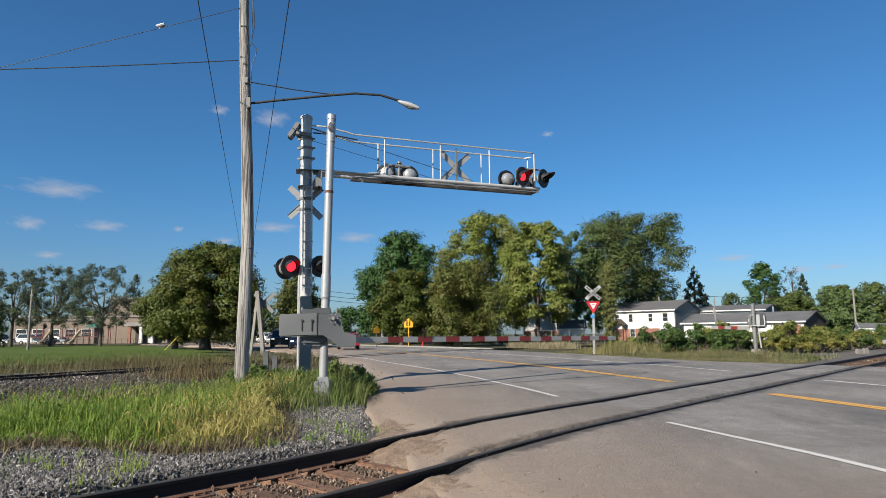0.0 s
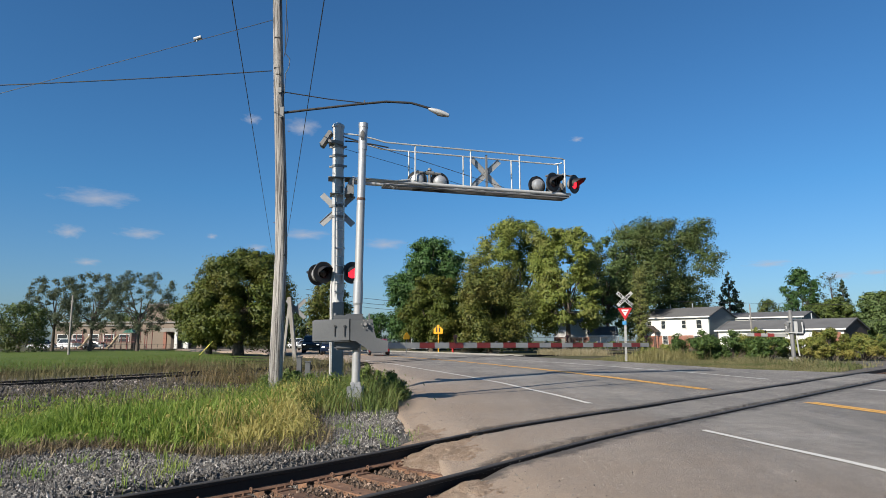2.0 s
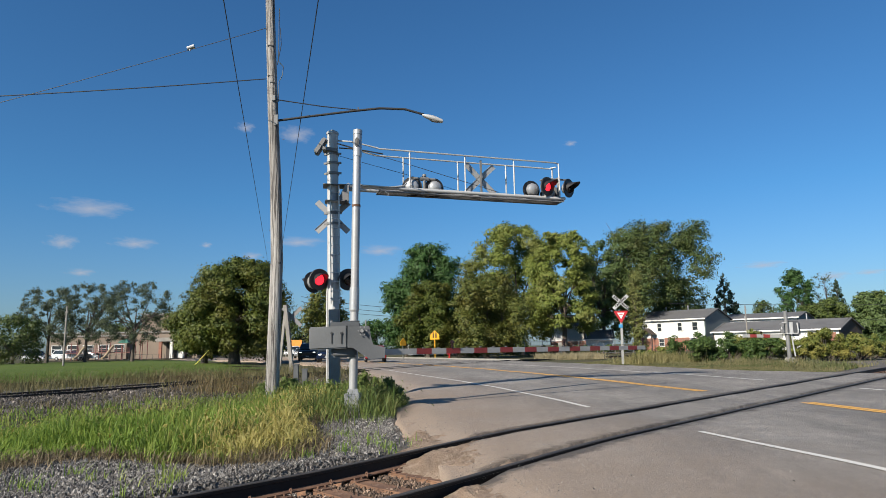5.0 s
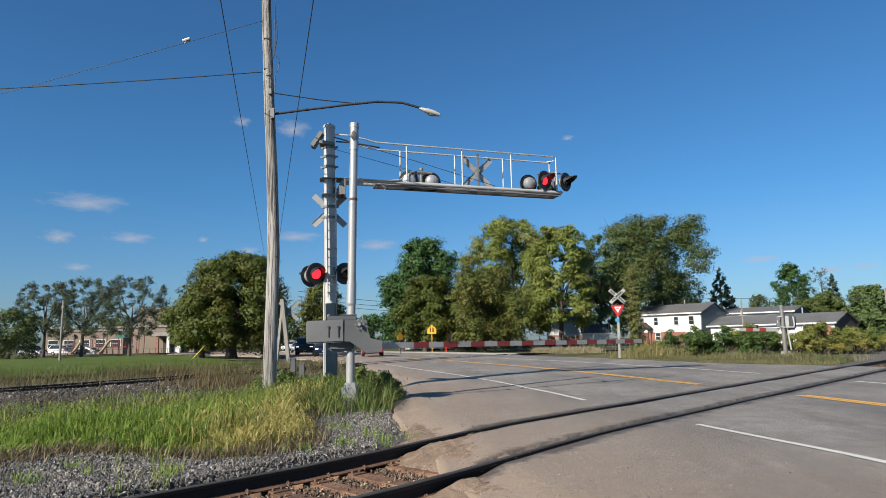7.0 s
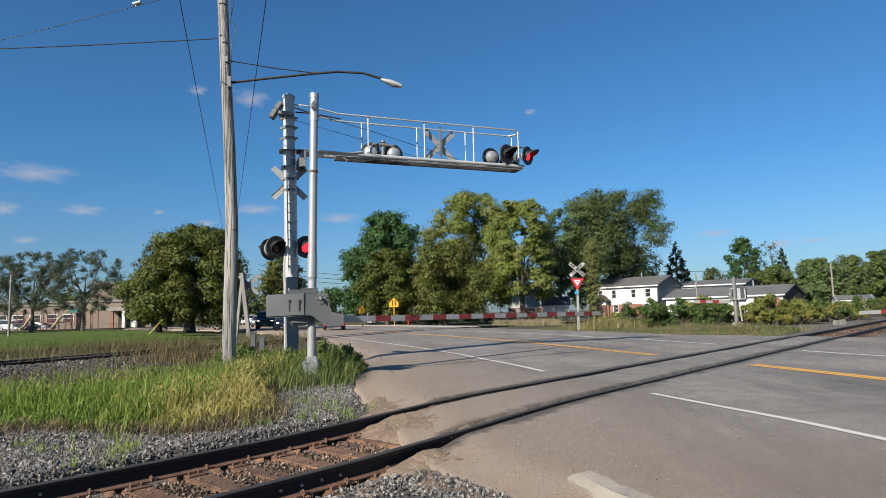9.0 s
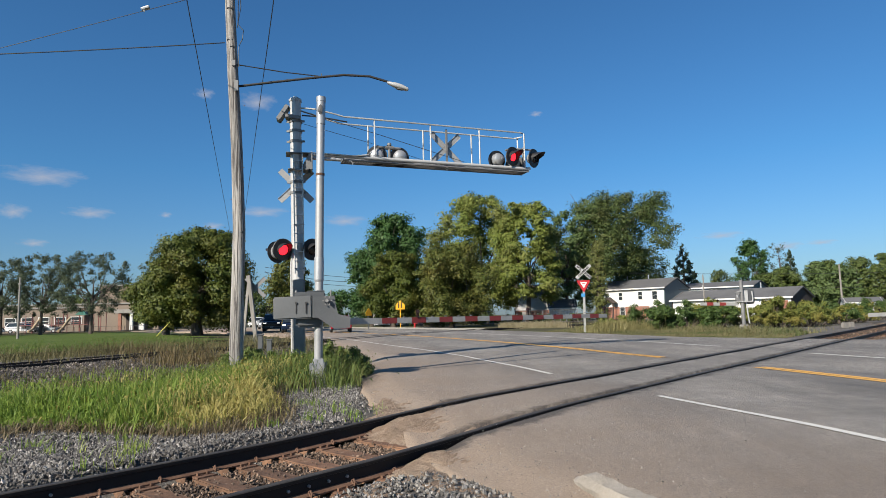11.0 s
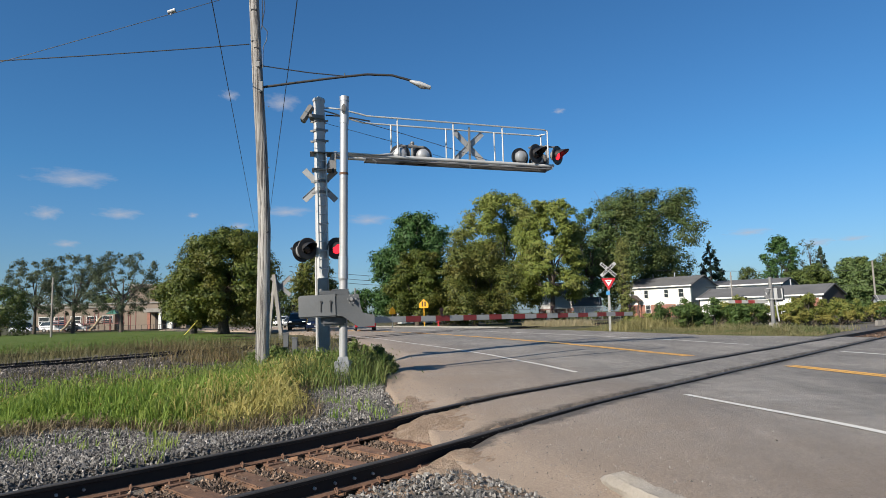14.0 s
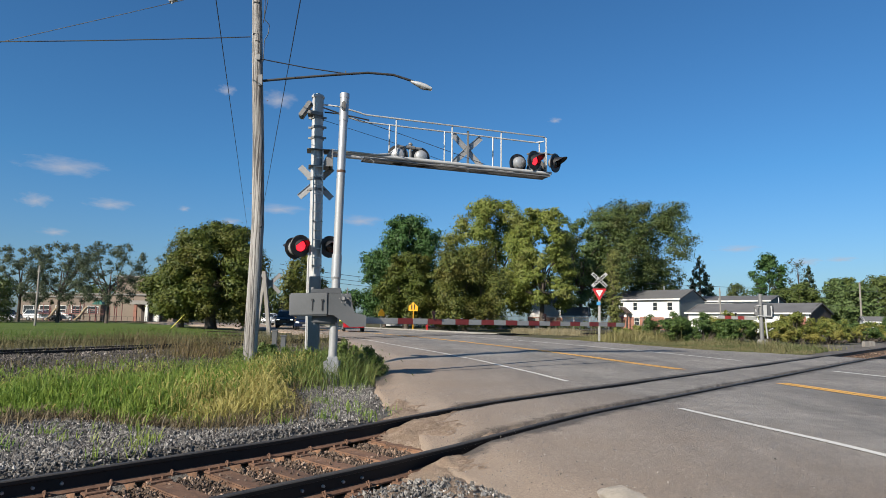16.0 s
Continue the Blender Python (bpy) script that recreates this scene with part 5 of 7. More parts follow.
    flasher(e, Matrix.Translation(A(L - 0.30, 0.16, 0.24)) @ pose(0, 0, 0, -3, 0, 160), False, False)


def gate_stripes(e, p0, p1, h0, h1, n, first_white=2):
    """The gate's arm, board by board, red and white in turn."""
    for k in range(n):
        a, b = p0.lerp(p1, k / n), p0.lerp(p1, (k + 1) / n)
        h = h0 + (h1 - h0) * (k + 0.5) / n
        bm = B()
        d = (b - a)
        block(bm, (a + b) / 2, (d.length * 0.999, 0.028, h), (0, -math.degrees(math.atan2(d.z, Vector((d.x, d.y)).length)), math.degrees(math.atan2(d.y, d.x))), 0.004)
        part("stripe", bm, M["red"] if (k % 2 == 0 and k >= first_white) else M["stripe_white"], e, "red reflective board" if (k % 2 == 0 and k >= first_white) else "white reflective board")


def arm_light(e, p, lit=True):
    bm = B()
    tube(bm, p + Vector((0, 0, -0.02)), p + Vector((0, 0, 0.09)), 0.03, 0.03, 8)
    tube(bm, p + Vector((0, -0.06, 0.13)), p + Vector((0, 0.06, 0.13)), 0.046, 0.046, 14)
    tube(bm, p + Vector((0, -0.075, 0.13)), p + Vector((0, -0.06, 0.13)), 0.036, 0.044, 14)
    part("arm_light", bm, M["lens_off"], e, "small dark red light on the arm")


def build_gate():
    f = Vector((-2.77, 13.15, -0.1))
    e = thing("crossing_gate", "grey crossing gate lowered across the road on a tall silver pole", "crossing gate", "", Matrix.Translation(f))
    bm = B()
    tube(bm, (0, 0, 0.25), (0.055, 0, 4.30), 0.088, 0.088, 20)
    part("pole", bm, M["sheet_back"], e, "tall round galvanised pole, dull below the sleeve")
    bm = B()
    tube(bm, (0.022, 0, 2.15), (0.030, 0, 2.62), 0.103, 0.103, 20)
    tube(bm, (0.022, 0, 2.10), (0.022, 0, 2.15), 0.088, 0.103, 20)
    part("sleeve", bm, M["galv"], e)
    bm = B()
    tube(bm, (0.055, 0, 4.30), (0.075, 0, 5.50), 0.088, 0.086, 20)
    tube(bm, (0.075, 0, 5.50), (0.078, 0, 5.52), 0.095, 0.095, 20)
    part("pole", bm, M["galv"], e)
    bm = B()
    tube(bm, (0.078, 0, 5.50), (0.085, 0, 6.03), 0.096, 0.096, 20)
    tube(bm, (0.085, 0, 6.00), (0.086, 0, 6.10), 0.103, 0.103, 20)
    part("pole_top", bm, M["galv"], e, "capped pole end with an oval opening")
    bm = B()
    lathe(bm, [(0.0001, 0.0), (0.05, 0.0), (0.06, 0.012), (0.0001, 0.015)], 16, Matrix.Translation((0.088, -0.088, 5.80)) @ Matrix.Diagonal((0.8, 1, 1.9, 1)) @ pose(0, 0, 0, 90))
    part("opening", bm, M["black"], e)
    bm = B()
    tube(bm, (0.058, 0, 4.37), (0.058, 0, 4.42), 0.096, 0.096, 16)
    part("clamp_band", bm, M["rust"], e)
    # cast foot with bolts
    bm = B()
    block(bm, (0, 0, 0.20), (0.30, 0.30, 0.40), (0, 0, 20), 0.015, 0.86)
    block(bm, (0, 0, 0.46), (0.22, 0.22, 0.12), (0, 0, 20), 0.015, 0.85)
    for sx in (-1, 1):
        for sy in (-1, 1):
            block(bm, (sx * 0.12, sy * 0.12, 0.22), (0.07, 0.07, 0.42), (0, 0, 20), 0.01)
    part("foot", bm, M["sheet_back"], e, "cast grey foot with ribs")
    bm = B()
    block(bm, (0.02, 0.0, -0.02), (0.55, 0.55, 0.1), (0, 0, 20), 0.02)
    part("footing", bm, M["concrete"], e)
    # mechanism case
    bm = B()
    block(bm, (-0.20, 0.02, 1.48), (0.52, 0.46, 0.62), (0, 0, 14), 0.04)
    part("case", bm, M["box"], e, "grey gate mechanism case")
    bm = B()
    block(bm, (-0.18, 0.02, 1.84), (0.62, 0.50, 0.10), (0, 0, 14), 0.02)
    block(bm, (-0.05, 0.02, 1.905), (0.36, 0.34, 0.03), (0, 0, 14), 0.01)
    part("lid", bm, M["box"], e)
    bm = B()
    tube(bm, (0.28, -0.05, 1.7), (0.28, -0.05, 1.93), 0.014, 0.014, 8)
    part("hinge_pin", bm, M["alu_dull"], e)
    bm = B()
    tube(bm, (-0.42, -0.15, 1.86), (-0.42, -0.15, 1.93), 0.03, 0.03, 8)
    part("hinge_pin", bm, M["alu_dull"], e)
    # counterweight arms: long boxes on the near side
    bm = B()
    block(bm, (-0.44, -0.34, 1.57), (0.79, 0.09, 0.46), (0, -1.5, 2), 0.025)
    part("counterweight", bm, M["box"], e, "flat grey counterweight box")
    for x in (-0.36, -0.16):
        bm = B()
        block(bm, (x, -0.392, 1.55), (0.022, 0.014, 0.20), (0, 0, 0), 0.004)
        tube(bm, (x, -0.38, 1.66), (x, -0.41, 1.66), 0.024, 0.024, 10)
        part("bolt", bm, M["black"], e)
    bm = B()
    tube(bm, (-0.72, -0.38, 1.57), (-0.72, -0.392, 1.57), 0.014, 0.014, 8)
    part("bolt", bm, M["black"], e)
    bm = B()
    outline = [(-0.08, 1.36), (-0.08, 1.80), (0.36, 1.80), (0.40, 1.55), (0.44, 1.42), (0.68, 1.36), (0.68, 1.14), (0.36, 1.12), (0.02, 1.36)]
    prism(bm, outline, -0.36, -0.27, pose(-0.03, 0, 0, 0, 0, 12))
    part("arm_yoke", bm, M["box"], e, "bent grey plate that carries the arm")
    bm = B()
    c = Vector((0.27, -0.36, 1.70))
    tube(bm, c, c + Vector((0, -0.05, 0)), 0.045, 0.035, 14)
    for k in range(6):
        a = k * math.pi / 3
        q = c + Vector((0.085 * math.cos(a), 0, 0.085 * math.sin(a)))
        tube(bm, q, q + Vector((0, -0.02, 0)), 0.014, 0.014, 8)
    part("pivot", bm, M["alu_dull"], e, "pivot with a ring of bolts")
    # the arm: sixteen-inch boards, red from the third on
    d = Vector((0.757, 0.649, 0.0))
    red0 = Vector((-1.52, 13.9, 1.16)) - f
    p0, p1 = red0 - d * 0.82, red0 + d * 8.2 - Vector((0, 0, 0.04))
    gate_stripes(e, p0, p1, 0.13, 0.115, 22, 2)
    bm = B()
    tube(bm, p0 + Vector((-0.02, 0.035, 0)), p1 + Vector((-0.02, 0.035, 0)), 0.02, 0.015, 8)
    part("arm_stay", bm, M["alu_dull"], e)
    for k in (1.0, 4.72, 8.1):
        arm_light(e, red0 + d * k + Vector((0, 0, 0.06)))
    for k in range(20):
        bm = B()
        block(bm, red0 + d * (0.2 + 0.41 * k) + Vector((0, 0, 0.068)), (0.05, 0.03, 0.022), (0, 0, 40))
        part("lug", bm, M["alu_dull"], e)


def build_far_gates():
    bm = B()
    block(bm, (8.5, 76, 0.65), (0.42, 0.3, 1.7), (0, 0, 0), 0.03)
    tagged(part("marker_post", bm, M["concrete"]), "pale square post beyond the second track", "post")
    # gate mast beside the bushes
    f = Vector((16.5, 36.3, -0.1))
    e = thing("crossing_gate", "silver gate mast with grey case and short lowered arm", "crossing gate", "", Matrix.Translation(f))
    # the darker silver puts the pole's shaded grey into its colour
    bm = B()
    tube(bm, (-0.12, -0.22, 0), (-0.14, -0.22, 2.95), 0.11, 0.105, 14)
    part("pole", bm, M["alu_dull"], e)
    bm = B()
    block(bm, (-0.06, -0.12, 0.22), (0.5, 0.42, 0.44), (0, 0, 20), 0.03, 0.8)
    part("foot", bm, M["concrete"], e)
    bm = B()
    block(bm, (0.30, 0.12, 2.0), (0.74, 0.46, 0.84), (0, 0, 10), 0.08)
    part("case", bm, M["box"], e, "grey gate mechanism case")
    bm = B()
    block(bm, (0.1, -0.16, 2.02), (0.26, 0.06, 0.66), (0, 0, 0), 0.02)
    pipe(bm, [(0.1, -0.2, 1.7), (0.14, -0.22, 1.0), (0.2, -0.2, 0.5)], 0.04, 7)
    part("bracket", bm, M["alu"], e)
    bm = B()
    pipe(bm, [(-0.2, -0.34, 2.3), (-0.42, -0.34, 2.3), (-0.46, -0.34, 2.1), (-0.42, -0.34, 1.75), (-0.1, -0.36, 1.72), (0.38, -0.34, 1.72), (0.42, -0.34, 1.9), (0.40, -0.30, 2.3)], 0.035, 8)
    part("crank", bm, M["alu"], e, "bent silver crank of the gate")
    for x, z in ((-0.42, 2.2), (-0.44, 1.85)):
        bm = B()
        tube(bm, (x, -0.38, z), (x, -0.28, z), 0.11, 0.11, 14)
        part("pivot", bm, M["alu_dull"], e)
    q0, q1 = Vector((-0.3, -0.1, 1.60)), Vector((-2.62, -0.6, 1.64))
    gate_stripes(e, q0, q1, 0.20, 0.17, 6, 2)
    arm_light(e, q0.lerp(q1, 0.55) + Vector((0, 0, 0.08)))
    # a third arm reaches in beyond the track on the right
    e = thing("crossing_gate", "white and red gate arm end beyond the track", "crossing gate")
    gate_stripes(e, Vector((26.4, 40.9, 0.62)), Vector((31.9, 41.9, 0.72)), 0.24, 0.26, 7, 1)
    arm_light(e, Vector((27.2, 41.0, 0.84)))
    bm = B()
    tube(bm, (31.5, 42.1, -0.2), (31.5, 42.1, 2.2), 0.1, 0.1, 10)
    part("pole", bm, M["alu_dull"], e)
    for x, y, s in ((24.9, 40.9, 0.20), (25.9, 41.9, 0.18)):
        bm = B()
        block(bm, (x, y, 0.0), (s * 2.4, s, 0.4), (0, 0, 20), 0.04)
        tagged(part("concrete_block", bm, M["post_wood"]), "low weathered grey-brown block beside the track", "concrete block")


# ---- writing ----
def word(text, m, size, material, parent):
    cu = bpy.data.curves.new("lettering", "FONT")
    cu.body, cu.size, cu.extrude, cu.offset, cu.align_x, cu.align_y = text, size, 0.002, 0.008, "CENTER", "CENTER"
    tmp = bpy.data.objects.new("lettering", cu)
    me = bpy.data.meshes.new_from_object(tmp)
    bpy.data.objects.remove(tmp)
    me.materials.append(material)
    ob = new("lettering", me)
    ob.parent = parent
    ob.matrix_basis = m
    return tagged(ob, "black capital letters")


def build_signs():
    # crossbuck with yield sign across the road
    f = Vector((8.95, 43.2, -0.1))
    e = thing("crossbuck_sign", "white crossbuck above a red yield sign on a white post", "road sign", "", Matrix.Translation(f))
    bm = B()
    block(bm, (0, 0, 1.7), (0.14, 0.14, 3.5), (0, 1, 0), 0.01)
    part("post", bm, M["stripe_white"], e, "white wooden post")
    for a, t, y in ((42, "CROSSING", -0.13), (-42, "RAIL ROAD", -0.105)):
        bm = B()
        block(bm, (0, 0, 0), (1.32, 0.012, 0.23), (0, 0, 0), 0.003)
        for v in bm.verts:
            v.co = pose(0.02, y, 4.08, 0, -a, 0) @ v.co
        part("board", bm, M["stripe_white"], e, "white board with black letters")
        if t == "CROSSING":
            word(t, pose(0.02, y - 0.011, 4.08, 0, -a, 0) @ pose(0, 0, 0, 90), 0.19, M["black"], e)
        else:
            for w, dx in (("RAIL", -0.38), ("ROAD", 0.38)):
                word(w, pose(0.02, y - 0.011, 4.08, 0, -a, 0) @ pose(dx, 0, 0, 90), 0.19, M["black"], e)
    bm = B()
    prism(bm, [(-0.42, 3.50), (0.42, 3.50), (0.45, 3.44), (0.035, 2.72), (-0.035, 2.72), (-0.45, 3.44)], -0.12, -0.10)
    part("yield_plate", bm, M["red_sign"], e, "red triangular yield plate")
    bm = B()
    prism(bm, [(-0.24, 3.38), (0.24, 3.38), (0, 2.96)], -0.128, -0.122)
    part("yield_centre", bm, M["white"], e)
    bm = B()
    for z, w in ((3.27, 0.22),):
        block(bm, (0, -0.131, z), (w, 0.004, 0.05))
    part("lettering", bm, M["red_sign"], e)
    bm = B()
    block(bm, (-0.06, -0.11, 2.5), (0.26, 0.012, 0.22), (0, 0, 0), 0.004)
    part("plate", bm, M["blue_sign"], e, "small blue plate")
    # school crossing signs
    for x, y, h, front in ((-5.7, 70, 2.05, True), (-8.92, 68, 1.45, False)):
        e = thing("school_sign", "yellow five-sided school crossing sign on a post", "road sign", "", pose(x, y, 0, 0, 0, 0 if front else 48))
        s = 0.50 if front else 0.40
        bm = B()
        prism(bm, [(-s, 0), (s, 0), (s, s), (0, 2 * s), (-s, s)], -0.02, 0.0, pose(0, 0, h))
        part("plate", bm, M["yellow"], e)
        bm = B()
        block(bm, (0, 0.04, h / 2 + 0.3), (0.08, 0.06, h + 0.9))
        part("post", bm, M["yellow"] if front else M["alu_dull"], e)
        if front:
            for dx in (-0.16, 0.14):
                bm = B()
                block(bm, (dx, -0.026, h + 0.42), (0.14, 0.008, 0.5), (0, 0, 0), 0.002)
                block(bm, (dx, -0.026, h + 0.74), (0.10, 0.008, 0.10), (0, 0, 0), 0.002)
                part("symbol", bm, M["black"], e, "plain black symbol")
    # old crossbuck on leaning posts by the second track
    f = Vector((-11.6, 36.5, -0.1))
    e = thing("crossbuck_sign", "weathered crossbuck seen from its back on grey posts", "road sign", "", Matrix.Translation(f))
    bm = B()
    block(bm, (0.15, 0, 1.8), (0.22, 0.20, 4.3), (0, -7, 0), 0.015)
    part("post", bm, M["post_wood"], e, "leaning grey timber post")
    bm = B()
    block(bm, (-0.36, 0.3, 1.7), (0.15, 0.14, 3.6), (0, 5, 0), 0.01)
    part("post", bm, M["concrete"], e)
    crossbuck_blades(pose(0.20, 0.3, 3.25, 0, 0, 0), e, M["white"], M["alu_dull"], 0.78, 0.22)
    # grey cabinet posts beside the mast
    for x, h in ((-4.95, 0.85), (-4.72, 0.72)):
        bm = B()
        block(bm, (x, 16.4, h / 2 - 0.1), (0.13, 0.13, h + 0.2), (0, 0, 10), 0.01)
        block(bm, (x, 16.4, h + 0.01), (0.16, 0.16, 0.03), (0, 0, 10), 0.005)
        tagged(part("marker_post", bm, M["box"]), "short grey marker post in the weeds", "post")
    # hydrant
    e = thing("fire_hydrant", "small red fire hydrant on the verge", "hydrant", "", pose(-4.3, 73, 0))
    bm = B()
    lathe(bm, [(0.16, 0), (0.16, 0.05), (0.1, 0.07), (0.1, 0.42), (0.13, 0.44), (0.13, 0.48), (0.1, 0.52), (0.04, 0.6), (0.0001, 0.62)], 14)
    part("barrel", bm, M["red_sign"], e)
    bm = B()
    tube(bm, (-0.22, 0, 0.42), (0.22, 0, 0.42), 0.06, 0.06, 10)
    part("outlet", bm, M["red_sign"], e)


# ---- utility pole and wires ----
def build_pole():
    f = Vector((-5.218, 15.316, -0.05))
    e = thing("utility_pole", "tall weathered wooden utility pole with a street light arm", "utility pole", "", Matrix.Translation(f))
    bm = B()
    pts = [(0, 0, -0.3), (0.02, 0, 1.5), (0.055, 0, 3.8), (-0.03, 0, 6.0), (-0.15, 0, 8.0), (-0.26, 0, 10.2), (-0.32, 0, 11.6)]
    pipe(bm, pts, [0.18, 0.172, 0.16, 0.15, 0.142, 0.132, 0.125], 20)
    part("pole", bm, M["wood"], e, "grey weathered wooden shaft")
    bm = B()
    arm = [(-0.02, -0.05, 7.70), (0.8, 0.08, 7.83), (2.0, 0.3, 8.02), (2.8, 0.45, 8.13), (3.5, 0.58, 8.12), (4.0, 0.66, 7.98), (4.12, 0.68, 7.93)]
    pipe(bm, arm, 0.033, 10)
    part("arm", bm, M["cable"], e, "long curved dark steel lamp arm")
    bm = B()
    pipe(bm, [(-0.06, -0.05, 8.32), (1.2, 0.2, 8.16), (2.2, 0.33, 8.06)], 0.015, 6)
    block(bm, (2.2, 0.33, 8.08), (0.03, 0.03, 0.12))
    part("arm_stay", bm, M["cable"], e)
    bm = B()
    block(bm, (0.0, -0.16, 7.68), (0.12, 0.06, 0.3), (0, 0, 0), 0.01)
    part("arm_bracket", bm, M["box"], e)
    bm = B()
    block(bm, (-0.08, -0.16, 8.32), (0.10, 0.05, 0.16), (0, 0, 0), 0.01)
    part("arm_bracket", bm, M["box"], e)
    lamp = B()
    lathe(lamp, [(0.0001, -0.30), (0.07, -0.27), (0.10, -0.1), (0.105, 0.08), (0.06, 0.28), (0.04, 0.34)], 16, Matrix.Translation((4.30, 0.72, 7.86)) @ pose(0, 0, 0, 0, -72, 9) @ Matrix.Diagonal((0.75, 1.0, 1.0, 1)))
    part("lamp_head", lamp, M["alu"], e, "silver street light head")
    lamp = B()
    lathe(lamp, [(0.0001, -0.04), (0.06, -0.03), (0.085, 0.0), (0.0001, 0.002)], 14, Matrix.Translation((4.34, 0.73, 7.79)) @ pose(0, 0, 0, 0, 12, 0) @ Matrix.Diagonal((1.8, 0.9, 1.0, 1)))
    part("lamp_glass", lamp, M["alu_dull"], e)
    # cables that run down the pole and small fittings
    bm = B()
    pipe(bm, [(0.02, -0.15, 11.0), (0.03, -0.165, 9.4), (0.16, -0.12, 9.25), (0.14, -0.12, 9.0), (0.06, -0.165, 8.8), (0.05, -0.165, 8.2)], 0.012, 6)
    pipe(bm, [(0.0, -0.16, 9.3), (0.10, -0.16, 9.9), (0.06, -0.16, 10.4)], 0.01, 6)
    part("cable", bm, M["cable"], e)
    for z, x in ((9.0, -0.28), (8.8, -0.21), (9.9, -0.3), (3.7, 0.19)):
        bm = B()
        tube(bm, (x * 0.5, -0.1, z), (x, -0.12, z), 0.03, 0.03, 8)
        part("insulator", bm, M["cable"], e)
    # step irons and nails
    bm = B()
    for k in range(9):
        z = 1.2 + 0.85 * k
        tube(bm, (0.17 if k % 2 else -0.13, -0.06, z), (0.20 if k % 2 else -0.16, -0.08, z), 0.009, 0.009, 6)
    part("nail", bm, M["rust"], e)
    for c in e.children:
        c.data.transform(Matrix.Scale(0.929, 4))


def wire(name, a, b, sag, r, label, seg=14):
    bm = B()
    a, b = Vector(a), Vector(b)
    pipe(bm, [a.lerp(b, k / seg) - Vector((0, 0, 4 * sag * (k / seg) * (1 - k / seg))) for k in range(seg + 1)], r, 5)
    return tagged(part(name, bm, M["cable"]), label, "wire")


def build_wires():
    wire("overhead_wire", (-18.20, 10.77, 6.22), (-5.54, 15.22, 8.24), 0.12, 0.013, "black overhead wire to the wooden pole")
    wire("overhead_wire", (-18.48, 12.62, 5.01), (-5.54, 15.22, 9.66), 0.05, 0.008, "thin overhead wire with a grey spacer")
    bm = B()
    tube(bm, (-7.41, 14.67, 8.91), (-7.23, 14.68, 8.97), 0.05, 0.05, 10)
    tube(bm, (-7.34, 14.67, 8.94), (-7.34, 14.67, 8.84), 0.03, 0.02, 8)
    tagged(part("wire_spacer", bm, M["galv"]), "small grey fitting on the thin overhead wire", "wire fitting")
    wire("overhead_wire", (-0.9, -1.0, 7.4), (-25.66, 75, 8.51), 0.0, 0.010, "black overhead wire along the road")
    wire("overhead_wire", (1.1, -1.0, 7.35), (-25.38, 75, 7.5), 0.0, 0.010, "black overhead wire along the road")
    for k, z in enumerate((7.4, 6.7, 6.1)):
        wire("overhead_wire", (-26, 88, z + 1.2), (-9, 96, z - 0.4), 0.4, 0.03, "far overhead wire above the street")
    for z in (7.2, 4.6):
        wire("overhead_wire", (28, 100, z), (120, 135, z + 1.2), 0.6, 0.03, "far overhead wire by the woods")


# ---- houses ----
def window(parent, x, z, w, h, y, frame_mat="white"):
    bm = B()
    for dx, dz, sx, sz in ((0, h / 2, w + 0.16, 0.09), (0, -h / 2, w + 0.16, 0.09), (-w / 2, 0, 0.09, h), (w / 2, 0, 0.09, h), (0, 0, w, 0.05)):
        block(bm, (x + dx, y - 0.03, z + dz), (sx, 0.1, sz))
    win = part("window", bm, M[frame_mat], parent, "white window frame")
    bm = B()
    block(bm, (x, y - 0.01, z), (w, 0.04, h))
    part("pane", bm, M["pane"], win, "dark window pane")


def gable_house(name, label, m, length, depth, eave, ridge, wall, gable, roof="roof", base=None, windows=(), over=0.4):
    """A long house with its ridge along x; the front faces -y."""
    e = thing(name, label, "house", "", m)
    bm = B()
    block(bm, (0, 0, eave / 2), (length, depth - 0.02, eave))
    part("wall", bm, M[wall], e)
    for sx in (-1, 1):
        bm = B()
        x = sx * length / 2
        vs = [(x, -depth / 2, 0), (x, depth / 2, 0), (x, depth / 2, eave), (x, 0, ridge), (x, -depth / 2, eave)]
        a = [bm.verts.new(v) for v in vs]
        b = [bm.verts.new((v[0] + sx * 0.15, v[1], v[2])) for v in vs]
        bm.faces.new(a)
        bm.faces.new(b)
        for k in range(5):
            bm.faces.new((a[k], a[(k + 1) % 5], b[(k + 1) % 5], b[k]))
        part("gable", bm, M[gable], e)
    sl = (ridge - eave) / (depth / 2)
    for sy in (-1, 1):
        bm = B()
        o = depth / 2 + over
        pts = [(0, ridge), (sy * o, ridge - sl * o), (sy * o, ridge - sl * o - 0.16), (0, ridge - 0.16)]
        m2 = pose(0, 0, 0, 0, 0, 90)
        prism(bm, [(p, z) for p, z in pts], -length / 2 - over, length / 2 + over, m2)
        part("roof", bm, M[roof], e, "grey shingle roof")
    bm = B()
    block(bm, (0, -depth / 2 - over - 0.02, eave - sl * over - 0.06), (length + 2 * over, 0.05, 0.2))
    part("fascia", bm, M["white"], e, "white fascia board")
    if base:
        bm = B()
        block(bm, (0, -depth / 2 - 0.06, base[0] / 2), (length + 0.1, 0.12, base[0]))
        part("brick_base", bm, M[base[1]], e, "red brick ground floor")
    for x, z, w, h in windows:
        window(e, x, z, w, h, -depth / 2 - (0.12 if base and z < base[0] else 0.0))
    return e


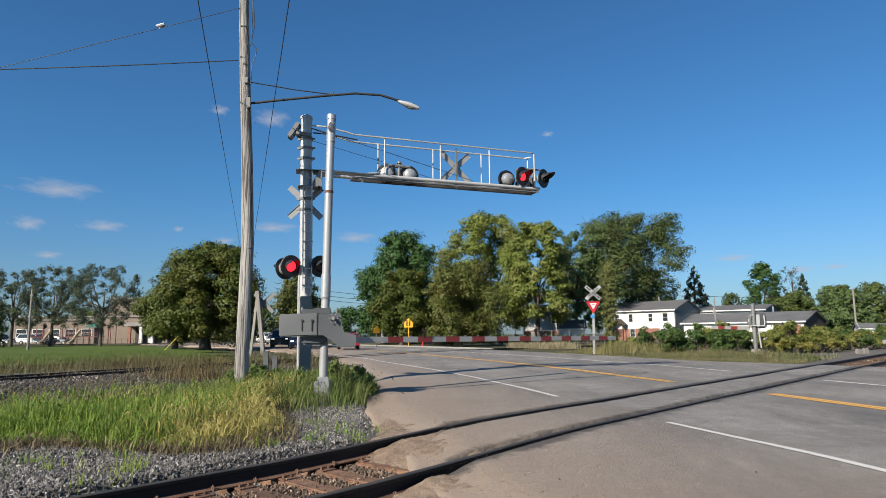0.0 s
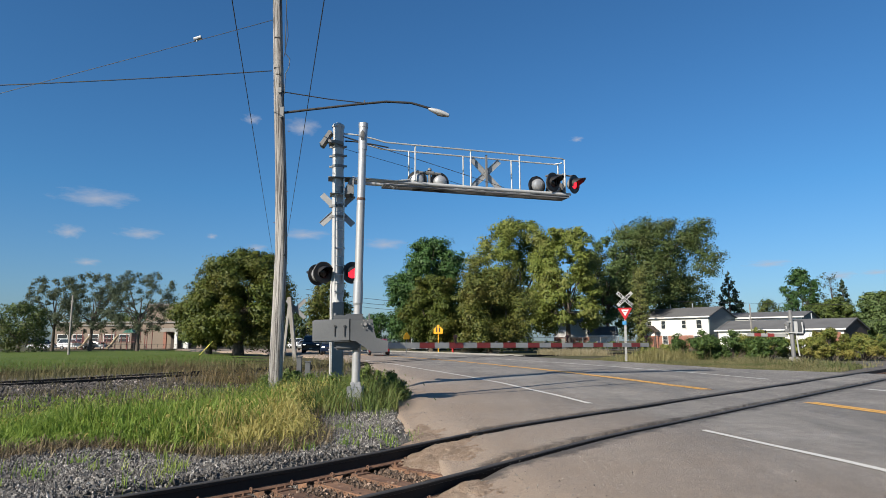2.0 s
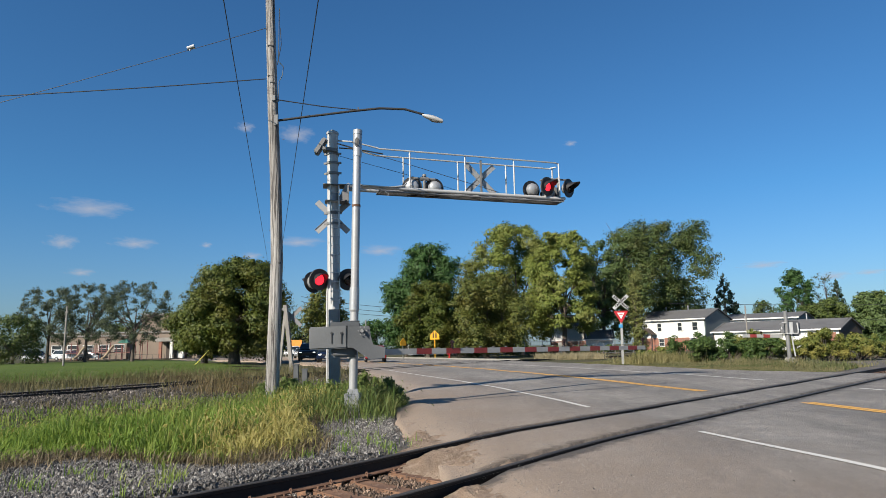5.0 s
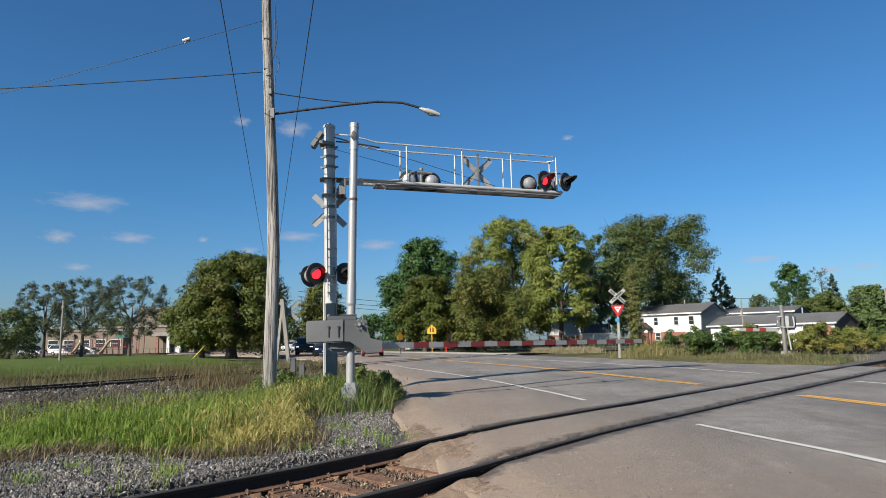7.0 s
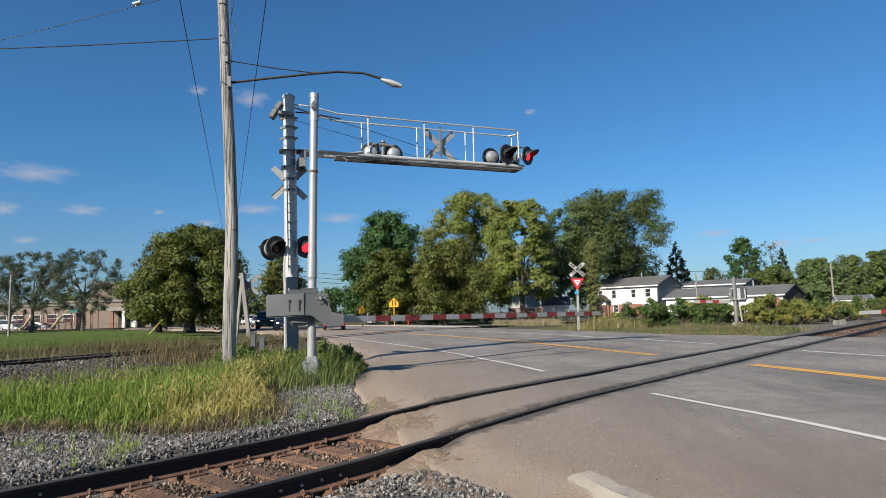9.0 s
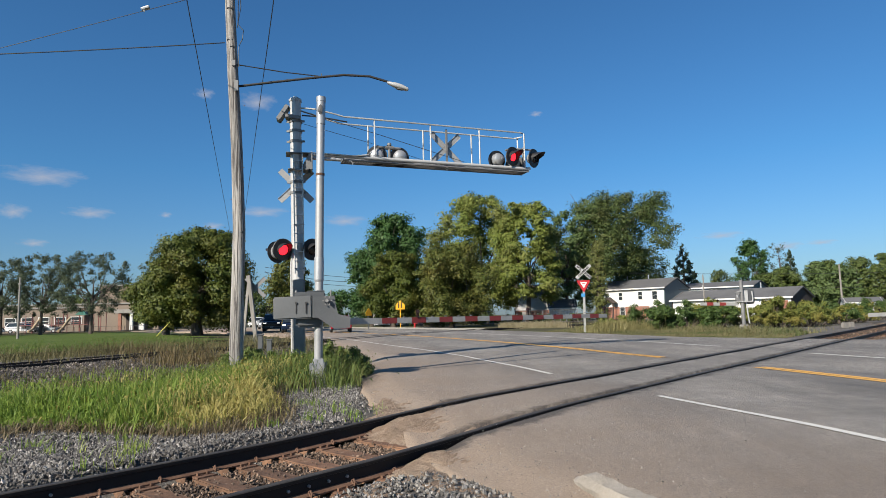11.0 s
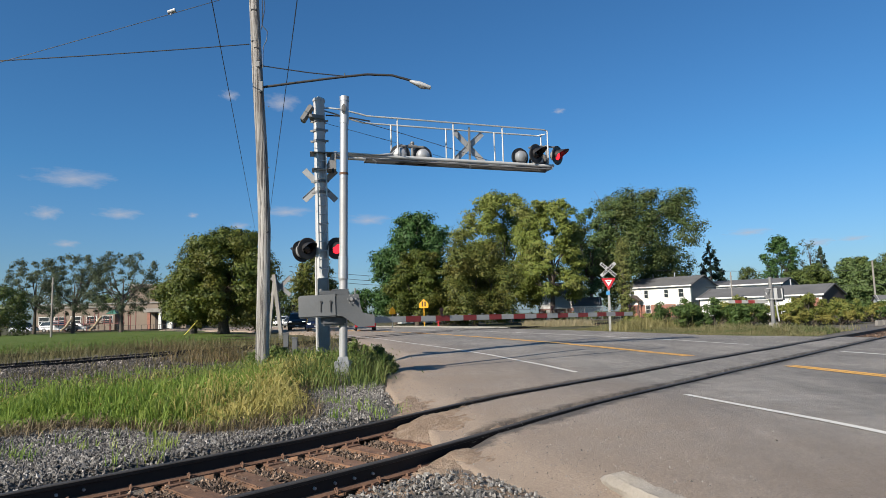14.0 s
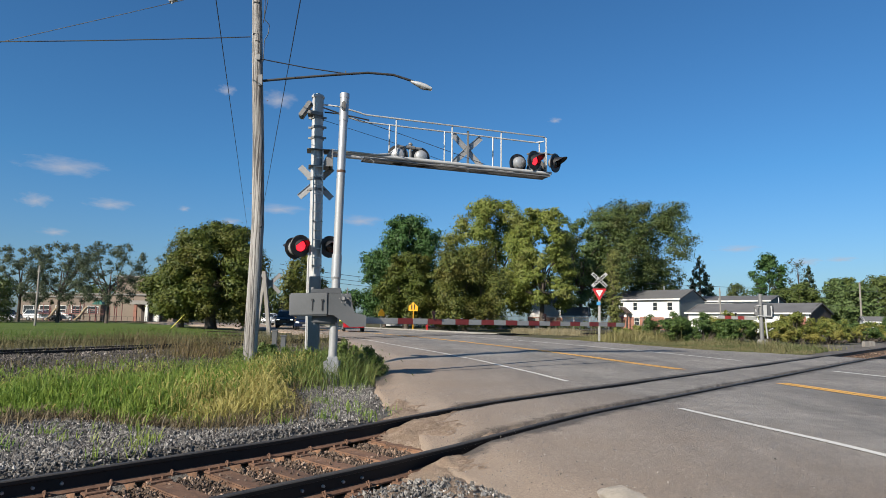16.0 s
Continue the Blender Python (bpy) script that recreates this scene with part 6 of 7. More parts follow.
def build_houses():
    h = gable_house("house", "two-storey white and brick house with a grey shingle roof", pose(31.9, 107, 0, 0, 0, -45), 11.6, 8.4, 5.0, 6.5, "siding", "siding_blue_shaded",
                    base=(2.0, "brick"), windows=[(-4.2, 3.7, 0.75, 1.3), (-1.7, 3.7, 0.75, 1.3), (1.8, 3.7, 0.75, 1.3), (4.3, 3.7, 0.9, 1.3), (-1.4, 1.3, 0.9, 1.3), (4.0, 1.3, 1.1, 1.3)])
    bm = B()
    for sx in (-0.9, 0.9):
        block(bm, (-3.4 + sx, -5.4, 1.4), (0.16, 0.16, 2.8))
    prism(bm, [(-4.6, 2.6), (-3.4, 3.6), (-2.2, 2.6), (-2.5, 2.6), (-3.4, 3.3), (-4.3, 2.6)], -5.6, -4.4)
    part("porch", bm, M["brown"], h, "dark gabled porch")
    bm = B()
    block(bm, (-5.2, -4.4, 1.1), (1.0, 0.1, 2.1))
    part("door", bm, M["white"], h)
    for x, y in ((-3, 0.5), (1.0, 0.3)):
        bm = B()
        tube(bm, (x, y, 6.2), (x, y, 7.2), 0.09, 0.09, 8)
        part("vent_pipe", bm, M["galv"], h)
    gable_house("house", "long low white house under a broad grey roof", pose(46.0, 113, 0, 0, 0, -38), 15.0, 10, 5.0, 5.95, "siding", "siding_blue_shaded", windows=[(-6.5, 4.1, 1.4, 0.7)])
    h = gable_house("house", "low white house wing with a dark brown gable", pose(41.6, 93, 0, 0, 0, -47), 16.5, 7.6, 2.8, 4.1, "siding", "brown",
                    windows=[(-6, 1.6, 1.2, 1.0), (-1, 1.6, 1.2, 1.0), (6.5, 1.6, 1.4, 1.0)])
    bm = B()
    block(bm, (6.4, -3.86, 1.1), (3.0, 0.1, 2.2))
    part("brick_panel", bm, M["brick"], h)
    for x in (-5.5, 3.0):
        bm = B()
        tube(bm, (x, 0.3, 3.8), (x, 0.3, 4.9), 0.09, 0.09, 8)
        part("vent_pipe", bm, M["galv"], h)
    gable_house("house", "white house with a grey roof half hidden by trees", pose(15.5, 118, 0, 0, 0, -8), 7.5, 7.0, 4.6, 6.6, "siding", "siding", base=(1.8, "brick"), windows=[(1.5, 3.6, 0.8, 1.1)])
    gable_house("shed", "small white outbuilding with a grey roof", pose(18.5, 108, 0, 0, 0, -8), 4.0, 4.0, 2.3, 3.6, "siding", "siding")
    gable_house("house", "white frame house behind the maple trees", pose(-9.0, 108, 0, 0, 0, 6), 8.5, 8.0, 2.6, 5.0, "siding", "siding", windows=[(-3, 1.6, 0.8, 1.0), (2, 1.6, 0.8, 1.0)])
    gable_house("shed", "low pale shed among the bushes", pose(66, 104, 0, 0, 0, -20), 5, 3.5, 1.9, 2.6, "siding", "siding")
    # school
    e = thing("school", "low beige school building with a flat roof", "school", "", pose(-69, 124, 0, 0, 0, 8))
    for x, w, d, hh, y in ((0, 27, 14, 4.9, 0), (-6.5, 14, 10, 4.3, -3), (3.5, 5.5, 8, 8.6, 2)):
        bm = B()
        block(bm, (x, y, hh / 2), (w, d, hh))
        part("wall", bm, M["beige"], e, "beige rendered wall")
        bm = B()
        block(bm, (x, y, hh + 0.1), (w + 0.5, d + 0.5, 0.25))
        part("roof", bm, M["concrete"], e)
    for x in (-12, -9.2, -6.4, -3.6, -0.8):
        window(e, x, 2.0, 1.8, 1.4, -8.0)
    bm = B()
    block(bm, (9.0, -8.3, 3.5), (5.4, 3.0, 0.7))
    part("porch_roof", bm, M["concrete"], e, "white entrance canopy")
    # no recess is modelled: a dark panel on the wall carries its shade
    bm = B()
    block(bm, (9.4, -7.1, 1.5), (3.8, 0.3, 2.9))
    part("entrance", bm, M["brown"], e, "dark flat panel standing for the shaded entrance recess")
    for x in (7.2, 9.2, 11.2):
        bm = B()
        block(bm, (x, -9.4, 1.6), (0.5, 0.5, 3.2))
        part("pillar", bm, M["white"] if x > 8 else M["brick"], e)
    bm = B()
    block(bm, (10.2, -7.3, 1.2), (1.1, 0.1, 2.2))
    part("door", bm, M["white"], e)


def build_playground():
    e = thing("playground", "maroon and tan climbing frame with slides and a green roof", "playground", "", pose(-66, 108, 0, 0, 0, 4))
    rng = random.Random(3)
    for k in range(18):
        bm = B()
        x, y = -7 + k * 0.82, rng.uniform(-1.5, 1.5)
        tube(bm, (x, y, 0), (x, y, rng.uniform(2.2, 3.4)), 0.07, 0.07, 8)
        part("post", bm, M["maroon"], e)
    for x in (-5.5, -1.0, 3.0):
        bm = B()
        block(bm, (x, 0, 1.3), (3.0, 2.4, 0.14))
        for dz in (0.35, 0.7):
            block(bm, (x, -1.2, 1.3 + dz), (3.0, 0.06, 0.06))
        part("deck", bm, M["maroon"], e)
    for x in (-3.4, 1.4):
        bm = B()
        pipe(bm, [(x, -1.0, 2.4), (x - 0.2, -1.6, 1.8), (x - 0.5, -2.4, 0.7), (x - 0.7, -3.2, 0.25)], 0.22, 10)
        part("slide", bm, M["tan"], e, "tan plastic slide")
    bm = B()
    lathe(bm, [(1.3, 2.9), (0.7, 3.4), (0.0001, 3.7)], 4, pose(3.0, 0, 0, 0, 0, 45))
    part("canopy", bm, M["green_roof"], e, "green pointed canopy")
    # thin fence along the playground's border
    f = thing("fence", "low dark metal fence before the school", "fence", "", pose(-64, 104, 0, 0, 0, 4))
    for k in range(30):
        bm = B()
        tube(bm, (-12 + k * 1.0, 0, 0), (-12 + k * 1.0, 0, 0.9), 0.03, 0.03, 6)
        part("post", bm, M["black"], f)
    for z in (0.15, 0.88):
        bm = B()
        tube(bm, (-12, 0, z), (17, 0, z), 0.025, 0.025, 6)
        part("rail", bm, M["black"], f)
    # chain-link fence behind the road's bend
    f = thing("fence", "dark chain-link fence in the shade of the trees", "fence", "", pose(6, 84, 0, 0, 0, 8))
    for k in range(13):
        bm = B()
        tube(bm, (-6 + k * 2.4, 0, 0), (-6 + k * 2.4, 0, 1.7), 0.04, 0.04, 6)
        part("post", bm, M["alu_dull"], f)
    for z in (0.1, 0.9, 1.68):
        bm = B()
        tube(bm, (-6, 0, z), (22.8, 0, z), 0.025, 0.025, 6)
        part("rail", bm, M["alu_dull"], f)
    bm = B()
    for k in range(140):
        x = -6 + k * 0.2057
        block(bm, (x, 0, 0.85), (0.012, 0.008, 1.6), (0, 0, 0))
    part("mesh", bm, M["alu_dull"], f)


# ---- vehicles ----
def car(name, label, m, paint, kind="sedan", lights=False):
    """A car that faces -y: shaped body, glass, wheels, lamps and bumpers."""
    e = thing(name, label, "car", "", m)
    tall = kind != "sedan"
    H, L, W = (1.85, 4.9, 1.95) if tall else (1.45, 4.6, 1.8)
    if kind == "sedan":
        side = [(-2.3, 0.35), (-2.28, 0.62), (-2.15, 0.74), (-1.1, 0.92), (-0.35, 1.36), (0.2, 1.45), (0.9, 1.42), (1.7, 0.98), (2.22, 0.92), (2.3, 0.7), (2.3, 0.35)]
        glass = [(-1.0, 0.95), (-0.35, 1.34), (0.2, 1.41), (0.85, 1.38), (1.6, 0.98)]
    else:
        side = [(-2.45, 0.4), (-2.45, 0.85), (-2.3, 1.02), (-1.25, 1.15), (-0.6, 1.75), (0.0, 1.85), (1.9, 1.82), (2.35, 1.1), (2.45, 0.95), (2.45, 0.4)]
        glass = [(-1.15, 1.18), (-0.6, 1.70), (0.0, 1.78), (1.8, 1.75), (2.15, 1.15)]
    bm = B()
    rings = []
    for f, x in ((0.0, -W / 2), (0.06, -W / 2 + 0.06), (0.94, W / 2 - 0.06), (1.0, W / 2)):
        inset = 0.0 if 0 < f < 1 else 1.0
        ring = []
        for y, z in side:
            tum = 0.16 * max(0.0, (z - 0.9) / (H - 0.9)) * (1 if x > 0 else -1)
            ring.append(bm.verts.new((x - tum, y * (1 - 0.015 * inset), z - 0.03 * inset * (z > 0.6))))
        rings.append(ring)
    n = len(side)
    for a, b in zip(rings, rings[1:]):
        for k in range(n):
            bm.faces.new((a[k], a[(k + 1) % n], b[(k + 1) % n], b[k]))
    bm.faces.new(rings[0])
    bm.faces.new(rings[-1][::-1])
    part("body", bm, M[paint], e)
    bm = B()
    for sx in (-1, 1):
        x = sx * (W / 2 + 0.004)
        vs = [bm.verts.new((x - sx * 0.16 * max(0.0, (z - 0.9) / (H - 0.9)), y, z)) for y, z in glass]
        ws = [bm.verts.new((v.co.x - sx * 0.03, v.co.y, v.co.z)) for v in vs]
        bm.faces.new(vs)
        for k in range(len(vs)):
            bm.faces.new((vs[k], vs[(k + 1) % len(vs)], ws[(k + 1) % len(vs)], ws[k]))
    part("side_window", bm, M["pane"], e)
    for i0, i1 in ((0, 1), (len(glass) - 2, len(glass) - 1)):
        bm = B()
        (y0, z0), (y1, z1) = glass[i0], glass[i1]
        dy = -0.05 if i0 == 0 else 0.05
        w0, w1 = W / 2 - 0.12, W / 2 - 0.24
        if i0 != 0:
            w0, w1 = w1, w0
        vs = [bm.verts.new(p) for p in ((-w0, y0 + dy, z0 + 0.04), (w0, y0 + dy, z0 + 0.04), (w1, y1 + dy, z1 + 0.02), (-w1, y1 + dy, z1 + 0.02))]
        ws = [bm.verts.new(v.co - Vector((0, dy, 0.03))) for v in vs]
        bm.faces.new(vs)
        for k in range(4):
            bm.faces.new((vs[k], vs[(k + 1) % 4], ws[(k + 1) % 4], ws[k]))
        part("windscreen", bm, M["pane"], e)
    for sx in (-1, 1):
        for y in (-1.4, 1.4):
            bm = B()
            x = sx * (W / 2 - 0.08)
            lathe(bm, [(0.2, -0.1), (0.31, -0.11), (0.335, -0.07), (0.335, 0.07), (0.31, 0.11), (0.2, 0.1)], 18, pose(x, y, 0.335, 0, 90, 0))
            wheel = part("wheel", bm, M["tyre"], e)
            bm = B()
            lathe(bm, [(0.0001, 0.05), (0.08, 0.06), (0.17, 0.04), (0.205, 0.09), (0.205, -0.09), (0.0001, -0.05)], 14, pose(x + sx * 0.02, y, 0.335, 0, 90 * sx, 0))
            part("rim", bm, M["alu"], wheel)
        bm = B()
        zf = 0.72 if not tall else 0.88
        block(bm, (sx * (W / 2 - 0.28), -L / 2 + 0.03, zf), (0.30, 0.08, 0.11), (0, 0, 0), 0.02)
        part("headlight", bm, M["headlight"] if lights else M["pane"], e)
        bm = B()
        block(bm, (sx * (W / 2 - 0.22), L / 2 - 0.03, zf + 0.12), (0.34, 0.08, 0.16), (0, 0, 0), 0.02)
        part("tail_light", bm, M["red_sign"], e)
        bm = B()
        block(bm, (sx * (W / 2 + 0.08), -0.75, 1.05 if not tall else 1.25), (0.2, 0.12, 0.14), (0, 0, 0), 0.03)
        part("mirror", bm, M[paint], e)
    for y, z in ((-L / 2, 0.45), (L / 2, 0.48)):
        bm = B()
        block(bm, (0, y, z), (W - 0.1, 0.14, 0.24), (0, 0, 0), 0.04)
        part("bumper", bm, M["black"] if tall else M[paint], e)
    bm = B()
    block(bm, (0, -L / 2 + 0.02, 0.66 if not tall else 0.85), (W - 1.05, 0.08, 0.13), (0, 0, 0), 0.02)
    part("grille", bm, M["black"], e)
    bm = B()
    block(bm, (0, -L / 2 - 0.08, 0.48), (0.3, 0.01, 0.12))
    part("plate", bm, M["stripe_white"], e, "plain pale plate")
    return e


def truck(name, label, m, cab, box_mat, L=7.0):
    e = thing(name, label, "truck", "", m)
    bm = B()
    prism(bm, [(-2.0, 0.5), (-2.0, 1.3), (-1.6, 1.45), (-1.15, 2.3), (0.2, 2.35), (0.2, 0.5)], -1.0, 1.0, pose(0, -1.6, 0, 0, 0, 90))
    part("cab", bm, M[cab], e)
    bm = B()
    prism(bm, [(-1.62, 1.5), (-1.2, 2.22), (-1.24, 2.24), (-1.68, 1.5)], -0.85, 0.85, pose(0, -1.6, 0, 0, 0, 90))
    part("windscreen", bm, M["pane"], e)
    bm = B()
    block(bm, (0, L / 2 - 1.2, 1.9), (2.3, L - 2.2, 2.5), (0, 0, 0), 0.05)
    part("cargo_box", bm, M[box_mat], e)
    for sx in (-0.9, 0.9):
        for y in (-2.7, 2.6):
            bm = B()
            lathe(bm, [(0.22, -0.12), (0.42, -0.13), (0.45, -0.08), (0.45, 0.08), (0.42, 0.13), (0.22, 0.12), (0.0001, 0.1)], 16, pose(sx, y, 0.45, 0, 90, 0))
            part("wheel", bm, M["tyre"], e)
        bm = B()
        block(bm, (sx * 0.8, -3.6, 0.85), (0.3, 0.06, 0.18), (0, 0, 0), 0.02)
        part("headlight", bm, M["headlight"], e)
    return e


def build_vehicles():
    car("car", "red car waiting behind the lowered gate", pose(-10.1, 57.5, 0.03, 0, 0, 12), "car_red", "sedan")
    car("car", "dark blue car waiting with its headlights on", pose(-15.0, 60, 0.03, 0, 0, 10), "car_blue", "sedan", True)
    car("car", "black car waiting in the queue with headlights on", pose(-19.4, 69, 0.03, 0, 0, 12), "car_black", "suv", True)
    truck("box_truck", "black truck with a dark box in the queue", pose(-24.0, 86, 0.0, 0, 0, 14), "car_black", "car_black")
    car("car", "silver car farther back in the queue", pose(-27.0, 92, 0.0, 0, 0, 14), "car_grey", "sedan", True)
    car("car", "white car on the far street", pose(-36.0, 118, 0.0, 0, 0, 40), "car_white", "suv")
    for x, y, p, k, r in ((-77.5, 106, "car_white", "sedan", 80), (-73.2, 108, "car_white", "suv", 95), (-80.5, 110, "car_black", "suv", 85), (-70.0, 110, "car_grey", "sedan", 90)):
        car("car", "parked %s car before the school" % p[4:], pose(x, y, 0.02, 0, 0, r), p, k)
    car("car", "white car parked behind the bend", pose(-1.8, 90, 0.02, 0, 0, 90), "car_white", "sedan")
    return truck("box_truck", "orange truck passing on the far street", pose(-60, 120, 0.0, 0, 0, -80), "guy", "orange")


M["orange"] = surface("orange_truck_paint", (0.62, 0.22, 0.02), (0.7, 0.27, 0.03), 0.4, 0, 1, 20, 0.03)


# ---- plants round the place ----
def build_plants():
    tree(-24.9, 62, 10.4, 11.4, "maple", "broad maple with dense green and rusty leaves", 1, 0.125, 90000, 0.55, 0.15, 64, 0.155, shift=(0.5, 0))
    tree(-28.6, 63.5, 7.6, 7.2, "maple", "lower maple crowding the broad one", 31, 0.125, 40000, 0.35, 0.15, 40, 0.17)
    tree(-20.6, 80, 9.3, 6.6, "maple_red", "small maple turning orange behind the pole", 2, 0.150, 10000, 0.25, 0.22, 30, 0.185)
    for x, y, h, w, s in ((-56.5, 87, 11.2, 9.6, 3), (-49.0, 86, 11.2, 10.2, 4), (-62.8, 88, 10.8, 9.0, 5), (-44.0, 100, 13.0, 10.5, 6)):
        tree(x, y, h, w, "locust", "open honey locust with feathery pale leaves", s, 0.10, 15000, 0.24, 0.24, 85, 0.085, shape="vase")
    tree(-61.0, 79, 6.5, 9.5, "dark", "dark low tree behind the thin pole", 20, 0.150, 7600, 0.2, 0.12, 30, 0.185)
    # the group across the road
    tree(-8.6, 92, 16.2, 13.5, "green", "tall dark green tree with a rounded crown", 7, 0.18, 52000, 0.4, 0.12, 51, 0.160)
    tree(-6.8, 74, 9.0, 8.0, "maple", "round olive-green maple beside the school sign", 8, 0.12, 42000, 0.28, 0.12, 42, 0.168)
    tree(-0.1, 74, 9.7, 12.2, "maple_red", "broad maple turning red at its crown", 9, 0.12, 56000, 0.35, 0.08, 51, 0.160)
    tree(4.6, 101, 20.6, 18.5, "olive", "tall feathery olive-green tree", 10, 0.165, 64000, 0.4, 0.16, 66, 0.118)
    tree(11.4, 96, 18.4, 13.0, "olive", "tall yellow-green tree with thin foliage", 11, 0.165, 48000, 0.4, 0.20, 57, 0.126)
    tree(19.3, 108, 19.0, 10.5, "wood_green", "open green tree with visible limbs", 12, 0.165, 20000, 0.35, 0.2, 39, 0.143, shape="vase")
    tree(25.9, 113, 22.2, 24.0, "dark", "large dark tree with rusty top leaves", 13, 0.18, 62000, 0.6, 0.32, 70, 0.125, shape="spread", shift=(5.0, 0))
    tree(19.4, 84, 10.8, 3.0, "ivy", "ivy-covered trunk beside the crossbuck", 14, 0.102, 8400, 0.3, 0.03, 27, 0.336, name="ivy_trunk", shape="column")
    tree(-14.0, 112, 11, 11, "green", "green tree at the end of the street", 15, 0.204, 10000, 0.3, 0.1, 36, 0.168)
    tree(-12.6, 100, 9.0, 5.5, "dark", "brownish tree behind the gate", 16, 0.163, 8000, 0.25, 0.15, 30, 0.185)
    spruce(45.8, 126, 14.6, 10.5, 5, "dark pointed spruce behind the roof")
    tree(38.0, 128, 14.0, 14, "dark", "dark tree behind the white house", 17, 0.204, 10000, 0.35, 0.12, 39, 0.168)
    tree(30.0, 130, 15.0, 12, "dark", "dark tree behind the white house", 18, 0.204, 10000, 0.35, 0.12, 39, 0.168)
    tree(70.4, 150, 17.6, 10.5, "green", "tall dark tree beyond the low roofs", 19, 0.218, 13000, 0.4, 0.15, 45, 0.151)
    tree(77.5, 152, 17.0, 8.5, "locust", "thin half-bare tree beyond the roofs", 21, 0.170, 1800, 0.3, 0.15, 33, 0.134, shape="vase")
    spruce(80.5, 152, 15.2, 8.0, 8, "dark spruce at the edge of the woods")
    tree(65.5, 156, 11.0, 9.0, "dark", "low dark tree behind the ridge", 22, 0.204, 5200, 0.3, 0.12, 27, 0.185)
    rng = random.Random(8)
    for k in range(36):
        x = 66 + k * 3.0 + rng.uniform(-1.5, 1.5)
        y = 124 + 0.12 * (x - 70) + rng.uniform(-6, 10)
        tree(x, y, rng.uniform(8.6, 10.4) + 0.10 * min(x - 67, 40), rng.uniform(7, 10), rng.choice(["wood_far", "wood_far", "wood_far", "wood_green"]), "leafy tree at the edge of the woods", 40 + k, 0.21, 14000, 0.3, 0.06, 33, 0.185)
    for k in range(16):
        x = -92 + k * 6.5
        tree(x, 150 + rng.uniform(-4, 8), rng.uniform(6, 9), rng.uniform(8, 11), rng.choice(["dark", "green", "wood_far"]), "distant tree behind the school grounds", 80 + k, 0.272, 3400, 0.3, 0.08, 27, 0.202)
    # bushes beside the far verge
    for x, y, w, h, mt, s in ((13.4, 43.5, 3.6, 2.9, "bush", 1), (15.9, 44.0, 4.0, 2.4, "bush", 2), (17.9, 43.5, 3.6, 2.3, "bush", 3), (20.2, 44, 4.0, 2.5, "bush_yellow", 4), (22.4, 44.5, 4.6, 2.6, "bush_yellow", 5),
                              (24.6, 45, 4.0, 2.3, "bush_yellow", 6), (27.0, 48, 5.0, 2.7, "bush_yellow", 7), (30.0, 50, 5.5, 2.0, "bush", 8), (33.0, 53, 6.0, 2.1, "bush_yellow", 9), (36.5, 57, 6.5, 2.5, "bush", 10),
                              (18.8, 47.0, 3.4, 2.7, "bush_yellow", 12), (41, 62, 8, 2.8, "bush_yellow", 13), (47, 68, 9, 3.0, "bush", 14), (11.3, 45.0, 3.0, 1.5, "bush_yellow", 15)):
        bush(x, y, w, h, mt, "leafy green shrub on the railway verge" if mt == "bush" else "yellowing shrub on the railway verge", s, 12000 if y < 48 else 7000, 0.06, 0.6)
    for x, y, w, h, s in ((-2.25, 14.3, 1.1, 0.85, 31), (-2.9, 15.2, 1.4, 0.95, 32), (-3.7, 14.6, 1.3, 0.8, 33), (-4.7, 15.9, 1.5, 0.85, 34), (-5.6, 17.6, 1.8, 0.8, 35)):
        bush(x, y, w, h, "weed", "leafy roadside weeds at the foot of the signal", s, 3600, 0.032)
    for x, y, w, h, s in ((4.5, 88, 6, 2.0, 41), (9.0, 87, 6, 2.0, 42), (13.0, 88, 5, 1.7, 43), (17.0, 89, 5, 1.5, 44), (-3.5, 86, 6, 2.0, 45)):
        bush(x, y, w, h, "dark", "dark undergrowth behind the fence", s, 2600, 0.14)
    # timber poles in the distance
    for x, y, h, mt in ((67.8, 112, 8.6, "post_wood"), (77, 122, 8.2, "post_wood"), (34.6, 88, 6.0, "post_wood"), (-42.5, 62, 6.0, "post_wood")):
        e = thing("utility_pole", "distant slender pole beside the trees", "utility pole", "", pose(x, y, 0))
        bm = B()
        tube(bm, (0, 0, -0.2), (0, 0, h), 0.18 if h > 7 else 0.11, 0.13 if h > 7 else 0.08, 8)
        part("pole", bm, M[mt], e)
        bm = B()
        block(bm, (0, 0, h - 0.6), (1.2 if h > 9 else 0.3, 0.12, 0.14))
        part("crossarm", bm, M["post_wood"], e)
    bm = B()
    tube(bm, (-27.2, 58, -0.2), (-26.0, 58.5, 1.3), 0.035, 0.035, 8)
    tagged(part("guy_guard", bm, M["guy"]), "slanting yellow guard on a guy wire in the lawn", "guy guard")


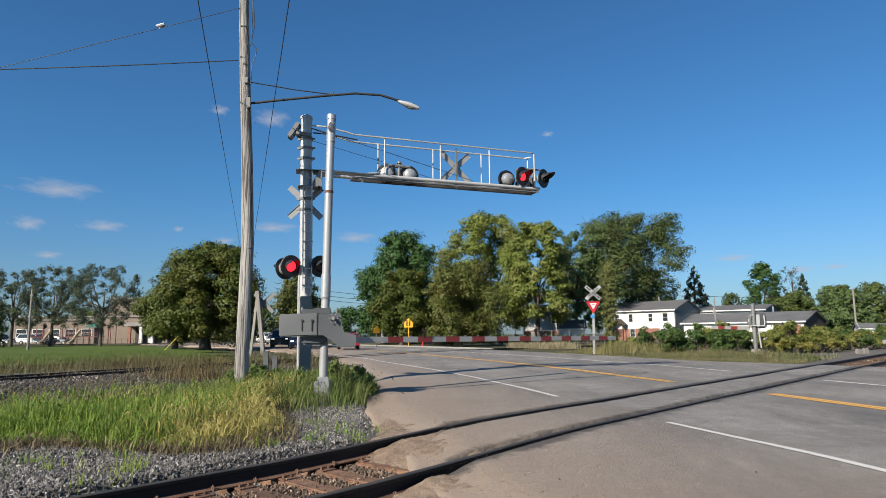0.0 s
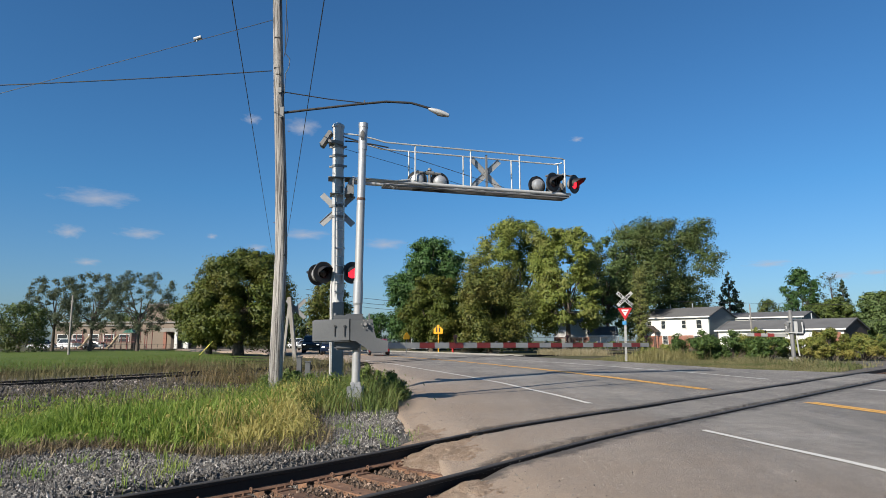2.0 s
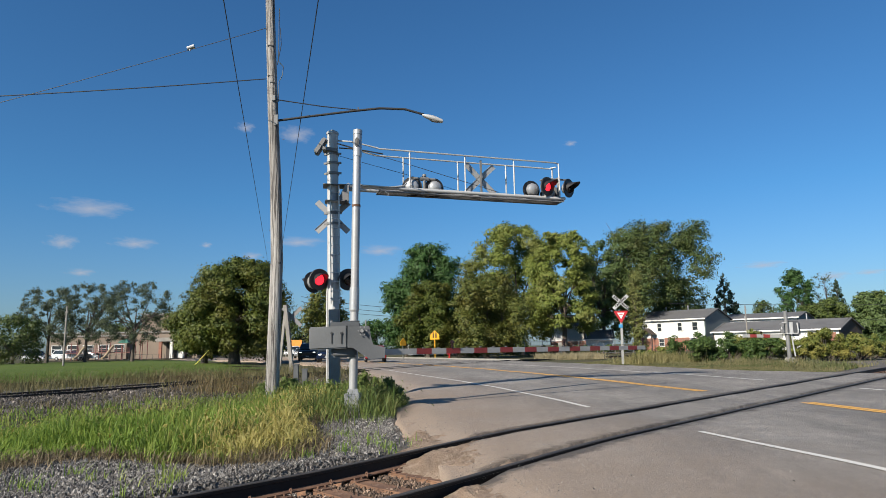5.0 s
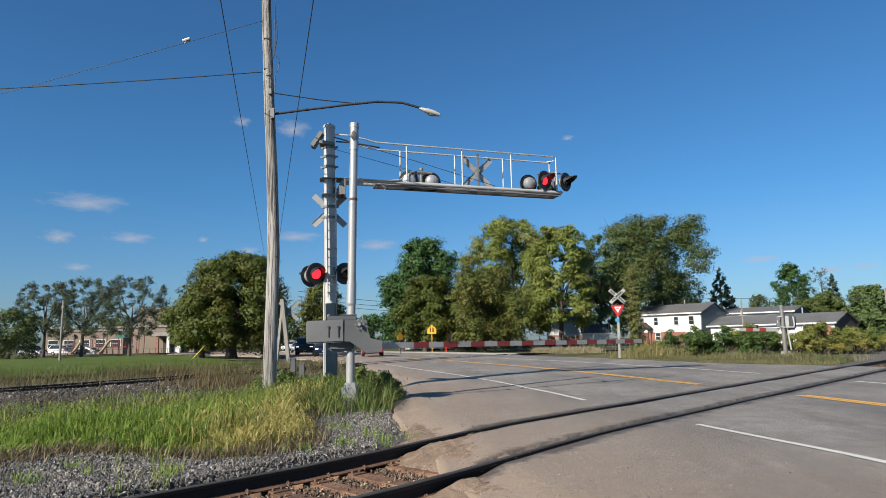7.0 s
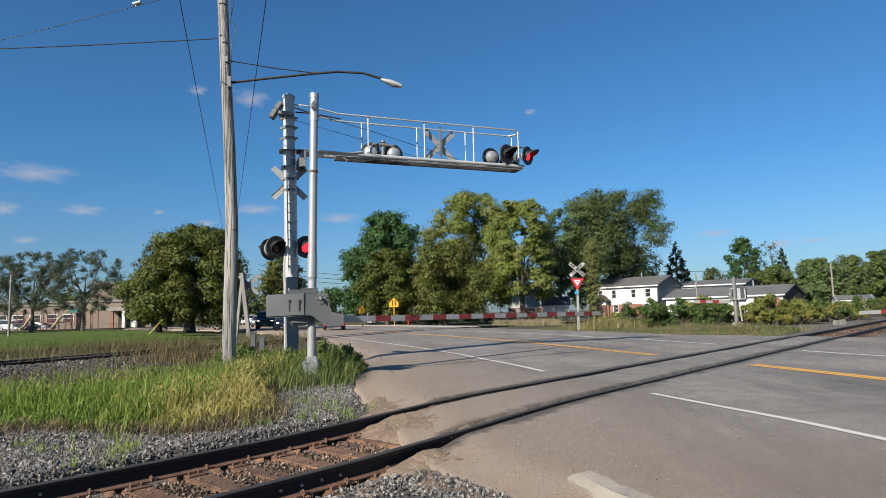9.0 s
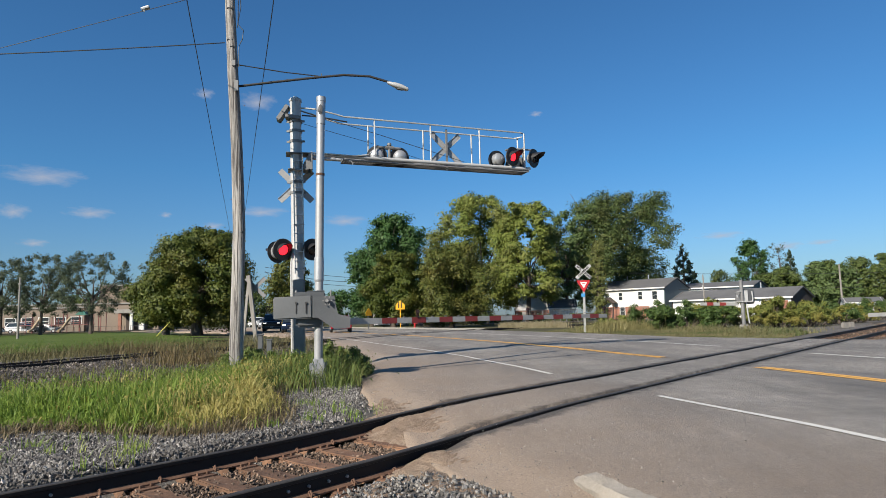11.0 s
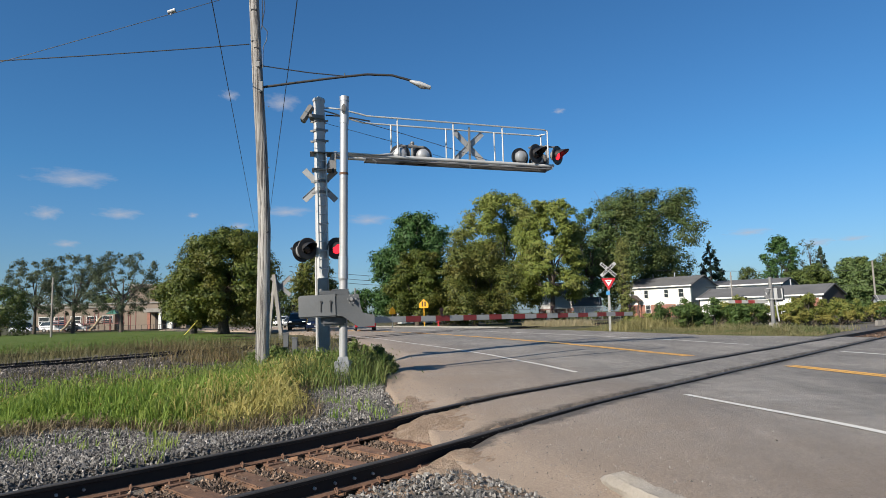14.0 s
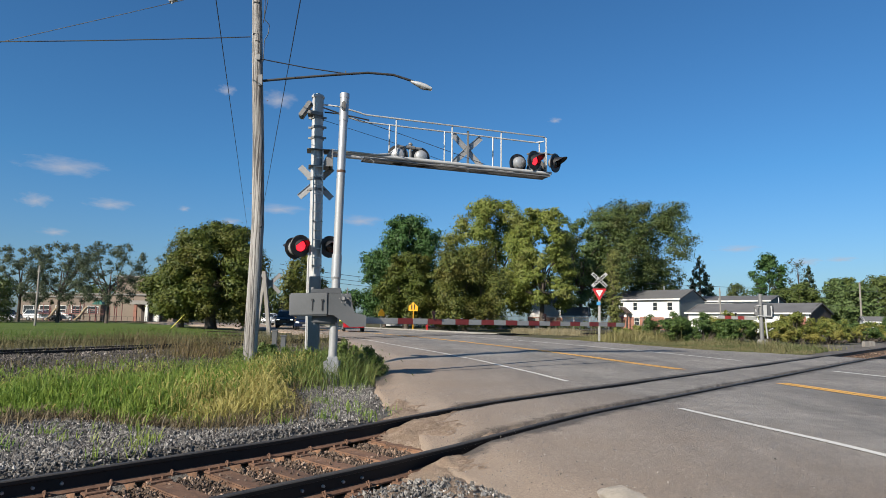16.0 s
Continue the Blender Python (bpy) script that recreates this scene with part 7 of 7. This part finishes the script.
# ---- clouds ----
def cloud_material():
    m, nt, bs, tc = nodes_of("thin_cloud")
    v = tc.outputs["Object"]
    n = noise_tex(nt, v, 1.7, 7, 0.6)
    ln = nt.nodes.new("ShaderNodeVectorMath")
    ln.operation = "LENGTH"
    nt.links.new(v, ln.inputs[0])
    fall = math_node(nt, "SUBTRACT", 1.0, ln.outputs["Value"], True)
    a = math_node(nt, "MULTIPLY", math_node(nt, "SUBTRACT", math_node(nt, "ADD", math_node(nt, "MULTIPLY", fall, 0.75), n), 0.74, True), 1.15, True)
    em = nt.nodes.new("ShaderNodeEmission")
    em.inputs[0].default_value = (0.72, 0.74, 0.84, 1)
    em.inputs[1].default_value = 0.38
    tr = nt.nodes.new("ShaderNodeBsdfTransparent")
    mx = nt.nodes.new("ShaderNodeMixShader")
    nt.links.new(a, mx.inputs[0])
    nt.links.new(tr.outputs[0], mx.inputs[1])
    nt.links.new(em.outputs[0], mx.inputs[2])
    nt.links.new(mx.outputs[0], nt.nodes["Material Output"].inputs[0])
    return m


def build_clouds():
    mat = cloud_material()
    me = None
    # azimuth and height in degrees, half width, half height
    for az, el, w, h in ((-33.2, 11.4, 4.1, 1.2), (-35.0, 8.6, 1.6, 0.9), (-29.9, 8.8, 2.4, 0.75), (-24.4, 8.9, 0.66, 0.4), (-16.7, 9.4, 3.2, 0.75), (-9.5, 8.7, 2.8, 0.8), (-17.1, 18.7, 2.2, 1.2), (-21.5, 19.0, 1.1, 0.7), (27.7, 4.9, 1.7, 0.55), (23.0, 6.1, 2.4, 0.5), (30.1, 5.0, 1.6, 0.34), (8.1, 17.6, 0.8, 0.4), (-20.7, 8.1, 1.3, 0.5), (-33.6, 6.3, 1.4, 0.5)):
        d = 2400.0
        q = Vector((math.sin(radians(az)) * math.cos(radians(el)), math.cos(radians(az)) * math.cos(radians(el)), math.sin(radians(el)))) * d
        if me is None:
            bm = B()
            bmesh.ops.create_grid(bm, x_segments=10, y_segments=6, size=1.0)
            for vv in bm.verts:
                vv.co.z = -0.05 * (vv.co.x ** 2 + vv.co.y ** 2)
            ob = part("cloud", bm, mat)
            me = ob.data
        else:
            ob = new("cloud", me)
        ob.matrix_world = look(q, (0, 0, 0)) @ Matrix.Diagonal((d * math.tan(radians(w)), d * math.tan(radians(h)), 60, 1))
        ob.visible_shadow = False
        tagged(ob, "small pale cloud low in the blue sky", "cloud", "clouds", "structure")


build_ground()
build_road()
build_lawn()
build_main_track()
build_second_track()
build_mast()
build_gate()
build_far_gates()
build_signs()
build_pole()
build_wires()
build_houses()
build_playground()
ORANGE = build_vehicles()
build_plants()
build_dirt()
build_grass()
build_clouds()
build_ballast()

# ---- what moves ----
# seconds at which the lit lens changes: to the second of each pair, and back to the first
TO_SECOND = (0.35, 1.56, 2.76, 3.93, 5.17, 6.38, 7.59, 8.80, 10.0, 11.2, 12.42, 13.62, 14.8)
TO_FIRST = (0.94, 2.15, 3.35, 4.55, 5.75, 6.94, 8.12, 9.35, 10.55, 11.75, 12.97, 14.2, 15.4)


def motions():
    for lens, m, first in FLASHERS:
        a = 0.0 if first else 180.0
        rows = [(0.0, m @ pose(0, 0, 0, 0, 0, a))]
        for t in sorted(TO_SECOND + TO_FIRST):
            k = frame(t)
            for j in range(4):
                rows.append(((k - 2 + j) / FPS, m @ pose(0, 0, 0, 0, 0, a + 60 * j)))
            a += 180.0
        rows.append((16.0, m @ pose(0, 0, 0, 0, 0, a)))
        walk(lens, rows)
    walk(ORANGE, [(0.0, pose(-75, 121, 0.0, 0, 0, 80)), (4.0, pose(-42.5, 127, 0.0, 0, 0, 80)), (6.3, pose(-28.2, 129.7, 0.0, 0, 0, 80)), (7.0, pose(-27.0, 129.9, 0.0, 0, 0, 80)), (16.0, pose(-26.6, 130, 0.0, 0, 0, 80))])


motions()
